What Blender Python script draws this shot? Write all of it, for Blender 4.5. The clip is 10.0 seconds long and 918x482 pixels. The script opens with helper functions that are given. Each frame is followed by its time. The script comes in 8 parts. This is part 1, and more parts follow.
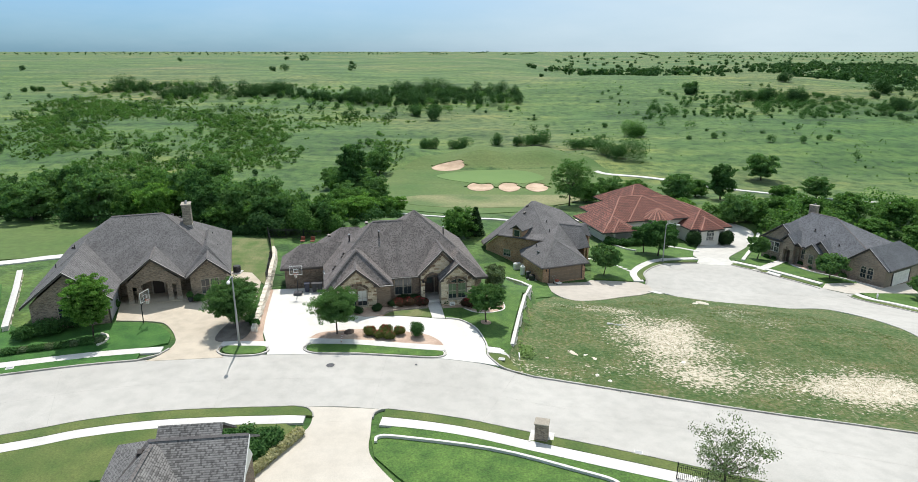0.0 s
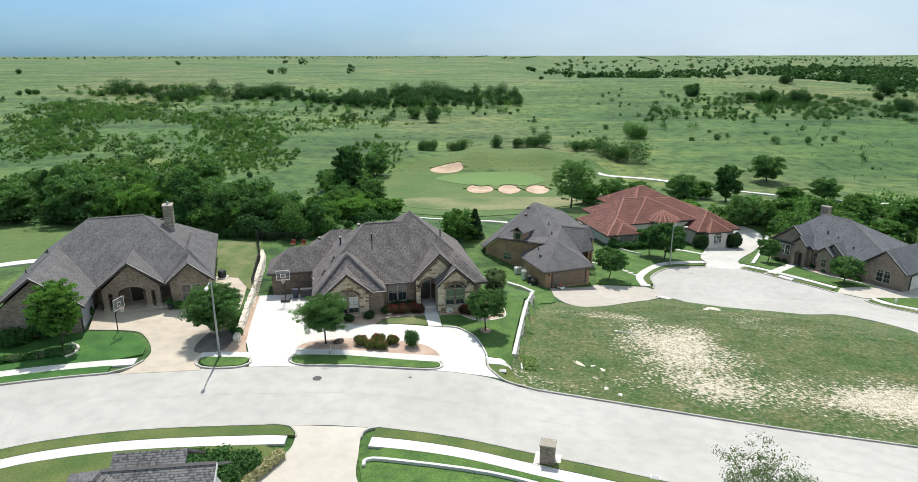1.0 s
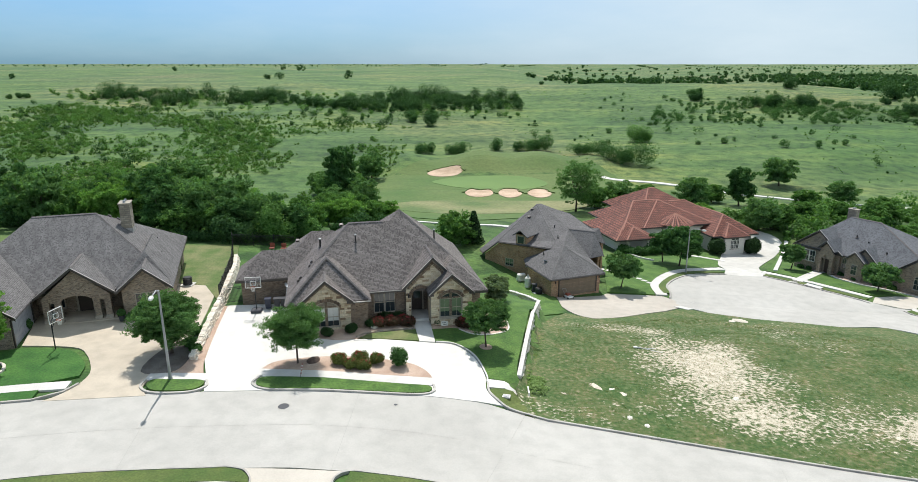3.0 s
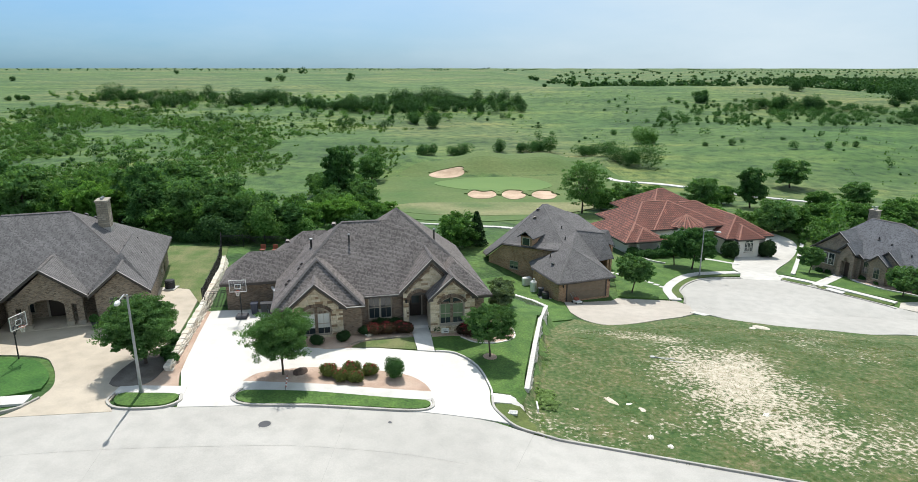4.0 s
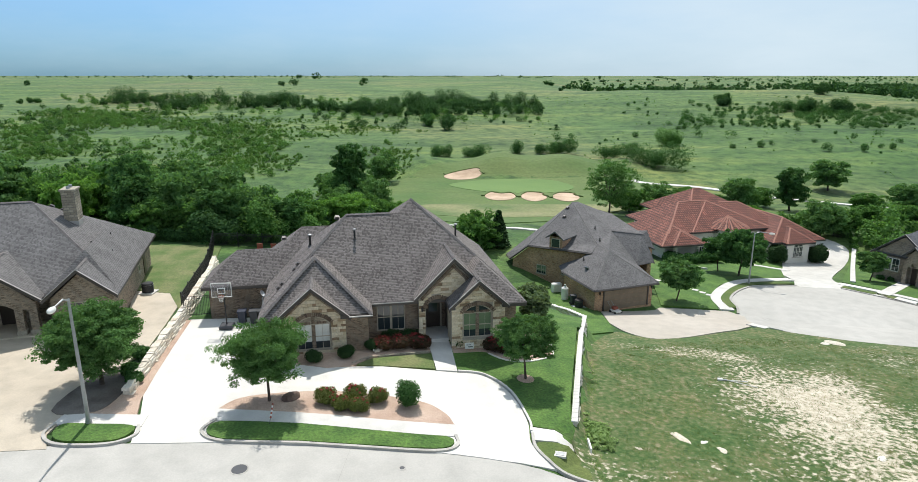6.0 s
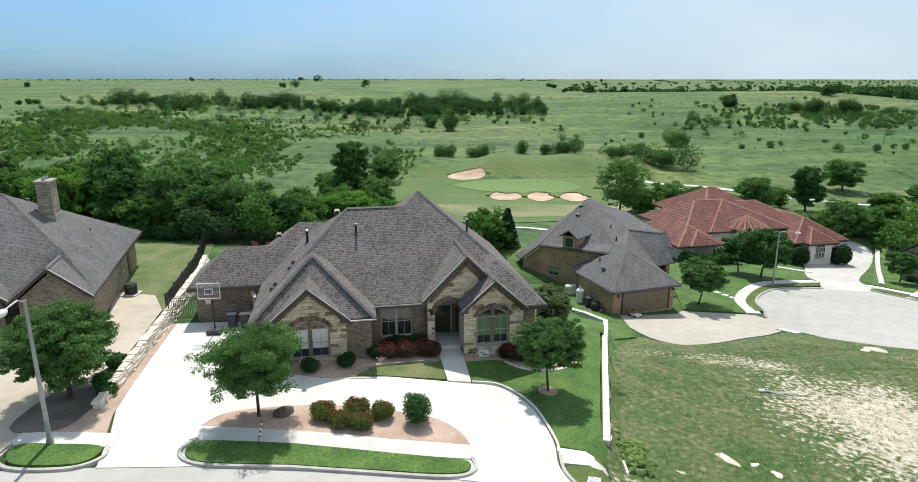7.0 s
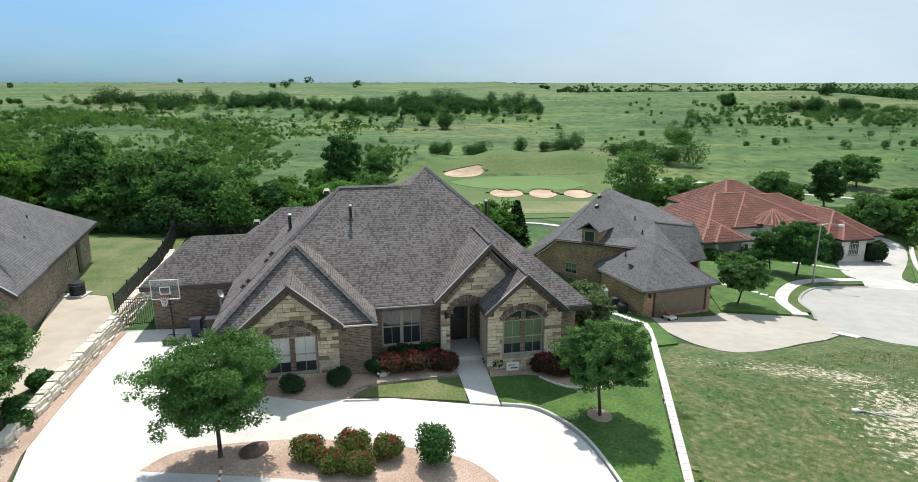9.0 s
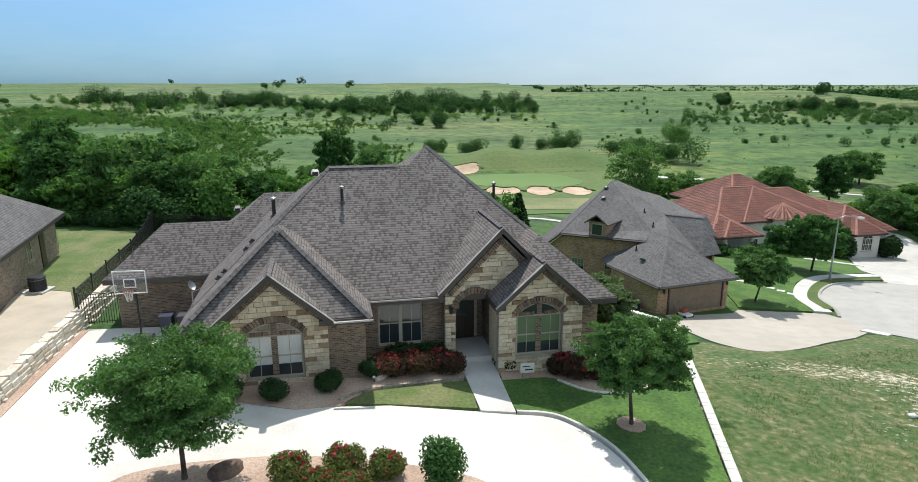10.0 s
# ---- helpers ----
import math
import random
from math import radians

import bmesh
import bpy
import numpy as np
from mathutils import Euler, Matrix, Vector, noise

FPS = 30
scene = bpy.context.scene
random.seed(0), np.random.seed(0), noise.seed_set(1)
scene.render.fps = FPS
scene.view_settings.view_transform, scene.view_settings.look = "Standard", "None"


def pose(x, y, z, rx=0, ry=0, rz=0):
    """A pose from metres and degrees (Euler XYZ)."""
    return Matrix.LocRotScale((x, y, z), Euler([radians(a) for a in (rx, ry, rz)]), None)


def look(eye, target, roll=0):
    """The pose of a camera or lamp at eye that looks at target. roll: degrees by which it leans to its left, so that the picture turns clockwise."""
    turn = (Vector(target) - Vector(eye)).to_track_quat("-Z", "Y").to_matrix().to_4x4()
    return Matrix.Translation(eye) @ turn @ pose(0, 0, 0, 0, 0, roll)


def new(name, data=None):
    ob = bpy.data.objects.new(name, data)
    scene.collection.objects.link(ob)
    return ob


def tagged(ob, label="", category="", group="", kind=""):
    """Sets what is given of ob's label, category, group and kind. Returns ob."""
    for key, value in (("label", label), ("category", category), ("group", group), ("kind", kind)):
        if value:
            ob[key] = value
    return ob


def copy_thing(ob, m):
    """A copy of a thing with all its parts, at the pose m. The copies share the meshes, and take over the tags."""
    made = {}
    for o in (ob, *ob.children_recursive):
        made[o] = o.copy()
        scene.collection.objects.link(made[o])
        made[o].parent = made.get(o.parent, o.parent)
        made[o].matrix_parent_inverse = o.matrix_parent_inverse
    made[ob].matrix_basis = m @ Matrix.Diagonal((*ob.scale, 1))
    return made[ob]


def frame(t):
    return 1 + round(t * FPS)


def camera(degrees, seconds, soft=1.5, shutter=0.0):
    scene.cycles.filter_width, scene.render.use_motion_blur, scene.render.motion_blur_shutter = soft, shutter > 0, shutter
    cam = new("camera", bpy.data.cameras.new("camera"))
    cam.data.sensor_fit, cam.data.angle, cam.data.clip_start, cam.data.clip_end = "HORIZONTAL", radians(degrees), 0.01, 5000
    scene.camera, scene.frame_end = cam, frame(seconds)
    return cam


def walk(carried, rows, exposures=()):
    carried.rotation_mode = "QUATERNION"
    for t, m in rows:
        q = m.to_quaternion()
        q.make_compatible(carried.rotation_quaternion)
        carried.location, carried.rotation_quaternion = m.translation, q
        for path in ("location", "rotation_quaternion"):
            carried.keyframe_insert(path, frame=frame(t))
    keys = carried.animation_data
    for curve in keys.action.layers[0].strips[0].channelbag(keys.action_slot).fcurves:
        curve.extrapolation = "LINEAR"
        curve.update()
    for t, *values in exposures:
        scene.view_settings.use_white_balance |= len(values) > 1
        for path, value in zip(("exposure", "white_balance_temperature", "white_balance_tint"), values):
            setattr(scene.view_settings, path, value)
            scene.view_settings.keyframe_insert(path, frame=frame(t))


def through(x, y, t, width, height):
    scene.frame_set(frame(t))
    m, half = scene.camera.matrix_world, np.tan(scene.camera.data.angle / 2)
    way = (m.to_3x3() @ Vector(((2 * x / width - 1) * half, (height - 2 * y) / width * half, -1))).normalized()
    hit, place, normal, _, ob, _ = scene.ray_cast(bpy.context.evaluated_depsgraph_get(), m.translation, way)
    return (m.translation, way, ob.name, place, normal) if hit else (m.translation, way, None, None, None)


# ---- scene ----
cam = camera(72.1, 10.0, 0.65)
PATH = [
    (0, (0.521, -0.753, 26.456), (0.506, 1.16, 25.874), -0.0),
    (0.5, (0.505, 1.279, 25.769), (0.493, 3.194, 25.193), -0.0),
    (1, (0.678, 3.255, 25.1), (0.664, 5.172, 24.53), -0.1),
    (1.5, (0.675, 5.235, 24.389), (0.665, 7.154, 23.827), -0.0),
    (2, (0.719, 7.218, 23.679), (0.711, 9.139, 23.123), -0.0),
    (2.5, (0.823, 9.144, 22.952), (0.813, 11.067, 22.401), -0.0),
    (4, (0.9, 15.26, 20.724), (0.881, 17.188, 20.191), 0.0),
    (4.5, (0.747, 17.348, 19.933), (0.71, 19.277, 19.407), -0.1),
    (5, (0.574, 19.444, 19.171), (0.526, 21.375, 18.651), -0.0),
    (5.5, (0.214, 21.543, 18.417), (0.16, 23.475, 17.901), -0.0),
    (7, (-1.041, 27.56, 16.09), (-1.104, 29.496, 15.59), 0.0),
    (7.5, (-1.446, 29.491, 15.378), (-1.508, 31.428, 14.88), -0.0),
    (8, (-1.845, 31.333, 14.589), (-1.903, 33.271, 14.097), -0.1),
    (8.5, (-2.281, 33.135, 13.901), (-2.332, 35.074, 13.411), -0.0),
    (9, (-2.728, 34.923, 13.192), (-2.765, 36.862, 12.704), -0.0),
    (9.5, (-3.073, 36.732, 12.299), (-3.104, 38.673, 11.817), -0.0),
    (10, (-3.361, 38.365, 11.55), (-3.377, 40.306, 11.068), 0.0),
]
walk(cam, [(t, look(eye, target, roll)) for t, eye, target, roll in PATH])

# ---- world, sun, exposure ----
world = bpy.data.worlds.new("sky")
scene.world = world
world.use_nodes = True
wn = world.node_tree
SUN_AZ, SUN_EL = radians(-7.0), radians(60.0)
sky = wn.nodes.new("ShaderNodeTexSky")
sky.sky_type, sky.sun_disc = "NISHITA", False
sky.sun_elevation, sky.sun_rotation = SUN_EL, SUN_AZ
sky.altitude, sky.air_density, sky.dust_density, sky.ozone_density = 200, 1.0, 0.3, 1.0
wn.nodes["Background"].inputs["Strength"].default_value = 0.15
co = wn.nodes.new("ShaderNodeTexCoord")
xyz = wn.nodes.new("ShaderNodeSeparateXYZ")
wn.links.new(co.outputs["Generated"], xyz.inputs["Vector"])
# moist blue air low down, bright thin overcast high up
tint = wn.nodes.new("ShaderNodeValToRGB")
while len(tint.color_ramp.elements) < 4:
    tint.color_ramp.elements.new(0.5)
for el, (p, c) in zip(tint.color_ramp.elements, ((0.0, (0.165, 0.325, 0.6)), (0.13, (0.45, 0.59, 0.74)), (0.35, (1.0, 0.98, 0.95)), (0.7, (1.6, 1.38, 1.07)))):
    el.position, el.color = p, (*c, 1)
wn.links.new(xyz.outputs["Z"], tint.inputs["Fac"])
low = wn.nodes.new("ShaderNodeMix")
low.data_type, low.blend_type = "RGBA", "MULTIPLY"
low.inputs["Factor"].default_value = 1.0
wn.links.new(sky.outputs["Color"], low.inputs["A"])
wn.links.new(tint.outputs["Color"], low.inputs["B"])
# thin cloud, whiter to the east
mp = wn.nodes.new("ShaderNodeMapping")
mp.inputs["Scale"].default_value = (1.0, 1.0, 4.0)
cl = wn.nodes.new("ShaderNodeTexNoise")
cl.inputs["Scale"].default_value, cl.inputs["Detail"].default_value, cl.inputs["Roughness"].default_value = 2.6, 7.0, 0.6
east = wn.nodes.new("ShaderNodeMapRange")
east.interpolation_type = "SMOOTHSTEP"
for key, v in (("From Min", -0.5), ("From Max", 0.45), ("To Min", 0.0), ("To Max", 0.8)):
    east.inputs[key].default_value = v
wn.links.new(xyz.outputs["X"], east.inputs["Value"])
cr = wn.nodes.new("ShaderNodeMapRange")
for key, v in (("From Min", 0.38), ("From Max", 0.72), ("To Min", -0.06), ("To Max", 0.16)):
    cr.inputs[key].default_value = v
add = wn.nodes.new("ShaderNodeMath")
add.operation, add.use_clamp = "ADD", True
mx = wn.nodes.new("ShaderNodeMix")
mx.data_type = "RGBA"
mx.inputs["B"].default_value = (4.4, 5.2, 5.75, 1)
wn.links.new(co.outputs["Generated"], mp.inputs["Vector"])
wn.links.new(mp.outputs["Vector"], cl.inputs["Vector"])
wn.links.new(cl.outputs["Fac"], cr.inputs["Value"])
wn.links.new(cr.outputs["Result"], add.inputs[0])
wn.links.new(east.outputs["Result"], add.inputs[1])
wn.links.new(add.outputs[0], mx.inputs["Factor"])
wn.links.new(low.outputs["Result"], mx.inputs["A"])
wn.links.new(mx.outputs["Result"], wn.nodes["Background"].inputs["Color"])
lamp = bpy.data.lights.new("sun", "SUN")
lamp.energy, lamp.angle, lamp.color = 4.2, radians(0.6), (1.0, 0.96, 0.9)
sun = new("sun", lamp)
sun.matrix_world = look((0, 0, 80), (-math.sin(SUN_AZ) * math.cos(SUN_EL), -math.cos(SUN_AZ) * math.cos(SUN_EL), 80 - math.sin(SUN_EL)))
scene.view_settings.exposure = 0.1


# ---- the lie of the land ----
def ramp(a, b, v):
    u = min(1.0, max(0.0, (v - a) / (b - a)))
    return u * u * (3 - 2 * u)


BACK = ((60, 0.3), (85, 0.0), (105, -3.0), (120, -5.8), (150, -10.0), (180, -12.0), (215, -10.0), (245, -8.0), (300, -4.5), (350, -1.0), (400, 2.0),
        (500, 7.0), (700, 11.5), (900, 12.5), (1300, 10.0), (2500, 6.0), (4700, 9.0), (9000, 9.0))
EAST = ((60, 0.3), (350, -1.0), (400, 3.2), (463, 7.6), (520, 6.2), (600, 1.5), (750, -3.0), (1500, -4.0), (4700, 8.0), (9000, 8.0))


def back_height(y, table=BACK):
    if y <= table[0][0]:
        return table[0][1]
    for (a, za), (b, zb) in zip(table, table[1:]):
        if y <= b:
            return za + (zb - za) * (y - a) / (b - a)
    return table[-1][1]


def land(x, y):
    """Height of the ground at a place in the plan."""
    lot = -1.3 - 0.05 * (x - 18) - 0.07 * (y - 50) - 0.14 * max(0.0, y - 67)
    lot = max(lot, -6.5 - 0.045 * min(60.0, max(0.0, x - 14)) - 0.06 * min(13.0, max(0.0, y - 90)) - 0.11 * min(20.0, max(0.0, y - 103)))
    lot = min(lot, 0.0)
    pad = 0.02 * max(0.0, -x - 14)
    pad = min(pad, 1.2)
    # the street and gardens fall away to the east
    fall = ramp(35, 46, y) * (1 - ramp(76, 92, y))
    pad -= 0.065 * min(16.0, max(0.0, x + 9)) * fall
    lot -= 0.75 * fall
    pad -= 2.0 * ramp(67, 78, y) * ramp(1, 9, x) * (1 - ramp(84, 96, y))
    edge = 5.45 + 0.2 * (min(max(y, 50), 74) - 55.3) - 14.0 * ramp(74, 85, y)
    wide = 5.0 - 4.2 * ramp(49, 53, y) + 5.0 * ramp(74, 84, y)
    k = ramp(edge - wide * 0.5, edge + wide * 0.5, x)
    front = pad * (1 - k) + lot * k
    k = ramp(4, 20, x)
    w = ramp(84 + 30 * k, 124 + 26 * k, y)
    back = 0.25 * (back_height(y - 14) + back_height(y + 14)) + 0.5 * back_height(y)
    if y > 350:
        k = ramp(0.02, 0.2, x / y)
        back += (back_height(y, EAST) - back) * k
        back -= (back + 6.0) * 0.8 * ramp(0.46, 0.72, x / y) * ramp(350, 520, y) * (1 - ramp(1200, 3000, y))
    z = front * (1 - w) + back * w
    if 195 < y < 235 and -40 < x < 60:
        z += 2.6 * ramp(200, 214, y) * (1 - ramp(218, 232, y)) * ramp(-36, -18, x) * (1 - ramp(38, 56, x)) * (1 + 0.6 * math.sin(x * 0.21) * math.cos(x * 0.083))
    if y > 120 or x < -60 or x > 90:
        far = max(ramp(125, 230, y), ramp(60, 140, -x), ramp(90, 160, x))
        z += far * (2.2 * noise.noise((x * 0.011, y * 0.011, 3.1)) + 0.8 * noise.noise((x * 0.035, y * 0.035, 7.7)))
    return z


# ---- end of land ----


# ---- materials ----
def base_material(name, rough=0.8, metal=0.0):
    m = bpy.data.materials.new(name)
    m.use_nodes = True
    nt = m.node_tree
    b = nt.nodes["Principled BSDF"]
    b.inputs["Roughness"].default_value, b.inputs["Metallic"].default_value = rough, metal
    return m, nt, b


def noise_node(nt, scale, detail=4.0, coord="Object", stretch=None):
    c = nt.nodes.new("ShaderNodeTexCoord")
    n = nt.nodes.new("ShaderNodeTexNoise")
    n.inputs["Scale"].default_value, n.inputs["Detail"].default_value = scale, detail
    if stretch:
        mapping = nt.nodes.new("ShaderNodeMapping")
        mapping.inputs["Scale"].default_value = stretch
        nt.links.new(c.outputs[coord], mapping.inputs["Vector"])
        nt.links.new(mapping.outputs["Vector"], n.inputs["Vector"])
    else:
        nt.links.new(c.outputs[coord], n.inputs["Vector"])
    return n


def ramp_node(nt, source, stops):
    r = nt.nodes.new("ShaderNodeValToRGB")
    e = r.color_ramp.elements
    while len(e) < len(stops):
        e.new(0.5)
    for el, (p, c) in zip(e, stops):
        el.position, el.color = p, (*c, 1)
    nt.links.new(source, r.inputs["Fac"])
    return r.outputs["Color"]


def mix_node(nt, fac, a, b, blend="MIX"):
    n = nt.nodes.new("ShaderNodeMix")
    n.data_type, n.blend_type = "RGBA", blend
    for key, v in (("Factor", fac), ("A", a), ("B", b)):
        if isinstance(v, (int, float)):
            n.inputs[key].default_value = v
        elif isinstance(v, tuple):
            n.inputs[key].default_value = (*v, 1)
        else:
            nt.links.new(v, n.inputs[key])
    return n.outputs["Result"]


def bump_node(nt, b, source, strength, distance):
    n = nt.nodes.new("ShaderNodeBump")
    n.inputs["Strength"].default_value, n.inputs["Distance"].default_value = strength, distance
    nt.links.new(source, n.inputs["Height"])
    nt.links.new(n.outputs["Normal"], b.inputs["Normal"])


def surface(name, dark, light, big=0.3, fine=6.0, rough=0.85, bump=0.4, depth=0.02, metal=0.0, third=None, spread=(0.35, 0.65), grain=0.35):
    """A plain natural surface: broad patches of two colours and a fine grain with relief."""
    m, nt, b = base_material(name, rough, metal)
    n1, n2 = noise_node(nt, big, 5.0), noise_node(nt, fine, 6.0)
    stops = [(spread[0], dark), (spread[1], light)]
    if third:
        stops.append((min(0.98, spread[1] + 0.2), third))
    col = ramp_node(nt, n1.outputs["Fac"], stops)
    g = ramp_node(nt, n2.outputs["Fac"], [(0.25, (1 - grain,) * 3), (0.75, (1 + grain * 0.4,) * 3)])
    nt.links.new(mix_node(nt, 1.0, col, g, "MULTIPLY"), b.inputs["Base Color"])
    if bump:
        bump_node(nt, b, n2.outputs["Fac"], bump, depth)
    return m


def coursed(name, c1, c2, joint, width, height, gap, rough=0.85, offset=0.5, depth=0.01, wear=0.3, bias=0.0):
    """Courses of bricks or shingles, in metres, on the surface's own lie."""
    m, nt, b = base_material(name, rough)
    c = nt.nodes.new("ShaderNodeTexCoord")
    t = nt.nodes.new("ShaderNodeTexBrick")
    t.offset = offset
    for k, v in (("Scale", 1.0), ("Brick Width", width), ("Row Height", height), ("Mortar Size", gap), ("Mortar Smooth", 0.2), ("Bias", bias)):
        t.inputs[k].default_value = v
    t.inputs["Color1"].default_value, t.inputs["Color2"].default_value, t.inputs["Mortar"].default_value = (*c1, 1), (*c2, 1), (*joint, 1)
    nt.links.new(c.outputs["UV"], t.inputs["Vector"])
    n1, n2 = noise_node(nt, 0.7, 5.0), noise_node(nt, 14.0, 5.0)
    g = ramp_node(nt, n1.outputs["Fac"], [(0.3, (1 - wear,) * 3), (0.7, (1 + wear * 0.3,) * 3)])
    h = ramp_node(nt, n2.outputs["Fac"], [(0.3, (0.8,) * 3), (0.7, (1.12,) * 3)])
    nt.links.new(mix_node(nt, 1.0, mix_node(nt, 1.0, t.outputs["Color"], g, "MULTIPLY"), h, "MULTIPLY"), b.inputs["Base Color"])
    inv = nt.nodes.new("ShaderNodeMath")
    inv.operation = "SUBTRACT"
    inv.inputs[0].default_value = 1.0
    nt.links.new(t.outputs["Fac"], inv.inputs[1])
    bump_node(nt, b, inv.outputs[0], 0.6, depth)
    return m


def shingled(name, dark, mid, light, tab=0.11, row=0.13, shade=0.55):
    """Laminated shingles: rows with a shadow line painted into the colour along each lower edge, every tab with its own
    shade.
    """
    m, nt, b = base_material(name, 0.92)
    b.inputs["Specular IOR Level"].default_value = 0.25

    def math_node(kind, a, c=None):
        n = nt.nodes.new("ShaderNodeMath")
        n.operation = kind
        for k, v in enumerate((a, c)):
            if isinstance(v, (int, float)):
                n.inputs[k].default_value = v
            elif v is not None:
                nt.links.new(v, n.inputs[k])
        return n.outputs[0]

    c, sep = nt.nodes.new("ShaderNodeTexCoord"), nt.nodes.new("ShaderNodeSeparateXYZ")
    nt.links.new(c.outputs["UV"], sep.inputs[0])
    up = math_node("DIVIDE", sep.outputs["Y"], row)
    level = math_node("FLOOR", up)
    slip = nt.nodes.new("ShaderNodeTexWhiteNoise")
    slip.noise_dimensions = "1D"
    nt.links.new(level, slip.inputs["W"])
    along = math_node("FLOOR", math_node("ADD", math_node("DIVIDE", sep.outputs["X"], tab), math_node("MULTIPLY", slip.outputs["Value"], 9.0)))
    cell, pick = nt.nodes.new("ShaderNodeCombineXYZ"), nt.nodes.new("ShaderNodeTexWhiteNoise")
    pick.noise_dimensions = "2D"
    nt.links.new(along, cell.inputs["X"])
    nt.links.new(level, cell.inputs["Y"])
    nt.links.new(cell.outputs[0], pick.inputs["Vector"])
    tabs = ramp_node(nt, pick.outputs["Value"], [(0.0, dark), (0.22, dark), (0.34, mid), (1.0, light)])
    # painted shadow: the foot of each row is darkened by the factor shade
    butt_shadow = ramp_node(nt, math_node("FRACT", up), [(0.0, (shade,) * 3), (0.2, (shade,) * 3), (0.34, (1.0,) * 3)])
    n1, n2 = noise_node(nt, 0.6, 6.0), noise_node(nt, 30.0, 4.0)
    wear = ramp_node(nt, n1.outputs["Fac"], [(0.3, (0.84,) * 3), (0.7, (1.1,) * 3)])
    grit = ramp_node(nt, n2.outputs["Fac"], [(0.3, (0.86,) * 3), (0.7, (1.1,) * 3)])
    col = mix_node(nt, 1.0, mix_node(nt, 1.0, tabs, butt_shadow, "MULTIPLY"), mix_node(nt, 1.0, wear, grit, "MULTIPLY"), "MULTIPLY")
    nt.links.new(col, b.inputs["Base Color"])
    bump_node(nt, b, math_node("FRACT", up), 0.5, -0.015)
    return m


def varied(name, stops, rough=0.85, fine=9.0, bump=0.4, depth=0.01, grain=0.3):
    """Alike pieces, each with its own shade out of a range."""
    m, nt, b = base_material(name, rough)
    info = nt.nodes.new("ShaderNodeObjectInfo")
    n2 = noise_node(nt, fine, 6.0)
    col = ramp_node(nt, info.outputs["Random"], stops)
    g = ramp_node(nt, n2.outputs["Fac"], [(0.25, (1 - grain,) * 3), (0.75, (1 + grain * 0.4,) * 3)])
    nt.links.new(mix_node(nt, 1.0, col, g, "MULTIPLY"), b.inputs["Base Color"])
    bump_node(nt, b, n2.outputs["Fac"], bump, depth)
    return m


def leafage(name, dark, light, rough=0.85, through=0.38):
    """Leaves: every leaf its own shade, with some light passing through."""
    m, nt, b = base_material(name, rough)
    b.inputs["Specular IOR Level"].default_value = 0.08
    g = nt.nodes.new("ShaderNodeNewGeometry")
    n = noise_node(nt, 0.35, 3.0)
    a = ramp_node(nt, g.outputs["Random Per Island"], [(0.0, dark), (1.0, light)])
    s = ramp_node(nt, n.outputs["Fac"], [(0.3, (0.72,) * 3), (0.7, (1.18,) * 3)])
    col = mix_node(nt, 1.0, a, s, "MULTIPLY")
    nt.links.new(col, b.inputs["Base Color"])
    t = nt.nodes.new("ShaderNodeBsdfTranslucent")
    nt.links.new(mix_node(nt, 1.0, col, (1.25, 1.3, 0.7), "MULTIPLY"), t.inputs["Color"])
    mx = nt.nodes.new("ShaderNodeMixShader")
    mx.inputs["Fac"].default_value = through
    out = nt.nodes["Material Output"]
    nt.links.new(b.outputs["BSDF"], mx.inputs[1])
    nt.links.new(t.outputs["BSDF"], mx.inputs[2])
    nt.links.new(mx.outputs["Shader"], out.inputs["Surface"])
    return m


def plain(name, colour, rough=0.6, metal=0.0):
    return surface(name, tuple(c * 0.88 for c in colour), tuple(min(1, c * 1.08) for c in colour), 1.5, 20.0, rough, 0.1, 0.003, metal, grain=0.12)


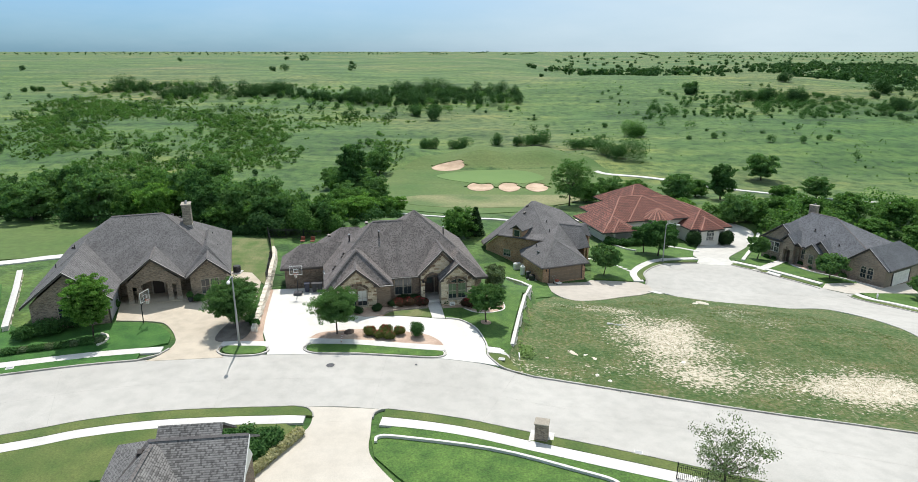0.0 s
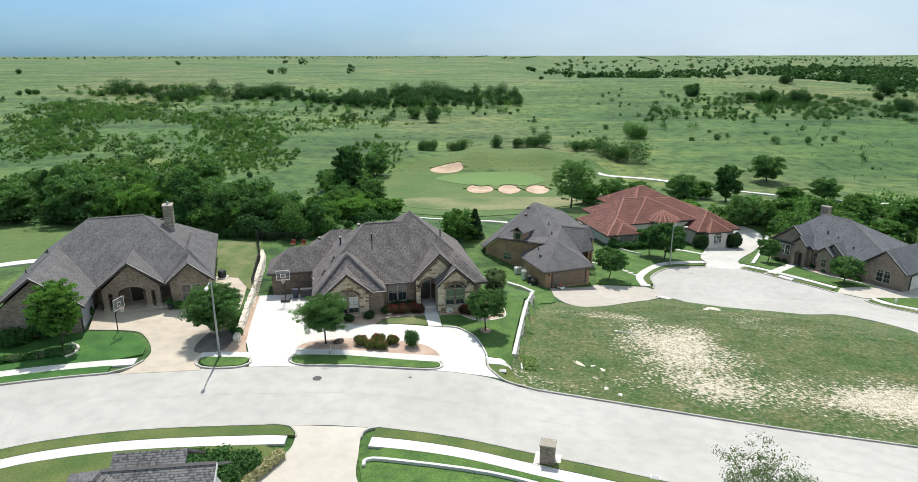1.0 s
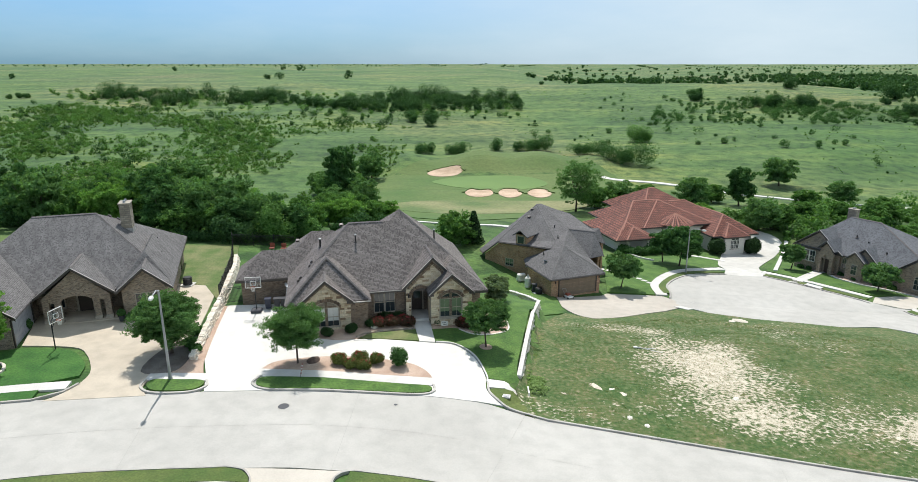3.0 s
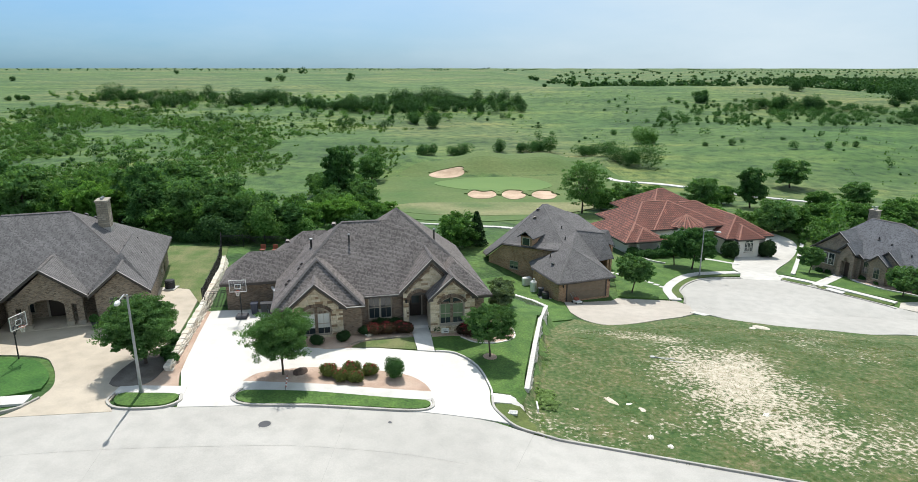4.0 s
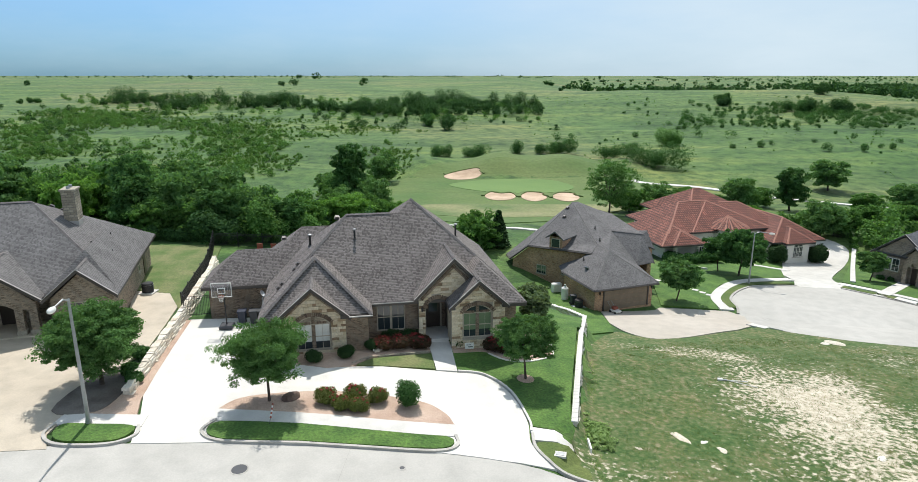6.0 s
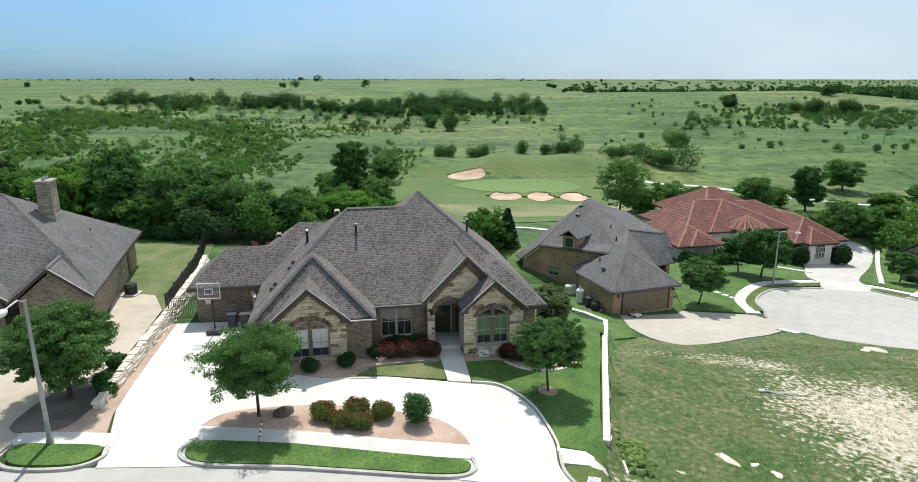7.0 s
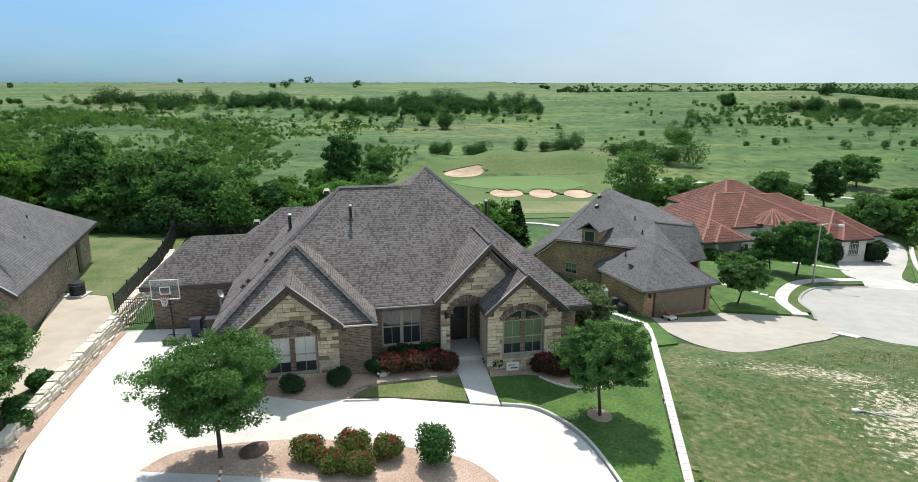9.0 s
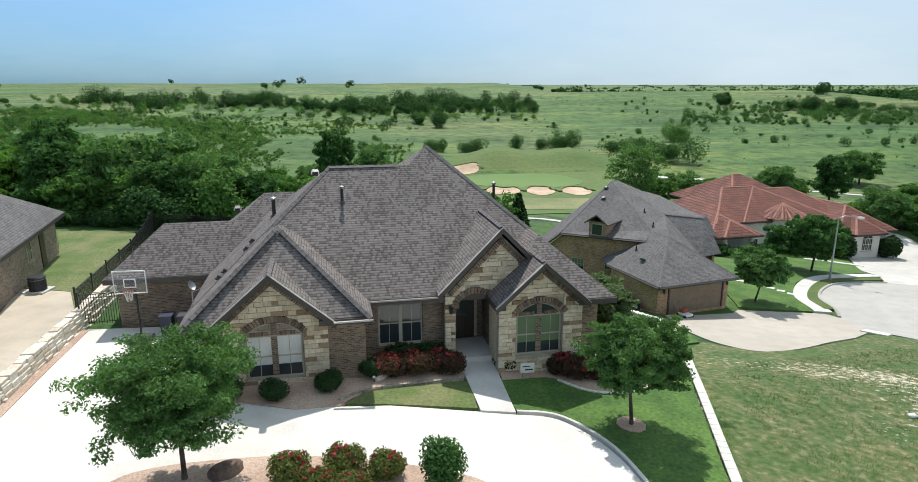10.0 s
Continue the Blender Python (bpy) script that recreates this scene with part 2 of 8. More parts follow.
def field_material():
    """Prairie: green and straw patches at several sizes, darker scrubby grass in streaks."""
    m, nt, b = base_material("prairie", 0.9)
    n1, n2, n3, n4 = noise_node(nt, 0.006, 6.0), noise_node(nt, 0.03, 8.0, stretch=(0.55, 1.5, 1.0)), noise_node(nt, 0.3, 10.0), noise_node(nt, 2.2, 6.0)
    n5 = noise_node(nt, 0.09, 12.0, stretch=(0.35, 1.6, 1.0))
    c1 = ramp_node(nt, n1.outputs["Fac"], [(0.34, (0.05, 0.132, 0.022)), (0.5, (0.088, 0.162, 0.038)), (0.62, (0.142, 0.18, 0.062)), (0.76, (0.21, 0.195, 0.096))])
    c2 = ramp_node(nt, n2.outputs["Fac"], [(0.34, (0.55, 0.7, 0.55)), (0.5, (1.0, 1.0, 1.0)), (0.68, (1.4, 1.16, 1.15))])
    c3 = ramp_node(nt, n3.outputs["Fac"], [(0.36, (0.42, 0.58, 0.4)), (0.5, (1.0, 1.0, 0.95)), (0.66, (1.3, 1.2, 1.15))])
    c4 = ramp_node(nt, n4.outputs["Fac"], [(0.3, (0.62,) * 3), (0.7, (1.2,) * 3)])
    c5 = ramp_node(nt, n5.outputs["Fac"], [(0.4, (0.66, 0.8, 0.64)), (0.52, (1.0, 1.0, 1.0)), (0.64, (1.32, 1.14, 1.08))])
    col = mix_node(nt, 1.0, mix_node(nt, 1.0, mix_node(nt, 1.0, mix_node(nt, 1.0, c1, c2, "MULTIPLY"), c3, "MULTIPLY"), c4, "MULTIPLY"), c5, "MULTIPLY")
    nt.links.new(col, b.inputs["Base Color"])
    bump_node(nt, b, n4.outputs["Fac"], 0.7, 0.25)
    return m


# bare stretches of the lot: place, lie, half length, half width, how bare
LOT_BARE = ((22.0, 60.5, 68, 9.5, 7.0, 0.125), (18.5, 70.3, -17, 7.5, 3.0, 0.045), (25.0, 51.4, -9, 12.0, 4.0, 0.125), (38.0, 49.5, -13, 12.0, 5.0, 0.125))


def lot_material():
    """Rough grass with bare chalky ground showing through in broken patches."""
    m, nt, b = base_material("vacant lot", 0.92)
    n1, n2, n3 = noise_node(nt, 0.11, 4.0), noise_node(nt, 3.4, 14.0, stretch=(0.95, 1.0, 1.0)), noise_node(nt, 3.0, 12.0)
    n4 = noise_node(nt, 0.35, 8.0)
    grass = ramp_node(nt, n3.outputs["Fac"], [(0.3, (0.038, 0.08, 0.016)), (0.46, (0.082, 0.128, 0.034)), (0.57, (0.13, 0.146, 0.058)), (0.7, (0.23, 0.214, 0.122))])
    grass = mix_node(nt, 1.0, grass, ramp_node(nt, n4.outputs["Fac"], [(0.35, (0.55, 0.78, 0.5)), (0.5, (0.86, 0.9, 0.84)), (0.65, (1.1, 0.98, 0.98))]), "MULTIPLY")
    soil = ramp_node(nt, n3.outputs["Fac"], [(0.3, (0.38, 0.325, 0.225)), (0.7, (0.66, 0.6, 0.485))])
    c = nt.nodes.new("ShaderNodeTexCoord")
    total = None
    for x, y, turn, half_long, half_wide, top in LOT_BARE:
        sc = nt.nodes.new("ShaderNodeMapping")
        sc.vector_type = "TEXTURE"
        sc.inputs["Location"].default_value, sc.inputs["Rotation"].default_value = (x, y, 0), (0, 0, radians(turn))
        sc.inputs["Scale"].default_value = (half_long, half_wide, 1000.0)
        nt.links.new(c.outputs["Object"], sc.inputs["Vector"])
        far = nt.nodes.new("ShaderNodeVectorMath")
        far.operation = "LENGTH"
        nt.links.new(sc.outputs["Vector"], far.inputs[0])
        bare = nt.nodes.new("ShaderNodeMapRange")
        bare.inputs["From Min"].default_value, bare.inputs["From Max"].default_value = 1.35, 0.15
        bare.inputs["To Min"].default_value, bare.inputs["To Max"].default_value = -0.11, top
        nt.links.new(far.outputs["Value"], bare.inputs["Value"])
        if total is None:
            total = bare.outputs["Result"]
        else:
            most = nt.nodes.new("ShaderNodeMath")
            most.operation = "MAXIMUM"
            nt.links.new(total, most.inputs[0])
            nt.links.new(bare.outputs["Result"], most.inputs[1])
            total = most.outputs[0]
    s1 = nt.nodes.new("ShaderNodeMath")
    s1.operation = "ADD"
    nt.links.new(total, s1.inputs[0])
    mixn = nt.nodes.new("ShaderNodeMath")
    mixn.operation = "MULTIPLY_ADD"
    mixn.inputs[1].default_value = 0.55
    nt.links.new(n1.outputs["Fac"], mixn.inputs[0])
    half = nt.nodes.new("ShaderNodeMath")
    half.operation = "MULTIPLY"
    half.inputs[1].default_value = 0.62
    nt.links.new(n2.outputs["Fac"], half.inputs[0])
    nt.links.new(half.outputs[0], mixn.inputs[2])
    nt.links.new(mixn.outputs[0], s1.inputs[1])
    mask = ramp_node(nt, s1.outputs[0], [(0.592, (0, 0, 0)), (0.675, (1, 1, 1))])
    nt.links.new(mix_node(nt, mask, grass, soil), b.inputs["Base Color"])
    bump_node(nt, b, n2.outputs["Fac"], 0.8, 0.05)
    return m


def concrete(name, dark, light, slab=None, stain=0.25):
    m, nt, b = base_material(name, 0.75)
    n1, n2, n3 = noise_node(nt, 0.12, 5.0), noise_node(nt, 0.9, 6.0), noise_node(nt, 12.0, 6.0)
    c1 = ramp_node(nt, n1.outputs["Fac"], [(0.35, dark), (0.65, light)])
    c2 = ramp_node(nt, n2.outputs["Fac"], [(0.3, (1 - stain,) * 3), (0.6, (1.03,) * 3)])
    c3 = ramp_node(nt, n3.outputs["Fac"], [(0.3, (0.92,) * 3), (0.7, (1.04,) * 3)])
    nt.links.new(mix_node(nt, 1.0, mix_node(nt, 1.0, c1, c2, "MULTIPLY"), c3, "MULTIPLY"), b.inputs["Base Color"])
    bump_node(nt, b, n3.outputs["Fac"], 0.15, 0.004)
    return m


def pane_material(name, tint=(0.03, 0.04, 0.045)):
    m, nt, b = base_material(name, 0.06)
    b.inputs["Base Color"].default_value = (*tint, 1)
    b.inputs["Specular IOR Level"].default_value = 0.8
    return m


M_FIELD, M_LOT = field_material(), lot_material()
M_LAWN = surface("mown lawn", (0.054, 0.134, 0.019), (0.108, 0.208, 0.035), 0.6, 7.0, 0.9, 0.7, 0.05, grain=0.55)
M_LAWN_W = surface("watered lawn", (0.026, 0.115, 0.012), (0.055, 0.165, 0.022), 0.6, 7.0, 0.9, 0.7, 0.05, grain=0.45)
M_ROUGH = surface("golf rough", (0.09, 0.15, 0.035), (0.24, 0.24, 0.105), 0.07, 1.5, 0.9, 0.4, 0.05, grain=0.35)
M_TURF = surface("worn lawn", (0.085, 0.15, 0.03), (0.19, 0.205, 0.08), 0.5, 8.0, 0.9, 0.6, 0.04, grain=0.4)
M_VERGE = surface("verge grass", (0.07, 0.125, 0.022), (0.13, 0.165, 0.04), 0.4, 8.0, 0.9, 0.6, 0.04, grain=0.4)
M_GOLF = surface("fairway turf", (0.058, 0.13, 0.02), (0.125, 0.175, 0.045), 0.045, 1.2, 0.9, 0.3, 0.03, grain=0.25)
M_GREEN = surface("putting green", (0.1, 0.185, 0.045), (0.13, 0.22, 0.055), 0.05, 3.0, 0.9, 0.2, 0.01, grain=0.1)
M_SAND = surface("bunker sand", (0.42, 0.3, 0.2), (0.62, 0.46, 0.33), 0.25, 4.0, 0.95, 0.4, 0.04, grain=0.2)
M_ROAD = concrete("road concrete", (0.42, 0.405, 0.37), (0.475, 0.458, 0.42), stain=0.1)
M_DRIVE_N = concrete("cream driveway concrete", (0.5, 0.455, 0.385), (0.565, 0.52, 0.45), stain=0.08)
M_DRIVE = concrete("driveway concrete", (0.62, 0.60, 0.55), (0.70, 0.68, 0.63), stain=0.1)
M_DRIVE_C = concrete("tan driveway concrete", (0.43, 0.385, 0.325), (0.49, 0.445, 0.385), stain=0.1)
M_DRIVE_R = concrete("worn driveway concrete", (0.52, 0.5, 0.455), (0.59, 0.57, 0.525), stain=0.12)
M_TAN = concrete("tan driveway concrete", (0.47, 0.405, 0.315), (0.545, 0.475, 0.375), stain=0.15)
M_WALK = concrete("pavement concrete", (0.58, 0.56, 0.52), (0.66, 0.64, 0.60), stain=0.12)
M_KERB = concrete("kerb concrete", (0.38, 0.36, 0.32), (0.5, 0.48, 0.44), stain=0.3)
M_JOINT = plain("joint filler", (0.35, 0.34, 0.31), 0.9)
M_MULCH = surface("red gravel mulch", (0.46, 0.32, 0.24), (0.6, 0.45, 0.355), 0.6, 16.0, 0.95, 0.8, 0.03, grain=0.4)
M_DIRT = surface("dark bed soil", (0.12, 0.1, 0.085), (0.22, 0.195, 0.17), 0.8, 14.0, 0.95, 0.8, 0.03)
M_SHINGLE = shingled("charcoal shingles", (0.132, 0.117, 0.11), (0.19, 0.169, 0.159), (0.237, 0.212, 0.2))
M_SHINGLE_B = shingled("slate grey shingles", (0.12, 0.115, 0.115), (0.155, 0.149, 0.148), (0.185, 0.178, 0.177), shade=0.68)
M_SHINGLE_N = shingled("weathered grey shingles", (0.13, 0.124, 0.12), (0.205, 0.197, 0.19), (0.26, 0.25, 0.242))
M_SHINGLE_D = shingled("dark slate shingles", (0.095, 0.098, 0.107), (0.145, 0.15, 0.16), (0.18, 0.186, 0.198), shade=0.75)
M_RIDGE_B = surface("slate ridge shingles", (0.15, 0.142, 0.138), (0.2, 0.19, 0.185), 2.0, 18.0, 0.9, 0.4, 0.01)
M_RIDGE = surface("ridge shingles", (0.15, 0.135, 0.13), (0.21, 0.192, 0.185), 2.0, 18.0, 0.9, 0.4, 0.01)
M_CLAY = coursed("clay tiles", (0.2, 0.058, 0.038), (0.37, 0.132, 0.085), (0.07, 0.026, 0.02), 0.36, 0.5, 0.07, 0.8, 0.0, 0.06, 0.35)
M_CLAY_RIDGE = surface("clay ridge tiles", (0.38, 0.17, 0.12), (0.5, 0.255, 0.19), 1.5, 8.0, 0.8, 0.4, 0.02)
M_BRICK = coursed("brown mixed brick", (0.105, 0.07, 0.048), (0.3, 0.212, 0.145), (0.29, 0.25, 0.2), 0.205, 0.077, 0.01, 0.9, 0.5, 0.006, 0.25)
M_BRICK_R = coursed("tan red brick", (0.27, 0.135, 0.07), (0.6, 0.36, 0.22), (0.44, 0.34, 0.25), 0.205, 0.077, 0.01, 0.9, 0.5, 0.006, 0.25)
M_BRICK_L = coursed("grey brown brick", (0.16, 0.12, 0.085), (0.42, 0.325, 0.24), (0.36, 0.32, 0.265), 0.205, 0.077, 0.01, 0.9, 0.5, 0.006, 0.25)
M_MORTAR = surface("stone mortar", (0.34, 0.3, 0.24), (0.42, 0.38, 0.31), 2.0, 20.0, 0.95)
M_STONE = varied("cream limestone blocks", [(0.0, (0.52, 0.42, 0.28)), (0.3, (0.64, 0.54, 0.39)), (0.66, (0.71, 0.62, 0.47)), (0.82, (0.58, 0.47, 0.32)), (0.9, (0.34, 0.235, 0.145)), (1.0, (0.19, 0.125, 0.075))])
M_LEDGE = varied("white ledge stone", [(0.0, (0.68, 0.61, 0.5)), (0.6, (0.8, 0.75, 0.66)), (1.0, (0.6, 0.51, 0.39))], depth=0.02)
M_SOLDIER = varied("soldier bricks", [(0.0, (0.11, 0.075, 0.055)), (0.6, (0.2, 0.14, 0.1)), (1.0, (0.27, 0.2, 0.145))])
M_ROCKWALL = coursed("rough stone", (0.3, 0.25, 0.19), (0.5, 0.43, 0.33), (0.24, 0.21, 0.17), 0.42, 0.2, 0.02, 0.9, 0.4, 0.02, 0.3)
M_STUCCO = surface("cream stucco", (0.68, 0.65, 0.58), (0.76, 0.73, 0.67), 0.5, 14.0, 0.9, 0.3, 0.006, grain=0.1)
M_FASCIA = plain("dark bronze fascia", (0.06, 0.05, 0.045), 0.5)
M_GUTTER = plain("pale metal flashing", (0.4, 0.38, 0.36), 0.45)
M_TRIM = plain("tan window trim", (0.4, 0.355, 0.285), 0.6)
M_WHITE = plain("white paint", (0.75, 0.74, 0.7), 0.5)
M_BLIND = plain("pale window blind", (0.62, 0.62, 0.58), 0.7)
M_SHUTTER = plain("green slatted shutter", (0.13, 0.19, 0.1), 0.6)
M_GLASS = pane_material("window glass")
M_DOOR = plain("dark wooden door", (0.035, 0.022, 0.016), 0.45)
M_GARAGE = plain("brown garage door paint", (0.22, 0.165, 0.115), 0.6)
M_GARAGE_W = plain("pale garage door paint", (0.36, 0.38, 0.42), 0.6)
M_BLACK = plain("black painted metal", (0.016, 0.016, 0.018), 0.45)
M_STEEL = plain("galvanised steel", (0.36, 0.37, 0.38), 0.45, 0.6)
M_PLASTIC = plain("dark grey plastic", (0.035, 0.04, 0.05), 0.5)
M_ROCK = surface("brown boulder", (0.1, 0.065, 0.05), (0.2, 0.14, 0.11), 2.0, 12.0, 0.9, 0.8, 0.03)
M_BARK = surface("bark", (0.06, 0.045, 0.034), (0.13, 0.1, 0.078), 3.0, 25.0, 0.95, 0.9, 0.02)
M_LEAF = leafage("tree leaves", (0.075, 0.165, 0.052), (0.16, 0.3, 0.105))
M_LEAF_Y = leafage("yellow green leaves", (0.085, 0.2, 0.035), (0.19, 0.36, 0.085))
M_LEAF_D = leafage("dark oak leaves", (0.036, 0.1, 0.03), (0.1, 0.21, 0.065), 0.9, 0.3)
M_LEAF_C = leafage("cedar foliage", (0.022, 0.055, 0.02), (0.055, 0.105, 0.038), 0.7, 0.2)
M_LEAF_G = leafage("grey green leaves", (0.11, 0.165, 0.08), (0.21, 0.28, 0.15))
M_LEAF_S = leafage("scrub leaves", (0.055, 0.14, 0.034), (0.15, 0.29, 0.08))
M_ROSE = leafage("rose leaves", (0.075, 0.11, 0.03), (0.2, 0.22, 0.07))
M_PETAL = leafage("red blossom", (0.26, 0.035, 0.04), (0.46, 0.1, 0.1), 0.6, 0.3)
M_PURPLE = leafage("dusky red shrub leaves", (0.05, 0.055, 0.03), (0.17, 0.085, 0.065))
M_OAK = leafage("creek oak leaves", (0.026, 0.072, 0.026), (0.075, 0.16, 0.052), 0.9, 0.25)
M_STRAW = leafage("ornamental grass", (0.3, 0.31, 0.15), (0.62, 0.58, 0.36), 0.7, 0.3)
M_WEEDS = leafage("pale weed leaves", (0.17, 0.27, 0.08), (0.3, 0.42, 0.16), 0.7, 0.4)
M_WEEDY = leafage("low meadow brush", (0.06, 0.14, 0.03), (0.15, 0.26, 0.07), 0.9, 0.4)
M_WEED = leafage("meadow grass blades", (0.06, 0.115, 0.02), (0.17, 0.2, 0.06), 0.7, 0.3)


# ---- building blocks ----
def unwrap(bm):
    """Lay every face out flat in metres: along the level, then up the slope."""
    uv = bm.loops.layers.uv.verify()
    for f in bm.faces:
        n = f.normal if f.normal.length > 0 else Vector((0, 0, 1))
        t = Vector((-n.y, n.x, 0))
        t = Vector((1, 0, 0)) if t.length < 0.05 else t.normalized()
        s = n.cross(t)
        for l in f.loops:
            l[uv].uv = (l.vert.co.dot(t), l.vert.co.dot(s))


def mesh_of(bm, name, material, smooth=False):
    bm.normal_update()
    unwrap(bm)
    me = bpy.data.meshes.new(name)
    bm.to_mesh(me)
    bm.free()
    me.materials.append(material)
    if smooth:
        me.shade_smooth()
    return me


def part(name, bm, material, parent=None, label="", m=None, smooth=False):
    ob = new(name, mesh_of(bm, name, material, smooth))
    if parent is not None:
        ob.parent = parent
    if m is not None:
        ob.matrix_basis = m
    if label:
        ob["label"] = label
    return ob


def thing(name, m, label, category, group="", kind=""):
    ob = new(name)
    ob.matrix_basis = m
    return tagged(ob, label, category, group, kind)


def box(bm, x0, x1, y0, y1, z0, z1, bevel=0.0):
    g = bmesh.ops.create_cube(bm, size=1.0, matrix=Matrix.Translation(((x0 + x1) / 2, (y0 + y1) / 2, (z0 + z1) / 2)) @ Matrix.Diagonal((abs(x1 - x0), abs(y1 - y0), abs(z1 - z0), 1)))
    if bevel:
        es = {e for v in g["verts"] for e in v.link_edges}
        bmesh.ops.bevel(bm, geom=list(es), offset=bevel, segments=1, affect="EDGES")
    return bm


def boxes(*rows, bevel=0.0):
    bm = bmesh.new()
    for r in rows:
        box(bm, *r, bevel=bevel)
    return bm


def rod(bm, a, b, r0, r1=None, n=8):
    a, b = Vector(a), Vector(b)
    r1 = r0 if r1 is None else r1
    m = Matrix.Translation((a + b) / 2) @ (b - a).to_track_quat("Z", "Y").to_matrix().to_4x4()
    bmesh.ops.create_cone(bm, cap_ends=True, segments=n, radius1=r0, radius2=r1, depth=(b - a).length, matrix=m)
    return bm


def rods(*rows, n=8):
    bm = bmesh.new()
    for r in rows:
        rod(bm, *r, n=n)
    return bm


def poly_solid(points, y0, y1):
    """A flat outline in x and z, drawn out from y0 to y1."""
    bm = bmesh.new()
    a = [bm.verts.new((x, y0, z)) for x, z in points]
    b = [bm.verts.new((x, y1, z)) for x, z in points]
    bm.faces.new(a)
    bm.faces.new(b[::-1])
    n = len(points)
    for i in range(n):
        bm.faces.new((a[(i + 1) % n], a[i], b[i], b[(i + 1) % n]))
    bmesh.ops.recalc_face_normals(bm, faces=bm.faces)
    return bm


def curve_line(points, steps=6, closed=False):
    """A smooth line through a few points of the plan."""
    n, out = len(points), []
    last = n if closed else n - 1
    for i in range(last):
        p = [Vector(points[(i + k) % n] if closed else points[min(max(i + k, 0), n - 1)]) for k in (-1, 0, 1, 2)]
        for s in range(steps):
            t = s / steps
            out.append(0.5 * (2 * p[1] + (p[2] - p[0]) * t + (2 * p[0] - 5 * p[1] + 4 * p[2] - p[3]) * t * t + (3 * p[1] - p[0] - 3 * p[2] + p[3]) * t ** 3))
    if not closed:
        out.append(Vector(points[-1]))
    return [(v.x, v.y) for v in out]


def sheet(name, outline, lift, material, label, category, step=2.0, skirt=0.2, parent=None):
    """A paved or planted piece of ground that follows the land, with a real edge."""
    bm = bmesh.new()
    f = bm.faces.new([bm.verts.new((x, y, 0)) for x, y in outline])
    bmesh.ops.triangulate(bm, faces=[f])
    xs, ys = [p[0] for p in outline], [p[1] for p in outline]
    for axis, lo, hi in ((0, min(xs), max(xs)), (1, min(ys), max(ys))):
        k = math.ceil(lo / step) * step
        while k < hi:
            at, no = [0, 0, 0], [0, 0, 0]
            at[axis], no[axis] = k, 1
            bmesh.ops.bisect_plane(bm, geom=bm.verts[:] + bm.edges[:] + bm.faces[:], plane_co=at, plane_no=no, dist=1e-4)
            k += step
    for v in bm.verts:
        v.co.z = land(v.co.x, v.co.y) + lift
    for f in bm.faces:
        f.normal_update()
        if f.normal.z < 0:
            f.normal_flip()
    rim = [e for e in bm.edges if e.is_boundary]
    g = bmesh.ops.extrude_edge_only(bm, edges=rim)
    for v in g["geom"]:
        if isinstance(v, bmesh.types.BMVert):
            v.co.z -= skirt
    bmesh.ops.recalc_face_normals(bm, faces=bm.faces)
    if sum(f.normal.z * f.calc_area() for f in bm.faces) < 0:
        bmesh.ops.reverse_faces(bm, faces=bm.faces)
    ob = part(name, bm, material, parent)
    if parent is None:
        tagged(ob, label, category, kind="structure")
    return ob


def ribbon(points, left, right):
    """The outline of a band beside a line: offsets to its left and right."""
    a, b = [], []
    for i, p in enumerate(points):
        q0, q1 = points[max(i - 1, 0)], points[min(i + 1, len(points) - 1)]
        d = Vector((q1[0] - q0[0], q1[1] - q0[1])).normalized()
        a.append((p[0] - d.y * left, p[1] + d.x * left))
        b.append((p[0] + d.y * right, p[1] - d.x * right))
    return a + b[::-1]


def kerb(name, points, label, width=0.16, high=0.15):
    return sheet(name, ribbon(points, width / 2, width / 2), high, M_KERB, label, "kerb", 3.0, 0.3)


# ---- ground ----
def axis_steps(lo, a, b, hi, step, grow):
    mid = [a + i * step for i in range(int((b - a) / step) + 1)]
    left, right, s = [], [], step
    x = a
    while x > lo:
        s *= grow
        x -= s
        left.append(max(x, lo))
    x, s = mid[-1], step
    while x < hi:
        s *= grow
        x += s
        right.append(min(x, hi))
    return left[::-1] + mid + right


def build_ground():
    xs, ys = axis_steps(-4800, -60, 90, 4800, 1.0, 1.06), axis_steps(-900, 20, 130, 4700, 1.0, 1.05)
    verts = [(x, y, land(x, y) - (0.05 if 20 < y < 115 and -50 < x < 80 else 0.0)) for y in ys for x in xs]
    n = len(xs)
    faces = [(j * n + i, j * n + i + 1, (j + 1) * n + i + 1, (j + 1) * n + i) for j in range(len(ys) - 1) for i in range(n - 1)]
    me = bpy.data.meshes.new("ground")
    me.from_pydata(verts, [], faces)
    me.materials.append(M_FIELD)
    me.shade_smooth()
    return tagged(new("ground", me), "rolling green prairie with straw-coloured patches", "ground", kind="structure")


build_ground()

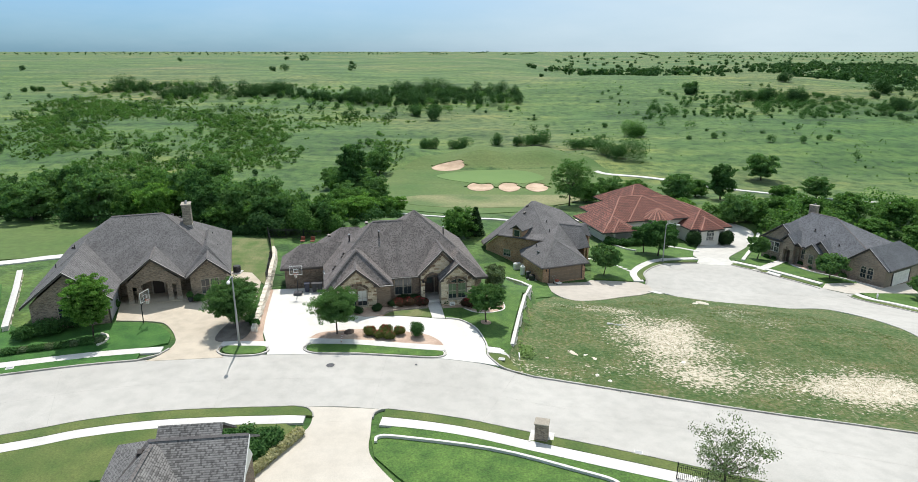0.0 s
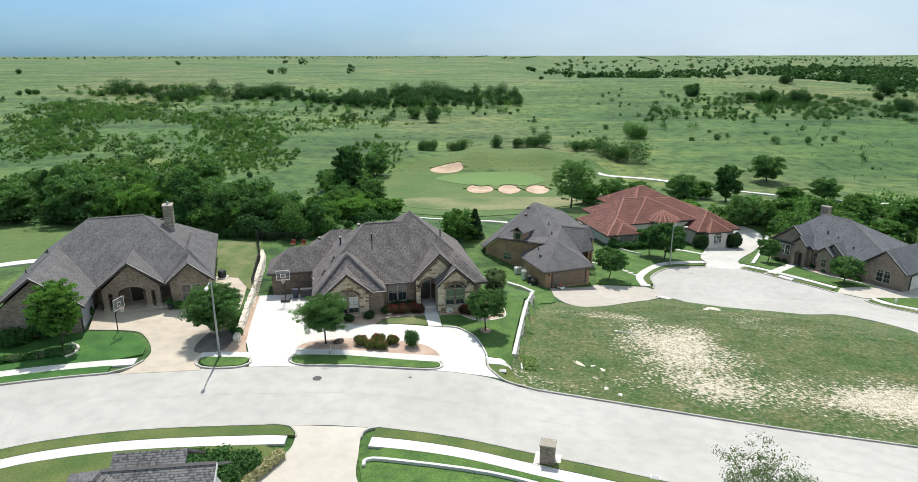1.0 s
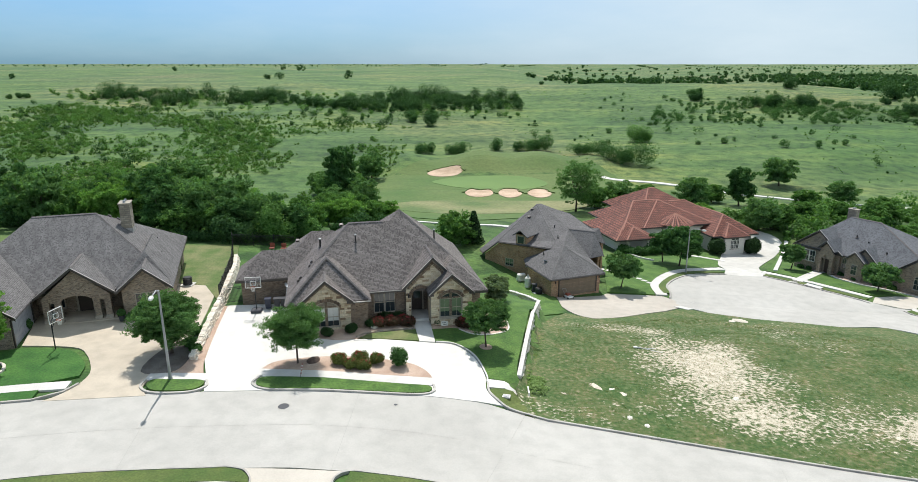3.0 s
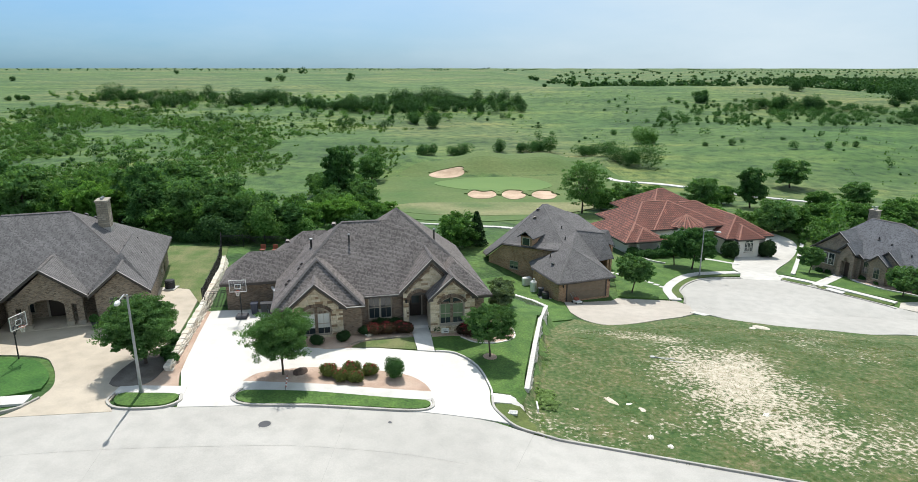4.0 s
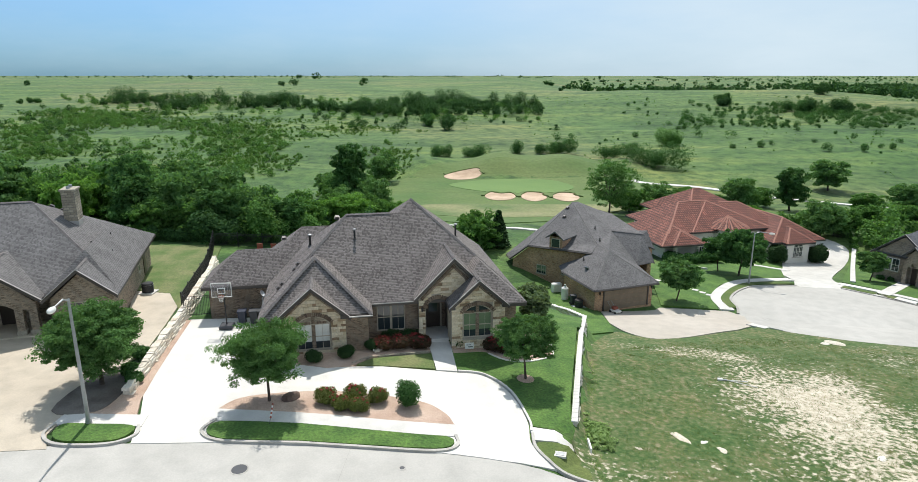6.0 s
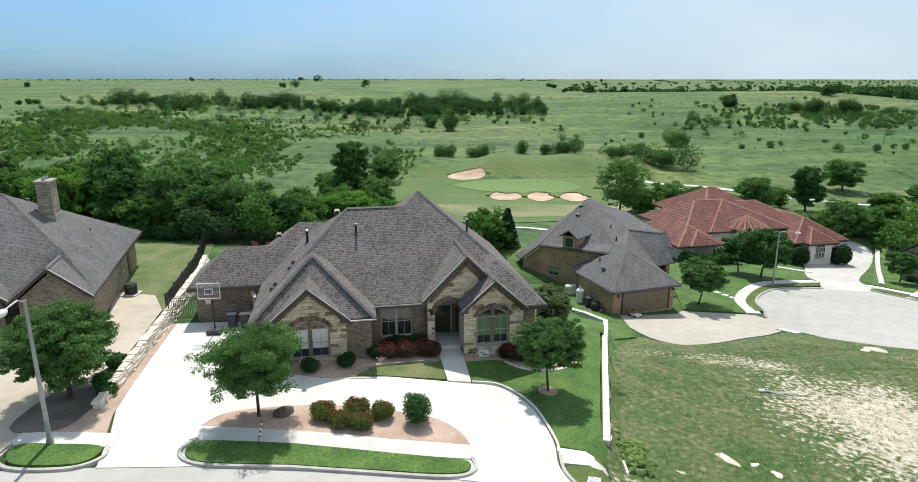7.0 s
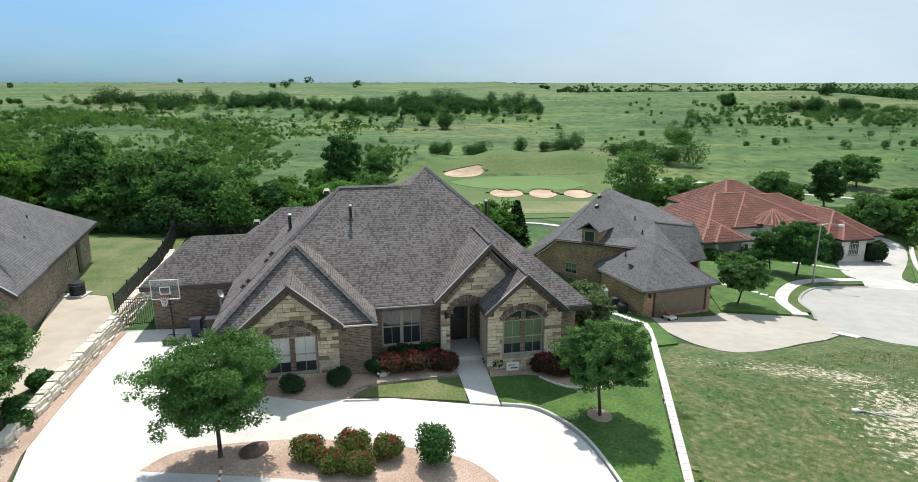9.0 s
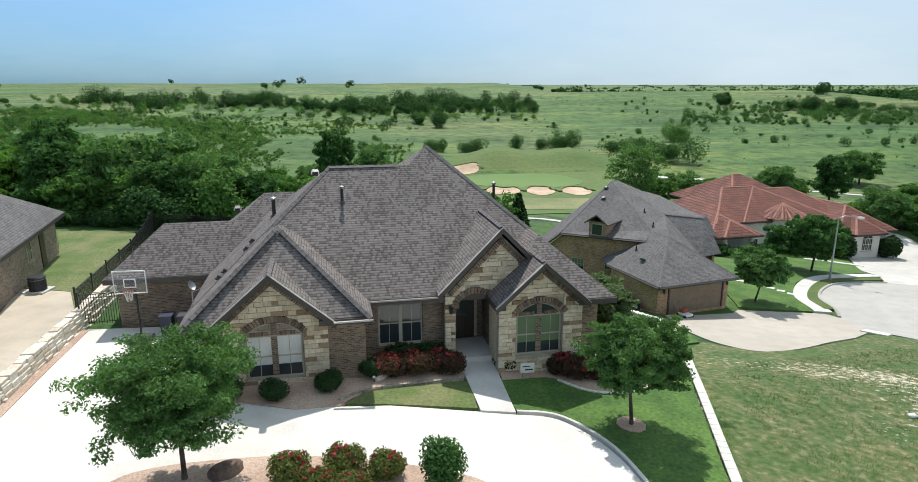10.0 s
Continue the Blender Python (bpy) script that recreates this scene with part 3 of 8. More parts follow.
# ---- road ----
FAR_KERB = curve_line([(-62, 34.5), (-50, 41.0), (-38.0, 45.8), (-29.7, 48.5), (-20, 50.2), (-11.8, 50.9), (-1.14, 50.92), (5.21, 49.75), (16.14, 46.93), (25.27, 44.59), (36.01, 41.99), (63, 34.5)])
NEAR_KERB = curve_line([(-60, 25), (-46, 32.3), (-31.8, 37.6), (-27.0, 39.7), (-21.3, 41.15), (-12.7, 42.0), (-5.44, 41.95), (0.90, 40.82), (7.14, 38.33), (15.3, 35.3), (35, 28.5), (63, 19.5)])
sheet("road", FAR_KERB + NEAR_KERB[::-1], 0.03, M_ROAD, "pale concrete residential street with dark slab joints", "road", 2.0)
COURT = curve_line([(28.14, 84.49), (27.73, 87.82), (28.39, 89.72), (28.88, 92.81), (31.37, 96.71), (34.74, 99.51), (40.06, 100.59), (45.51, 100.89), (49.22, 97.89), (52.45, 93.56), (55.90, 88.74), (60.96, 86.51), (64.99, 82.63), (67.98, 73.51), (66.52, 56.53), (64.94, 43.08)], 4) + \
    curve_line([(53.43, 43.08), (53.48, 53.40), (52.12, 63.83), (52.15, 72.65), (49.52, 78.23), (44.05, 77.58), (40.42, 78.59), (34.94, 79.71), (30.40, 81.72)], 4)
sheet("road_court", COURT, 0.05, M_ROAD, "pale concrete turning circle at the end of the court", "road", 2.0)


def between(line, a, b):
    return [p for p in line if a <= p[0] <= b]


def band(name, line, a, b, near, far, lift, material, label, category):
    """A strip alongside a kerb line, from x = a to x = b."""
    return sheet(name, ribbon(between(line, a, b), far, -near), lift, material, label, category, 2.0)


# ---- far side: driveways, verges, pavements ----
sheet("driveway_main", [(-17.2, 50.6), (-18.0, 53.0), (-19.4, 56.2), (-20.5, 61.5), (-21.3, 66.4), (-15.0, 67.4), (-13.2, 60.2), (-9.5, 59.2), (-6.07, 59.80), (-2.67, 59.75)]
      + curve_line([(-1.45, 59.70), (0.19, 59.51), (1.74, 57.64), (2.58, 54.63), (2.68, 52.25), (3.73, 50.44)]) + between(FAR_KERB, -14.0, 2.0)[::-1] + [(-17.2, 50.5)], 0.06, M_DRIVE, "bright white concrete circular driveway", "driveway")
sheet("driveway_west", curve_line([(-27.4, 48.8), (-26.7, 49.8), (-26.3, 51.5), (-26.6, 53.2), (-28.3, 55.7), (-30.1, 57.0), (-34.3, 57.1)]) + [(-36.3, 61.8), (-35.0, 63.6), (-25.6, 65.5), (-28.6, 72.2), (-24.0, 71.6), (-22.6, 65.2), (-21.7, 60.6), (-22.7, 57.2), (-21.9, 53.0), (-21.7, 51.0), (-20.9, 49.8)], 0.05, M_TAN, "tan concrete driveway forecourt with light staining", "driveway")
sheet("driveway_court", [(12.84, 86.32), (18.85, 87.71), (19.58, 88.47), (26.91, 88.49), (28.57, 86.88), (28.10, 84.12)] + curve_line([(25.17, 81.56), (22.32, 79.79), (18.66, 77.10), (15.47, 75.65), (13.62, 77.67), (12.69, 81.33)]), 0.05, M_DRIVE_C, "pale tan concrete garage driveway", "driveway")
sheet("driveway_red_roof", curve_line([(40.44, 100.31), (41.45, 103.89), (42.03, 108.42), (44.80, 113.92), (48.79, 122.77), (51.24, 127.66), (57.45, 131.35), (60.98, 127.03), (58.17, 120.66), (48.98, 108.26), (47.08, 104.03), (46.84, 100.76)], 3, True), 0.06, M_DRIVE_R, "bright concrete driveway", "driveway")
sheet("driveway_east", [(55.13, 89.45), (56.82, 91.68), (61.35, 93.00), (75.72, 98.21), (75.51, 89.61), (61.73, 88.25), (59.02, 87.78), (57.94, 87.86)], 0.06, M_DRIVE_N, "bright concrete driveway", "driveway")
sheet("driveway_near", [(-13.0, 42.0)] + curve_line([(-12.3, 42.1), (-11.4, 41.8), (-10.9, 41.1), (-10.75, 40.2), (-10.8, 39.2), (-11.3, 38.0), (-12.2, 35.8), (-13.4, 33.4), (-15.0, 30.5)]) + [(-14.0, 22.0), (3.0, 22.0)] + curve_line([(-1.5, 30.4), (-4.2, 33.6), (-5.6, 35.6), (-6.05, 36.92), (-6.16, 38.46), (-6.32, 40.22), (-6.33, 41.15), (-6.03, 41.69), (-5.34, 42.01)]) + [(-4.64, 41.90)], 0.06, M_DRIVE_N, "pale concrete driveway", "driveway")


def rounded(points, steps=4):
    return curve_line(points, steps, True)


VERGE_LABEL = "mown green verge between kerb and pavement"
sheet("verge", rounded([(-13.9, 51.7), (-13.0, 51.1), (-11.0, 51.0), (-6.07, 51.06), (-2.26, 51.21), (-1.35, 51.72), (-1.65, 52.30), (-3.57, 52.34), (-8.03, 52.51), (-12.5, 52.7), (-13.8, 52.5)]), 0.15, M_LAWN, VERGE_LABEL, "verge")
kerb("kerb", curve_line([(-13.9, 52.9), (-14.2, 51.8), (-13.2, 51.0), (-11.0, 50.85), (-6.07, 50.91), (-2.26, 51.03), (-1.14, 51.64), (-1.25, 52.55)]), "pale concrete kerb round the verge")
sheet("pavement", [(-14.4, 54.0), (-10.2, 53.75), (-5.07, 53.55), (-1.25, 53.57), (-1.14, 52.46), (-5.07, 52.33), (-10.2, 52.6), (-14.2, 52.8)], 0.1, M_WALK, "pale concrete pavement slab strip", "pavement")
sheet("bed_island", curve_line([(-14.2, 54.0), (-13.4, 55.2), (-11.0, 55.9), (-7.25, 56.22), (-3.47, 55.77), (-1.96, 54.72), (-1.35, 53.56)]) + [(-5.07, 53.55), (-10.2, 53.75)], 0.1, M_MULCH, "red gravel planting bed inside the circular drive", "planting bed")
sheet("verge", rounded([(-21.4, 51.0), (-20.5, 50.4), (-18.2, 50.6), (-17.6, 51.3), (-17.9, 52.0), (-20.0, 52.0), (-21.4, 51.9)]), 0.15, M_LAWN, VERGE_LABEL, "verge")
kerb("kerb", curve_line([(-21.9, 52.0), (-21.8, 50.9), (-20.6, 50.15), (-18.2, 50.35), (-17.3, 51.2), (-17.6, 52.1)]), "pale concrete kerb round the verge")
sheet("pavement", [(-22.0, 53.0), (-17.6, 53.1), (-17.4, 52.0), (-22.0, 51.9)], 0.1, M_WALK, "pale concrete pavement slab strip", "pavement")
sheet("bed_strip", [(-21.0, 53.0), (-20.6, 55.6), (-21.0, 59.8), (-21.8, 63.6), (-22.2, 66.6), (-21.15, 66.2), (-20.25, 61.3), (-19.5, 57.6), (-18.85, 54.7), (-18.2, 53.05)], 0.09, M_MULCH, "red gravel strip beside the driveway wall", "planting bed")
sheet("bed_tree", curve_line([(-22.9, 53.2), (-20.6, 53.2), (-20.2, 55.0), (-20.7, 57.6), (-21.5, 59.2), (-22.9, 57.0)], 4, True), 0.12, M_DIRT, "dark soil bed under the street tree", "planting bed")
band("verge", FAR_KERB, -62, -26.6, 0.1, 1.25, 0.15, M_LAWN_W, VERGE_LABEL, "verge")
band("pavement", FAR_KERB, -62, -26.2, 1.25, 2.4, 0.11, M_WALK, "pale concrete pavement slab strip", "pavement")
kerb("kerb", between(FAR_KERB, -62, -27.2) + [(-26.7, 50.0), (-26.3, 51.2)], "pale concrete kerb")
sheet("lawn_west", curve_line([(-26.9, 52.3), (-27.4, 53.9), (-28.5, 55.2), (-30.3, 56.4), (-34.0, 56.5)]) + [(-34.6, 56.0), (-41.0, 53.6), (-46.0, 57.0), (-52.0, 66.0), (-60.0, 62.0), (-60.0, 38.5)] + ribbon(between(FAR_KERB, -58, -27), 2.4, 0)[:len(between(FAR_KERB, -58, -27))], 0.12, M_LAWN_W, "dense dark green mown lawn", "lawn")
sheet("pavement", [(2.68, 53.91), (5.42, 53.55), (5.24, 52.58), (2.78, 52.68)], 0.1, M_WALK, "pale concrete pavement stub ending at the lot", "pavement")
sheet("verge", rounded([(2.99, 52.49), (5.00, 52.19), (5.42, 50.19), (4.15, 50.30), (3.30, 51.15)]), 0.1, M_VERGE, "thin worn verge grass", "verge")
kerb("kerb", curve_line([(2.78, 53.30), (2.89, 51.86), (3.94, 50.37), (5.63, 49.86)]) + between(FAR_KERB, 5.6, 62), "grey weathered concrete kerb along the lot")
LOT = between(FAR_KERB, 4.7, 51.0)
sheet("lot", [(4.85, 53.10), (5.27, 54.70), (5.79, 56.54), (6.97, 62.49), (8.31, 68.99), (8.48, 70.37), (11.08, 75.65), (12.56, 77.67), (15.25, 75.33), (18.56, 76.70), (22.35, 79.46), (25.22, 81.25), (28.05, 83.23), (30.42, 81.56), (34.97, 79.54), (40.44, 78.41), (44.07, 77.39), (49.55, 78.04), (51.93, 72.65), (51.91, 63.83), (53.27, 53.40), (53.12, 43.67)]
      + [(x, y + 0.1) for x, y in LOT[::-1]], 0.07, M_LOT, "vacant rough grass lot with bare chalky patches", "lot", 1.0)
# front garden of the main house
sheet("lawn_main", curve_line([(-1.35, 59.92), (0.29, 59.73), (1.90, 57.77), (2.78, 54.65), (2.84, 54.03)]) + [(5.19, 53.59), (5.10, 55.56), (5.32, 57.14), (7.82, 70.84), (5.43, 73.94), (4.15, 74.34), (2.05, 67.74), (-1.96, 62.61)], 0.09, M_LAWN, "green mown front lawn", "lawn")
sheet("bed_front", [(-13.4, 60.6), (-13.15, 59.9), (-9.5, 59.1), (-7.93, 59.5), (-7.25, 60.74), (-6.46, 61.21), (-3.27, 62.52), (-3.78, 64.99), (-13.4, 62.0)], 0.1, M_MULCH, "red gravel bed below the front windows", "planting bed")
sheet("lawn_patch", curve_line([(-7.74, 59.72), (-7.05, 60.62), (-6.26, 61.03), (-3.17, 62.18)]) + [(-2.82, 59.93), (-5.07, 59.88)], 0.1, M_TURF, "small worn lawn patch beside the front path", "lawn")
sheet("bed_right", curve_line([(-1.76, 62.43), (-1.04, 62.63), (0.39, 62.94), (1.64, 62.08), (3.31, 62.11), (4.89, 63.38), (4.79, 65.45), (3.73, 68.01)]) + [(1.53, 66.63), (-1.96, 64.65)], 0.12, M_MULCH, "gravel bed beside the bay window", "planting bed")
sheet("path_front", [(-3.83, 64.78), (-2.26, 65.43), (-1.81, 62.42), (-1.40, 59.76), (-2.72, 59.74), (-3.27, 62.42)], 0.13, M_WALK, "pale concrete front path", "path")
sheet("tree_ring", [(2.84 + 0.55 * math.cos(i * 0.628), 59.44 + 0.55 * math.sin(i * 0.628)) for i in range(10)], 0.13, M_MULCH, "small gravel ring round the lawn tree", "planting bed", 1.0)
sheet("edging_kerb", ribbon(curve_line([(-1.35, 59.87), (0.29, 59.68), (1.85, 57.76), (2.70, 54.64), (2.73, 53.50)]), 0.06, 0.06), 0.15, M_WALK, "pale concrete kerb round the drive", "kerb", 3.0, 0.3)
sheet("yard_side", [(-22.5, 67.5), (-25.4, 71.8), (-29.0, 72.4), (-31.5, 80.5), (-35.0, 86.0), (-27.0, 86.6), (-24.0, 76.0)], 0.06, M_TURF, "fenced side yard with yellowing grass", "lawn")
# court gardens
R_WALK = curve_line([(26.99, 88.80), (27.47, 93.05), (30.71, 98.41), (34.53, 101.88), (41.21, 104.28)])
sheet("pavement", ribbon(R_WALK, 0.75, 0.75), 0.11, M_WALK, "curved concrete pavement round the court", "pavement")
sheet("lawn_red_roof", [(19.88, 89.11), (26.12, 88.81), (26.75, 93.52), (29.98, 99.08), (34.31, 102.88), (41.02, 105.54), (44.2, 113.6), (47.99, 122.08), (36.30, 119.85), (27.92, 115.73), (22.90, 106.61)], 0.08, M_LAWN, "mown green front lawn of the court", "lawn")
sheet("verge", ribbon(curve_line([(28.01, 89.44), (28.32, 92.59), (31.32, 97.38), (34.72, 100.53), (40.29, 102.02)]), 0.6, 0.45), 0.13, M_VERGE, "verge grass round the court", "verge")
kerb("kerb", curve_line([(27.80, 87.86), (28.39, 89.72), (28.88, 92.81), (31.37, 96.71), (34.74, 99.51), (40.06, 100.59)]), "pale concrete kerb round the court", 0.25)
G_WALK = curve_line([(46.90, 103.13), (50.18, 99.89), (53.35, 95.75), (56.18, 91.60)])
sheet("pavement", ribbon(G_WALK, 0.6, 0.6), 0.11, M_WALK, "concrete pavement along the court", "pavement")
sheet("verge", ribbon(curve_line([(46.3, 101.3), (49.1, 98.35), (52.1, 94.4), (55.0, 90.5)]), 0.65, 0.55), 0.13, M_VERGE, "verge grass along the court", "verge")
kerb("kerb", curve_line([(45.75, 100.5), (48.45, 97.55), (51.5, 93.4), (54.6, 89.2)]), "pale concrete kerb along the court", 0.25)
sheet("lawn_east", [(47.95, 104.21), (50.79, 100.57), (53.87, 96.51), (56.94, 92.61), (63.99, 92.68), (59.58, 114.55), (59.69, 122.32)], 0.08, M_LAWN, "mown green front lawn", "lawn")
sheet("path_east", curve_line([(48.14, 97.9), (51.6, 101.2), (55.6, 105.1), (57.9, 107.9)]) + curve_line([(58.9, 107.4), (56.8, 104.3), (53.2, 100.7), (49.38, 97.25)]), 0.13, M_WALK, "pale concrete garden path", "path")
sheet("lawn_corner", [(60.0, 88.1), (66.3, 88.5), (72.0, 86.0), (76.0, 74.0), (67.6, 74.2), (65.4, 79.8), (63.3, 83.8), (61.4, 86.2)], 0.1, M_LAWN, "mown green corner lawn", "lawn")
sheet("pavement", ribbon(curve_line([(59.0, 87.5), (60.9, 85.5), (62.7, 83.4), (64.8, 79.5), (66.9, 74.0)]), 0.55, 0.55), 0.15, M_WALK, "concrete pavement along the court", "pavement")
sheet("verge", ribbon(curve_line([(58.2, 86.9), (59.5, 84.7), (61.1, 82.3), (63.2, 78.5), (65.2, 73.4)]), 0.65, 0.5), 0.17, M_VERGE, "verge grass along the court", "verge")
kerb("kerb", curve_line([(57.65, 87.0), (58.8, 84.3), (60.5, 81.9), (62.6, 78.2), (64.5, 73.2)]), "pale concrete kerb along the court", 0.25)
sheet("stub_slab", [(27.0, 83.9), (28.2, 82.5), (29.0, 83.15), (27.9, 84.5)], 0.12, M_WALK, "broken off end of a pale pavement slab", "slab")
sheet("path_red_roof", ribbon(curve_line([(39.2, 114.9), (41.2, 113.8), (42.6, 112.4), (44.3, 110.9)]), 0.5, 0.5), 0.12, M_WALK, "pale concrete path to the clay-roofed house", "path")
for i in range(9):
    k = i / 8
    x, y = 21.6 + 5.2 * k + 0.5 * math.sin(k * 3.1), 100.3 - 6.4 * k + 0.5 * math.sin(k * 3.1)
    sheet("stepping_stone", [(x - 0.45, y - 0.1), (x + 0.1, y - 0.5), (x + 0.5, y + 0.1), (x - 0.1, y + 0.45)], 0.13, M_WALK, "flat pale stepping stone in the lawn", "stone")
sheet("bed_east", [(58.6, 103.5), (57.1, 102.7), (57.2, 100.9), (58.5, 98.2), (60.7, 96.0), (62.0, 94.4), (64.6, 90.4), (65.3, 90.8), (61.4, 98.7)], 0.12, M_MULCH, "gravel bed before the east house", "planting bed")
sheet("edging_bed_east", ribbon(curve_line([(57.1, 102.7), (57.2, 100.9), (58.5, 98.2), (60.7, 96.0), (62.0, 94.4), (64.6, 90.4)]), 0.17, 0.17), 0.2, M_WALK, "pale concrete mowing edge of the bed", "edging")
# near side
sheet("verge", ribbon(between(NEAR_KERB, -60, -13.2), -0.1, 1.35)[:len(between(NEAR_KERB, -60, -13.2))] + curve_line([(-12.6, 41.95), (-11.6, 41.7), (-11.0, 41.1), (-10.85, 40.65)]) + ribbon(between(NEAR_KERB, -60, -12.2), -0.1, 1.25)[len(between(NEAR_KERB, -60, -12.2)):], 0.14, M_VERGE, VERGE_LABEL, "verge")
band("pavement", NEAR_KERB, -60, -10.8, -2.35, -1.2, 0.11, M_WALK, "pale concrete pavement slab strip", "pavement")
band("verge", NEAR_KERB, -6.0, 60, -1.2, -0.1, 0.14, M_VERGE, VERGE_LABEL, "verge")
band("pavement", NEAR_KERB, -6.1, 60, -2.35, -1.2, 0.11, M_WALK, "pale concrete pavement slab strip", "pavement")
kerb("kerb", between(NEAR_KERB, -60, -13.0) + curve_line([(-12.5, 42.05), (-11.5, 41.8), (-10.9, 41.1), (-10.75, 40.6)]), "pale concrete kerb", 0.1)
kerb("kerb", curve_line([(-6.28, 40.64), (-6.23, 41.26), (-5.84, 41.76), (-5.24, 41.96)]) + between(NEAR_KERB, -5.0, 60), "pale concrete kerb", 0.1)
NK1 = ribbon(between(NEAR_KERB, -58, -11.6), 0, 2.35)
sheet("lawn_near", NK1[len(NK1) // 2:][::-1] + [(-11.1, 38.6), (-12.3, 35.8), (-15.5, 30.0), (-30.0, 22.0), (-58.0, 18.0)], 0.09, M_VERGE, "front lawn of the nearest house", "lawn")
NK2 = ribbon(between(NEAR_KERB, -5.4, 58), 0, 2.35)
sheet("lawn_near", NK2[len(NK2) // 2:][::-1] + [(58.0, 5.0), (5.0, 22.0), (-1.2, 31.2), (-3.7, 33.7), (-5.5, 35.8), (-6.11, 38.26)], 0.09, M_LAWN, "green mown lawn beside the near driveway", "lawn")
sheet("lawn_side", [(5.2, 71.0), (7.7, 68.9), (8.5, 72.6), (9.05, 75.4), (8.05, 78.5), (6.35, 81.5), (3.4, 84.0), (2.4, 79.0), (3.4, 73.6)], 0.07, M_LAWN, "mown side lawn above the retaining wall", "lawn", 1.0)
sheet("lawn_court", [(9.35, 75.7), (12.3, 77.6), (12.7, 81.6), (12.6, 86.2), (11.0, 89.6), (8.4, 95.6), (3.0, 93.0), (3.6, 84.4), (6.65, 81.8), (8.4, 78.7)], 0.08, M_LAWN, "mown green lawn beside the brick garage", "lawn", 1.0)
# golf course
sheet("fairway", rounded([(-31.0, 178.0), (-24.0, 152.0), (-12.0, 136.0), (2.0, 128.0), (16.72, 137.27), (24.0, 148.0), (34.0, 166.0), (46.0, 190.0), (40.0, 214.0), (22.0, 226.0), (2.0, 224.0), (-16.0, 208.0)], 5), 0.12, M_GOLF, "smooth light green golf fairway", "fairway", 3.0)
sheet("putting_green", rounded([(-8.0, 192.0), (2.0, 182.0), (16.0, 181.0), (25.0, 188.0), (20.0, 198.0), (4.0, 200.0)], 5), 0.2, M_GREEN, "closely mown putting green", "putting green", 3.0)
sheet("golf_rough", rounded([(-12.0, 146.0), (0.0, 140.0), (18.0, 143.0), (30.0, 154.0), (33.0, 163.0), (24.0, 163.0), (6.0, 164.0), (-10.0, 163.0), (-16.0, 156.0)], 5), 0.17, M_ROUGH, "straw-tinted rough grass before the bunkers", "rough", 3.0)
for outline in (rounded([(1.5, 175.6), (2.6, 170.6), (5.0, 169.2), (7.6, 170.6), (9.0, 175.0), (8.2, 180.4), (5.6, 179.4), (3.0, 181.0)]), rounded([(10.3, 175.5), (11.0, 170.4), (13.0, 168.2), (15.4, 170.4), (16.6, 175.5), (15.8, 180.8), (12.0, 181.4)]),
                rounded([(17.9, 175.0), (18.8, 170.0), (20.8, 167.8), (23.2, 170.0), (24.4, 175.0), (23.6, 180.4), (20.0, 181.0)]), rounded([(-10.0, 203.0), (-7.0, 199.5), (-2.0, 200.5), (1.0, 205.0), (-1.0, 208.5), (-6.0, 207.5)])):
    sheet("sand_bunker", outline, 0.22, M_SAND, "pinkish sand bunker with a grassed lip", "bunker", 2.0)
    mid_y = sum(p[1] for p in outline) / len(outline)
    back = sorted((p for p in outline if p[1] > mid_y - 0.6), key=lambda p: p[0])
    sheet("bunker_lip", ribbon(back, 0.9, 0.05), 0.42, M_GOLF, "raised grass lip behind the bunker", "bunker", 2.0, 0.5)
sheet("fairway", rounded([(-130, 58), (-90, 66), (-60, 73.8), (-46.5, 79.0), (-47.0, 86.0), (-58, 91.0), (-80, 92), (-125, 84)], 4), 0.12, M_GOLF, "smooth light green golf fairway", "fairway", 3.0)
sheet("cart_path", ribbon(curve_line([(-95, 58), (-72, 67.5), (-57.3, 73.0), (-51.7, 76.0), (-44, 78.0)]), 0.8, 0.8), 0.16, M_WALK, "pale concrete golf cart path", "path")
sheet("cart_path", ribbon(curve_line([(42, 196), (46, 191), (60, 185), (74, 174), (90, 163), (104, 152), (130, 138)]), 0.9, 0.9), 0.2, M_WALK, "pale concrete golf cart path", "path", 3.0)
sheet("cart_path", ribbon(curve_line([(-12, 128), (-4, 122.5), (7, 120.0), (21.15, 128.07), (30.24, 132.93)]), 0.7, 0.7), 0.2, M_WALK, "pale concrete golf cart path", "path", 3.0)


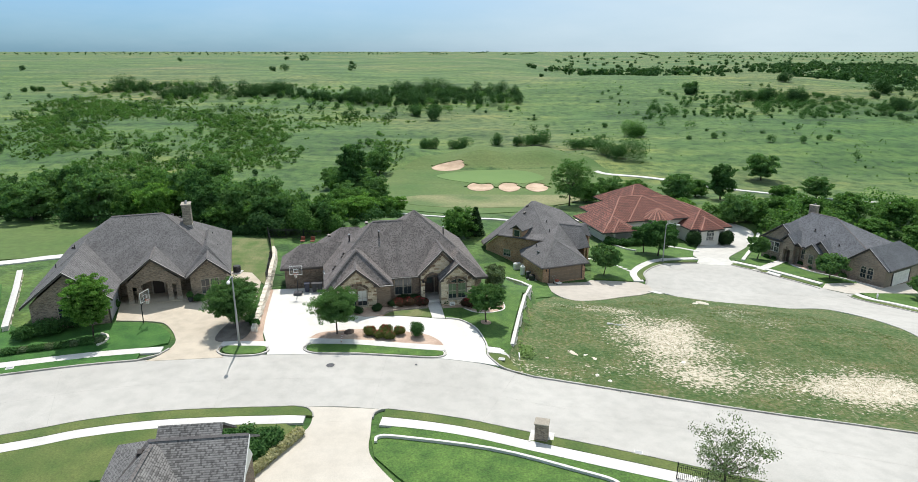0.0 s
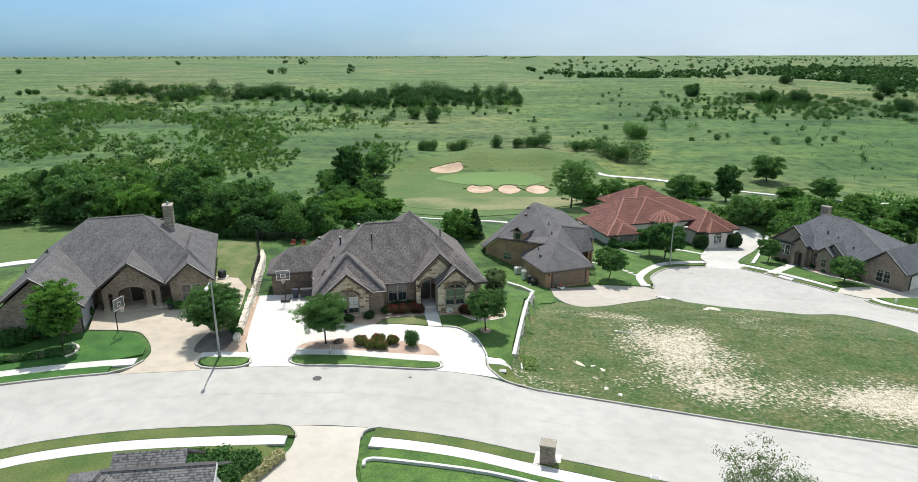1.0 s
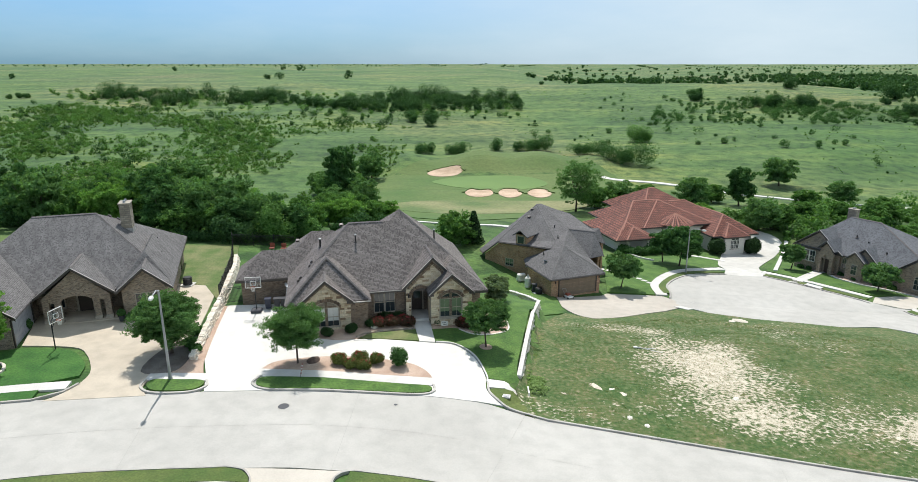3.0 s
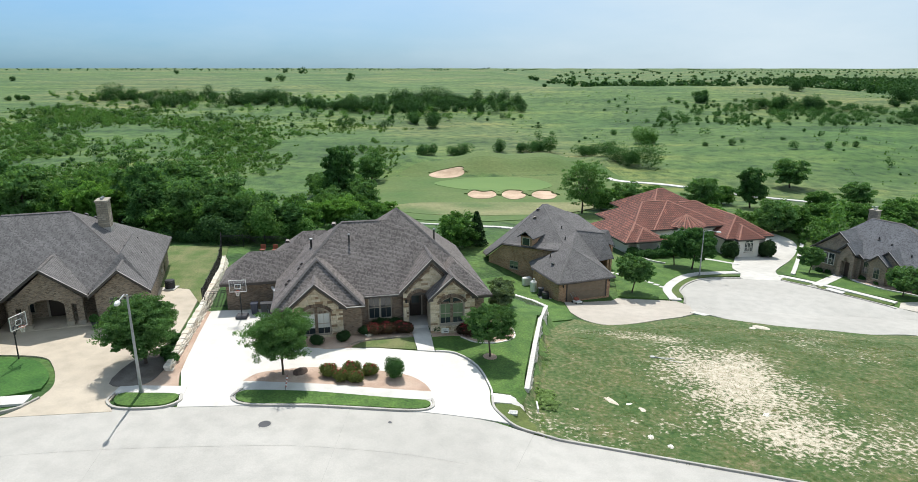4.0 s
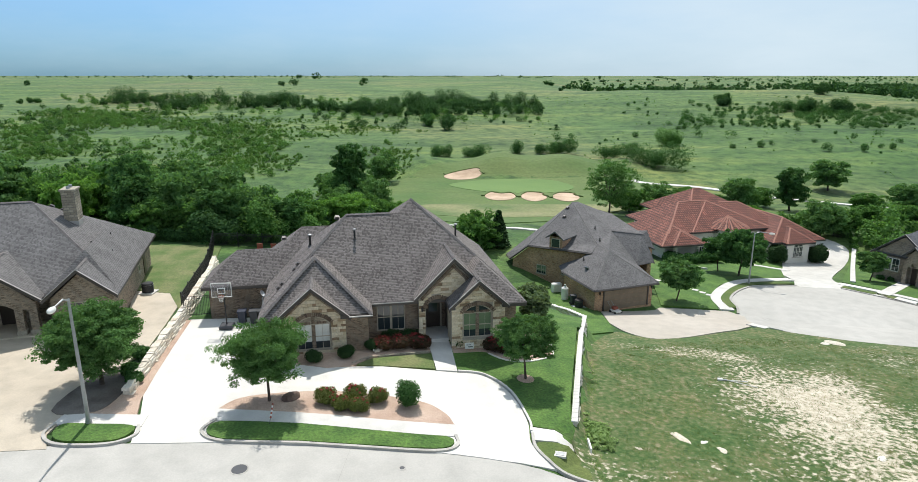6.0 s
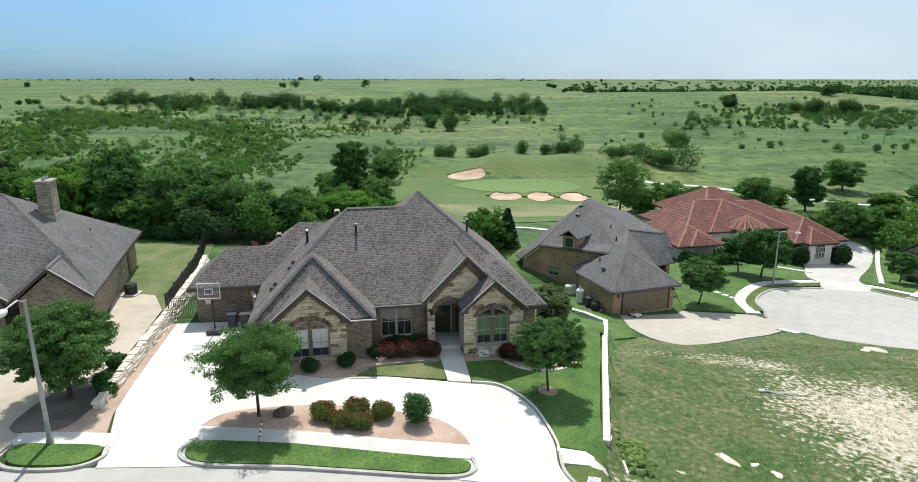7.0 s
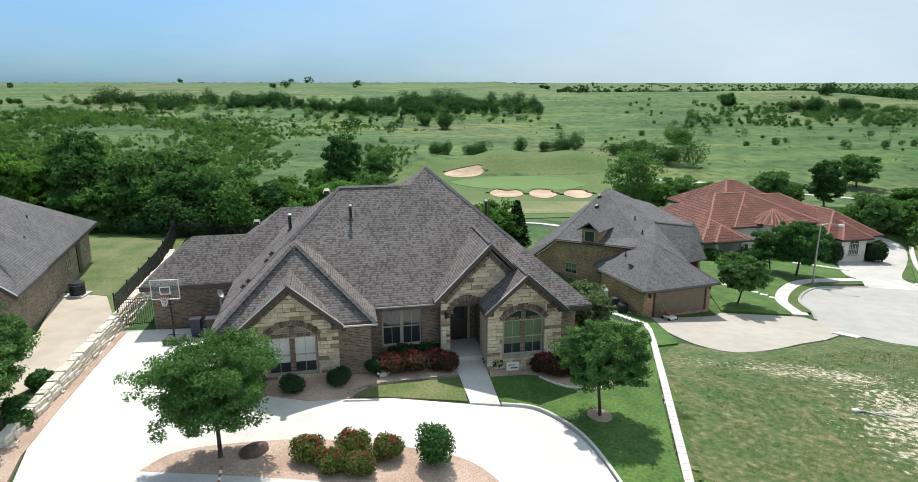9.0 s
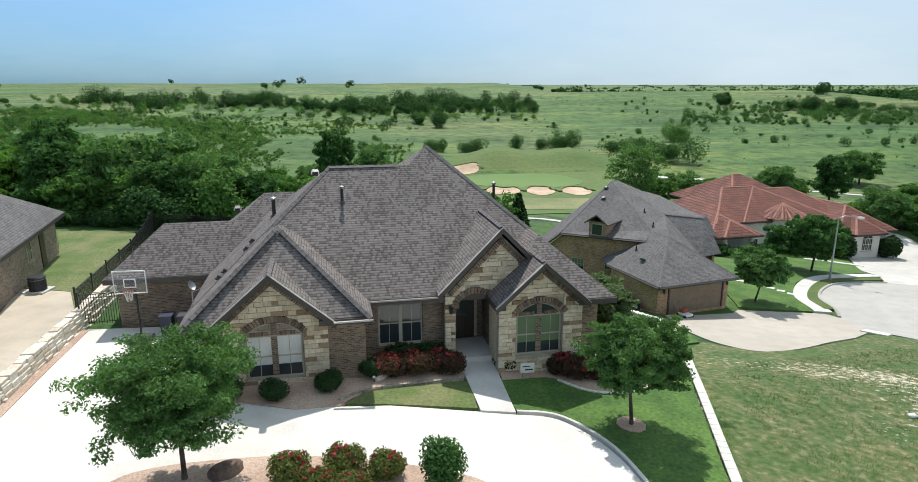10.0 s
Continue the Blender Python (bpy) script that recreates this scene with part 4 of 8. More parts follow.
# ---- house parts ----
def hip_roof(parent, u0, u1, v0, v1, eave, top, ends, material, label="", along="u", deep=0.2, notch=None):
    """A hip roof over a rectangle; ends: where the ridge begins and stops (along u or along v)."""
    bm = bmesh.new()
    c = [(u0, v0), (u1, v0), (u1, v1), (u0, v1)]
    lo = [bm.verts.new((x, y, eave - deep)) for x, y in c]
    up = [bm.verts.new((x, y, eave)) for x, y in c]
    if along == "u":
        a, b = bm.verts.new((ends[0], (v0 + v1) / 2, top)), bm.verts.new((ends[1], (v0 + v1) / 2, top))
        quads = ((up[0], up[1], b, a), (up[1], up[2], b), (up[2], up[3], a, b), (up[3], up[0], a))
    else:
        a, b = bm.verts.new(((u0 + u1) / 2, ends[0], top)), bm.verts.new(((u0 + u1) / 2, ends[1], top))
        quads = ((up[0], up[1], a), (up[1], up[2], b, a), (up[2], up[3], b), (up[3], up[0], a, b))
    if (a.co - b.co).length < 0.01:
        bm.verts.remove(b)
        quads = ((up[0], up[1], a), (up[1], up[2], a), (up[2], up[3], a), (up[3], up[0], a))
    for q in quads:
        bm.faces.new(q)
    bm.faces.new(lo[::-1])
    for i in range(4):
        j = (i + 1) % 4
        bm.faces.new((lo[i], lo[j], up[j], up[i]))
    if notch:
        for at_u in notch[:2]:
            bmesh.ops.bisect_plane(bm, geom=bm.verts[:] + bm.edges[:] + bm.faces[:], plane_co=(at_u, 0, 0), plane_no=(1, 0, 0))
        bmesh.ops.bisect_plane(bm, geom=bm.verts[:] + bm.edges[:] + bm.faces[:], plane_co=(0, notch[2], 0), plane_no=(0, 1, 0))
        gone = [f for f in bm.faces if notch[0] < f.calc_center_median().x < notch[1] and f.calc_center_median().y < notch[2] - 1e-4]
        bmesh.ops.delete(bm, geom=gone, context="FACES")
    roof = part("roof", bm, material, parent, label)
    # fascia board under the shingle edge
    w, d = 0.06, deep + 0.06
    fronts = [(u0 - 0.03, u1 + 0.03)] if not notch else [(u0 - 0.03, notch[0]), (notch[1], u1 + 0.03)]
    boards = (*((a, b, v0 - w, v0 - 0.005, eave - d, eave - 0.03) for a, b in fronts if b - a > 0.05), (u0 - 0.03, u1 + 0.03, v1 + 0.005, v1 + w, eave - d, eave - 0.03),
               (u0 - w, u0 - 0.005, v0, v1, eave - d, eave - 0.03), (u1 + 0.005, u1 + w, v0, v1, eave - d, eave - 0.03))
    for row in boards:
        part("fascia", boxes(row), M_FASCIA, parent)
    return roof


def ridge_cap(parent, *lines, material=None):
    """Raised shingle caps along hips and ridges."""
    for a, b in lines:
        a, b = Vector(a), Vector(b)
        bm = bmesh.new()
        length = (b - a).length
        turn = (b - a).to_track_quat("X", "Z").to_matrix().to_4x4()
        n = max(1, int(length / 0.32))
        last = None
        for i in range(n):
            s = i / n * length
            w = 0.13
            vs = [bm.verts.new(p) for p in ((s, -w, -0.05), (s, 0, 0.05), (s, w, -0.05), (s + length / n, -w * 0.95, -0.065), (s + length / n, 0, 0.03), (s + length / n, w * 0.95, -0.065))]
            bm.faces.new((vs[0], vs[3], vs[4], vs[1]))
            bm.faces.new((vs[1], vs[4], vs[5], vs[2]))
            if last:
                bm.faces.new((last[3], vs[0], vs[1], last[4]))
                bm.faces.new((last[4], vs[1], vs[2], last[5]))
            last = vs
        part("ridge_cap", bm, material or M_RIDGE, parent, m=Matrix.Translation(a + Vector((0, 0, 0.02))) @ turn)


def gable_roof(parent, uc, half, v0, v1, eave, top, material, label="", thick=0.16, edge=True):
    """A pitched roof with its ridge running back from an open front."""
    s = (top - eave) / half
    outline = [(uc - half, eave), (uc, top), (uc + half, eave), (uc + half, eave - thick), (uc, top - thick * math.sqrt(1 + s * s)), (uc - half, eave - thick)]
    part("roof", poly_solid(outline, v0, v1), material, parent, label)
    if edge:
        for side in (-1, 1):
            o = [(uc, top - 0.02), (uc + side * half, eave - 0.02), (uc + side * half, eave - 0.26), (uc, top - 0.26)]
            part("bargeboard", poly_solid(o, v0 - 0.05, v0 - 0.006), M_FASCIA, parent)
            o = [(uc, top + 0.015), (uc + side * (half + 0.02), eave + 0.0), (uc + side * (half + 0.02), eave - 0.035), (uc, top - 0.02)]
            part("drip_edge", poly_solid(o, v0 - 0.075, v0 + 0.05), M_GUTTER, parent)


def arch_points(w, h, rise, n=10):
    """Outline of an opening of width w, springing at h, with an arched head."""
    r = (w * w / 4 + rise * rise) / (2 * rise)
    a = math.asin(min(1.0, w / 2 / r))
    a = math.pi - a if rise > w / 2 + 1e-6 else a
    return [(r * math.sin(t), h + rise - r + r * math.cos(t)) for t in [a - 2 * a * i / n for i in range(n + 1)]]


def arch_wall(parent, name, x0, x1, y, thick, top, hole, material, label="", floor=-0.6, gable=None):
    """A wall along x with one opening: hole = (centre, width, sill, springing, rise); gable = (centre, height) for a pointed top."""
    c, w, sill, spring, rise = hole
    head = [(c + x, z) for x, z in arch_points(w, spring, rise)] if rise else [(c + w / 2, spring), (c - w / 2, spring)]
    bm = bmesh.new()
    layers = []
    for yy in (y, y + thick):
        edge_top = [(x1, top)] + ([gable] if gable else []) + [(x0, top)]
        vt = {p: bm.verts.new((p[0], yy, p[1])) for p in {*edge_top, *head, (x0, floor), (x1, floor), (c - w / 2, sill), (c + w / 2, sill), (c - w / 2, floor), (c + w / 2, floor)}}
        layers.append(vt)
        bm.faces.new([vt[p] for p in dict.fromkeys(((x0, floor), (c - w / 2, floor), (c - w / 2, sill), head[-1], (x0, top)))])
        bm.faces.new([vt[p] for p in dict.fromkeys(((c + w / 2, floor), (x1, floor), (x1, top), head[0], (c + w / 2, sill)))])
        bm.faces.new([vt[p] for p in [head[0], *edge_top, *head[:0:-1]]])
        if sill > floor:
            bm.faces.new([vt[p] for p in ((c - w / 2, floor), (c + w / 2, floor), (c + w / 2, sill), (c - w / 2, sill))])
    rim = list(dict.fromkeys([(c - w / 2, sill), (c + w / 2, sill), *head]))
    a, b = layers
    for i in range(len(rim)):
        p, q = rim[i], rim[(i + 1) % len(rim)]
        bm.faces.new((a[p], b[p], b[q], a[q]))
    for p, q in zip([(x1, floor), (x1, top)] + ([gable] if gable else []) + [(x0, top)], [(x1, top)] + ([gable] if gable else []) + [(x0, top), (x0, floor)]):
        bm.faces.new((a[p], b[p], b[q], a[q]))
    bmesh.ops.recalc_face_normals(bm, faces=bm.faces)
    return part(name, bm, material, parent, label)


def window(parent, m, w, h, rise=0.0, panes=2, blind=None, frame=None, label="", infill=None, pillar=None):
    """A window facing -y at m (bottom centre): frame, mullions, panes with a part-drawn blind behind."""
    frame = frame or M_TRIM
    win = new("window")
    win.parent, win.matrix_basis = parent, m
    if label:
        win["label"] = label
    f = 0.07
    bm = boxes((-w / 2, -w / 2 + f, -0.03, 0.06, 0, h), (w / 2 - f, w / 2, -0.03, 0.06, 0, h), (-w / 2 + f, w / 2 - f, -0.03, 0.06, 0, f), (-w / 2 + f, w / 2 - f, -0.03, 0.06, h - f, h))
    part("window_frame", bm, frame, win)
    each = (w - 2 * f) / panes
    for i in range(panes):
        x0 = -w / 2 + f + i * each
        post = 0.24 if pillar else 0.16 if w > 1.7 else 0.07
        a, e = x0 + (post / 2 if i else 0), x0 + each - (post / 2 if i < panes - 1 else 0)
        bars = [(x0 - post / 2, x0 + post / 2, -0.03, 0.05, f, h - f)] if i else []
        bars.append((a, e, -0.025, 0.05, h * 0.5 - 0.03, h * 0.5 + 0.03))
        for bar in bars:
            part("mullion", boxes(bar), pillar if pillar and bar[1] - bar[0] < 0.3 else frame, win)
        mid = (a + e) / 2
        if blind:
            part("pane", boxes((a, e, 0.0, 0.012, f, h * 0.3)), M_GLASS, win)
            part("blind", boxes((a, e, 0.003, 0.02, h * 0.3, h * 0.5 - 0.03)), blind, win)
            part("blind", boxes((a, e, 0.003, 0.02, h * 0.5 + 0.03, h - f)), blind, win)
        else:
            part("pane", boxes((a, e, 0.0, 0.012, f, h * 0.5 - 0.03)), M_GLASS, win)
            part("pane", boxes((a, e, 0.0, 0.012, h * 0.5 + 0.03, h - f)), M_GLASS, win)
        part("glazing_bar", boxes((mid - 0.012, mid + 0.012, -0.012, 0.0, f, h * 0.5 - 0.03)), frame, win)
        part("glazing_bar", boxes((mid - 0.012, mid + 0.012, -0.012, 0.0, h * 0.5 + 0.03, h - f)), frame, win)
    if rise:
        pts = arch_points(w, h + 0.02, rise)
        part("fanlight", poly_solid(pts, -0.02 if infill else 0.0, 0.015), infill or M_GLASS, win, "arched stone infill" if infill else "arched fanlight")
        ring = bmesh.new()
        for p, q in zip(pts, pts[1:]):
            rod(ring, (p[0] * 0.97, 0.0, p[1] - 0.03), (q[0] * 0.97, 0.0, q[1] - 0.03), 0.045, n=5)
        part("fanlight_frame", ring, frame, win)
        half = 0.11 if pillar else 0.03
        part("fanlight_bar", boxes((-half, half, -0.06 if pillar else -0.02, 0.03, h, h + rise - 0.02)), pillar or frame, win)
        if pillar:
            for k in range(int((w - 0.3) / 0.1)):
                x = -w / 2 + 0.14 + k * 0.1
                if abs(x) > 0.16:
                    part("head_brick", boxes((x - 0.042, x + 0.042, -0.06, 0.0, h - 0.02, h + 0.14)), M_SOLDIER, win)
    part("window_sill", boxes((-w / 2 - 0.08, w / 2 + 0.08, -0.1, 0.05, -0.08, -0.004), bevel=0.01), M_MORTAR, win)
    return win


def vent_pipe(parent, u, v, z, high=0.6, r=0.06):
    p = new("vent_pipe")
    p.parent, p.matrix_basis = parent, pose(u, v, z)
    part("flue", rods(((0, 0, -0.25), (0, 0, high), r), n=10), M_BLACK, p)
    part("flashing", rods(((0, 0, -0.08), (0, 0, 0.04), r * 2.4, r * 1.2), n=10), M_FASCIA, p)
    if high > 0.4:
        part("cap", rods(((0, 0, high), (0, 0, high + 0.05), r * 1.6), ((0, 0, high + 0.08), (0, 0, high + 0.13), r * 1.7, r * 0.6), n=10), M_STEEL, p)


def box_vent(parent, u, v, z, slope_turn=0):
    part("roof_vent", boxes((-0.15, 0.15, -0.15, 0.15, -0.05, 0.12), (-0.2, 0.2, -0.2, 0.2, -0.08, 0.0), bevel=0.02), M_FASCIA, parent, m=pose(u, v, z, 25, 0, slope_turn))


def garage_door(parent, m, w, h, material, panels=4, cols=4):
    g = new("garage_door")
    g.parent, g.matrix_basis = parent, m
    for i in range(panels):
        z0, z1 = h * i / panels + 0.01, h * (i + 1) / panels - 0.01
        rows = [(-w / 2, w / 2, 0.0, 0.06, z0, z1)]
        rows += [(-w / 2 + w * c / cols + 0.12, -w / 2 + w * (c + 1) / cols - 0.12, -0.015, 0.0, z0 + 0.1, z1 - 0.1) for c in range(cols)]
        part("door_panel", boxes(*rows), material, g)
    part("door_frame", boxes((-w / 2 - 0.14, -w / 2 - 0.005, -0.08, 0.1, 0, h + 0.14), (w / 2 + 0.005, w / 2 + 0.14, -0.08, 0.1, 0, h + 0.14), (-w / 2 - 0.005, w / 2 + 0.005, -0.08, 0.1, h + 0.005, h + 0.14)), M_FASCIA, g)
    return g


def chimney(parent, u, v, z0, z1, a, b, material):
    c = new("chimney")
    c.parent, c.matrix_basis = parent, pose(u, v, z0)
    h = z1 - z0
    part("chimney_shaft", boxes((-a / 2, a / 2, -b / 2, b / 2, -0.8, h)), material, c)
    part("cap", boxes((-a / 2 - 0.08, a / 2 + 0.08, -b / 2 - 0.08, b / 2 + 0.08, h + 0.004, h + 0.14), bevel=0.02), M_MORTAR, c)
    for k in (-0.25, 0.25):
        part("flue", rods(((0, k * b, h + 0.1), (0, k * b, h + 0.35), 0.14, 0.12), n=10), M_STEEL, c)
    part("flashing", boxes((-a / 2 - 0.03, a / 2 + 0.03, -b / 2 - 0.03, b / 2 + 0.03, -0.5, 0.12)), M_GUTTER, c)


def stone_facing(parent, name, x0, x1, y, z0, top_at, holes, seed, material, course=(0.13, 0.23), length=(0.24, 0.66), proud=0.06):
    """Courses of cut stones on a wall facing -y, each a piece of its own, fitted to the wall's top and openings."""
    rnd = random.Random(seed)
    z = z0
    while True:
        h = rnd.uniform(*course)
        x = x0
        limit = [s for s in np.linspace(x0, x1, 60) if top_at(s) > z + h * 0.75]
        if not limit:
            break
        lo, hi = min(limit), max(limit)
        x = max(x0, lo)
        while x < hi - 0.06:
            w = min(rnd.uniform(*length), hi - x)
            if hi - x - w < 0.15:
                w = hi - x
            spans = [(x, x + w)]
            for c, hw, bottom, top in holes:
                if z + h > bottom and z < top(min(max(x + w / 2, c - hw), c + hw)):
                    cut = []
                    for a, b in spans:
                        if b <= c - hw or a >= c + hw:
                            cut.append((a, b))
                        else:
                            if a < c - hw:
                                cut.append((a, c - hw))
                            if b > c + hw:
                                cut.append((c + hw, b))
                    spans = cut
            for a, b in spans:
                if b - a > 0.06:
                    d = proud + rnd.uniform(-0.015, 0.02)
                    bm = boxes((a + 0.008, b - 0.008, y - d, y + 0.01, z + 0.008, z + h - 0.008))
                    part(name, bm, material, parent)
            x += w
        z += h


def soldier_arch(parent, c, w, spring, rise, y, material, depth=0.22, n=17):
    """Bricks on end round an arched head."""
    pts = arch_points(w + 0.04, spring, rise, n)
    r = (w * w / 4 + rise * rise) / (2 * rise)
    zc = spring + rise - r
    for p, q in zip(pts, pts[1:]):
        mx, mz = (p[0] + q[0]) / 2, (p[1] + q[1]) / 2
        turn = math.atan2(mx, mz - zc)
        wide = math.hypot(p[0] - q[0], p[1] - q[1]) * 0.44
        bm = boxes((-wide, wide, -0.1, 0.04, 0.01, depth))
        part("arch_brick", bm, material, parent, m=Matrix.Translation((c + mx, y, mz)) @ Matrix.Rotation(turn, 4, "Y"))


# ---- the main house ----
def main_house():
    h = thing("house", pose(-4.3, 64.45, 0.05, 0, 0, 12.5), "brown brick and cream stone house under a steep charcoal shingle roof", "house")
    E, S = 2.75, 0.85
    # walls: brick core, set in from the eaves
    part("wall", boxes((-9.85, -3.47, -1.55, 5.0, -1.5, 2.62)), M_BRICK, h, "brown brick wall")
    part("wall", boxes((-9.85, 6.6, 1.6, 11.6, -3.0, 2.6)), M_BRICK, h, "brown brick wall")
    part("wall", boxes((5.75, 6.6, -1.5, 1.6, -1.5, 2.6)), M_BRICK, h, "brown brick wall")
    part("wall", boxes((2.3, 5.75, -1.25, 1.6, -1.5, 2.6)), M_BRICK, h, "brown brick wall")
    part("wall", boxes((-14.7, -9.85, 5.7, 9.6, -1.5, 2.6)), M_BRICK, h, "brown brick side wing wall")
    part("wall", boxes((-11.1, -9.85, 9.6, 13.6, -1.5, 2.6)), M_BRICK, h, "brown brick wall")
    # front of the left block: stone gable and brick return
    arch_wall(h, "stone_gable_wall", -9.1, -4.93, -1.85, 0.3, E - 0.15, (-7.0, 2.2, 0.25, 2.05, 0.55), M_MORTAR, "cream limestone gable front", floor=-1.5, gable=(-7.0, 4.55))
    part("wall", boxes((-4.93, -3.47, -1.85, -1.5, -1.5, 2.62)), M_BRICK, h, "brown brick wall")
    part("wall", boxes((-9.85, -9.1, -1.8, -1.5, -1.5, 2.62)), M_BRICK, h, "brown brick wall")
    gable_top = lambda x: 4.4 - abs(x + 7.0) * 0.86
    r1 = lambda x: 2.0 + max(0.0, 0.8 - 0.25 * (x + 7.0) ** 2 * 0.9)
    stone_facing(h, "stone", -9.1, -4.93, -1.85, -0.5, gable_top, [(-7.0, 1.13, 0.23, r1)], 4, M_STONE)
    window(h, pose(-7.0, -1.72, 0.27), 2.16, 1.78, 0.5, 2, M_BLIND, M_TRIM, "twin sash window with drawn pale blinds", M_ROCKWALL, M_BRICK)
    soldier_arch(h, -7.0, 2.2, 2.07, 0.55, -1.85, M_SOLDIER, 0.26, 21)
    # window wall
    arch_wall(h, "wall", -3.47, 0.0, 0.0, 0.3, 2.62, (-1.85, 1.95, 0.45, 2.4, 0.0), M_BRICK, "brown brick wall", floor=-1.5)
    part("room", boxes((-3.4, -0.05, 1.2, 1.5, 0.0, 2.6)), M_DOOR, h, "dark room behind the window")
    window(h, pose(-1.85, 0.12, 0.47), 1.93, 1.92, 0.0, 2, None, M_TRIM, "twin sash window with dark glass")
    for i in range(16):
        part("arch_brick", boxes((-0.055, 0.055, -0.05, 0.02, 0, 0.22)), M_SOLDIER, h, m=pose(-2.85 + i * 0.132, 0.0, 2.4))
    # entry: tall stone gable with an arched porch
    arch_wall(h, "stone_gable_wall", 0.0, 2.5, -0.6, 0.35, 2.9, (1.32, 1.7, -1.5, 1.95, 0.85), M_MORTAR, "cream limestone entry arch", floor=-1.5)
    part("stone_gable_wall", poly_solid([(0.0, 2.9), (4.8, 2.9), (2.4, 5.35)], -0.6, -0.25), M_MORTAR, h, "cream limestone entry gable")
    entry_top = lambda x: 5.2 - abs(x - 2.4) * 1.02
    arch_top = lambda x: 1.95 + math.sqrt(max(0.0, 0.87 ** 2 - (x - 1.32) ** 2)) + 0.2
    stone_facing(h, "stone", 0.0, 3.6, -0.6, -0.7, entry_top, [(1.32, 0.87, -1.5, arch_top)], 9, M_STONE)
    soldier_arch(h, 1.32, 1.7, 1.95, 0.84, -0.6, M_SOLDIER, 0.28, 21)
    part("wall", boxes((0.0, 0.35, -0.3, 1.6, -1.5, 2.6)), M_BRICK, h, "porch side wall")
    part("wall", boxes((2.2, 2.5, -0.3, 1.6, -1.5, 2.6)), M_BRICK, h, "porch side wall")
    door = new("front_door")
    door.parent, door.matrix_basis = h, pose(1.28, 1.5, -0.08)
    part("door_leaf", boxes((-0.5, 0.5, 0, 0.06, 0, 2.1), (-0.38, -0.08, -0.02, 0.0, 0.2, 1.0), (0.08, 0.38, -0.02, 0.0, 0.2, 1.0)), M_DOOR, door)
    part("door_frame", boxes((-0.62, -0.505, -0.03, 0.09, 0, 2.22), (0.505, 0.62, -0.03, 0.09, 0, 2.22), (-0.505, 0.505, -0.03, 0.09, 2.105, 2.22)), M_TRIM, door)
    part("door_glass", boxes((-0.3, 0.3, -0.015, 0.002, 1.15, 1.9)), M_GLASS, door)
    part("doormat", boxes((-0.45, 0.45, -0.9, -0.35, -0.06, -0.03)), M_BLACK, door)
    part("porch_floor", boxes((0.35, 2.2, -0.75, 1.5, -0.9, -0.1)), M_WALK, h)
    lan = new("wall_lantern")
    lan.parent, lan.matrix_basis = h, pose(0.22, -0.72, 2.0)
    part("lantern_body", rods(((0, -0.08, 0), (0, -0.08, 0.28), 0.07, 0.1), n=6), M_BLACK, lan)
    part("lantern_bracket", boxes((-0.02, 0.02, -0.1, 0.06, 0.3, 0.34)), M_BLACK, lan)
    # bay: stone gable with arched window
    arch_wall(h, "stone_gable_wall", 2.05, 5.75, -1.8, 0.3, E - 0.2, (3.85, 2.05, 0.25, 2.05, 0.55), M_MORTAR, "cream limestone bay gable", floor=-1.5, gable=(3.85, 4.35))
    part("wall", boxes((2.05, 2.3, -1.5, -0.25, -1.5, 2.6)), M_STONE, h, "stone bay return wall")
    bay_top = lambda x: 4.2 - abs(x - 3.85) * 0.88
    r2 = lambda x: 2.0 + max(0.0, 0.8 - 0.25 * (x - 3.85) ** 2 * 0.9)
    stone_facing(h, "stone", 2.05, 5.75, -1.8, -0.9, bay_top, [(3.85, 1.05, 0.23, r2)], 15, M_STONE)
    window(h, pose(3.85, -1.67, 0.27), 2.0, 1.78, 0.5, 2, M_SHUTTER, M_TRIM, "twin sash window with green-tinted shutters", None, M_BRICK)
    soldier_arch(h, 3.85, 2.05, 2.07, 0.55, -1.8, M_SOLDIER, 0.26, 21)
    # raking soldier courses under the gables
    for c, top, half, y in ((-7.0, 4.38, 1.95, -1.85), (2.4, 5.22, 2.3, -0.6), (3.85, 4.2, 1.75, -1.8)):
        for side in (-1, 1):
            slope = 0.86 if top < 5 else 1.02
            n = int(half * math.hypot(1, slope) / 0.1)
            for i in range(n):
                x = side * half * (i + 0.5) / n
                part("rake_brick", boxes((-0.04, 0.04, -0.09, 0.0, -0.22, 0.0)), M_SOLDIER, h, m=Matrix.Translation((c + x, y, top - abs(x) * slope)) @ Matrix.Rotation(math.atan(slope) * side, 4, "Y"))
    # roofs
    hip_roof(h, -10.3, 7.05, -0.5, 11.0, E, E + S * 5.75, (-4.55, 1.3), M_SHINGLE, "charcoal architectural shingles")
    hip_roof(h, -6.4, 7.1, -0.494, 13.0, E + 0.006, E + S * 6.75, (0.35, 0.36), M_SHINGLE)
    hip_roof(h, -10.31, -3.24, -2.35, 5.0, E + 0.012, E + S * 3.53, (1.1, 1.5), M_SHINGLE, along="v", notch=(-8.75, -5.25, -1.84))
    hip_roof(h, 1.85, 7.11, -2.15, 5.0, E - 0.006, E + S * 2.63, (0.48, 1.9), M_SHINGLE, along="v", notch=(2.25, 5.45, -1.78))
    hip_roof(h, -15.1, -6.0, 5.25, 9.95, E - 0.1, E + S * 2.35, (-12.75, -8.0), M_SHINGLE)
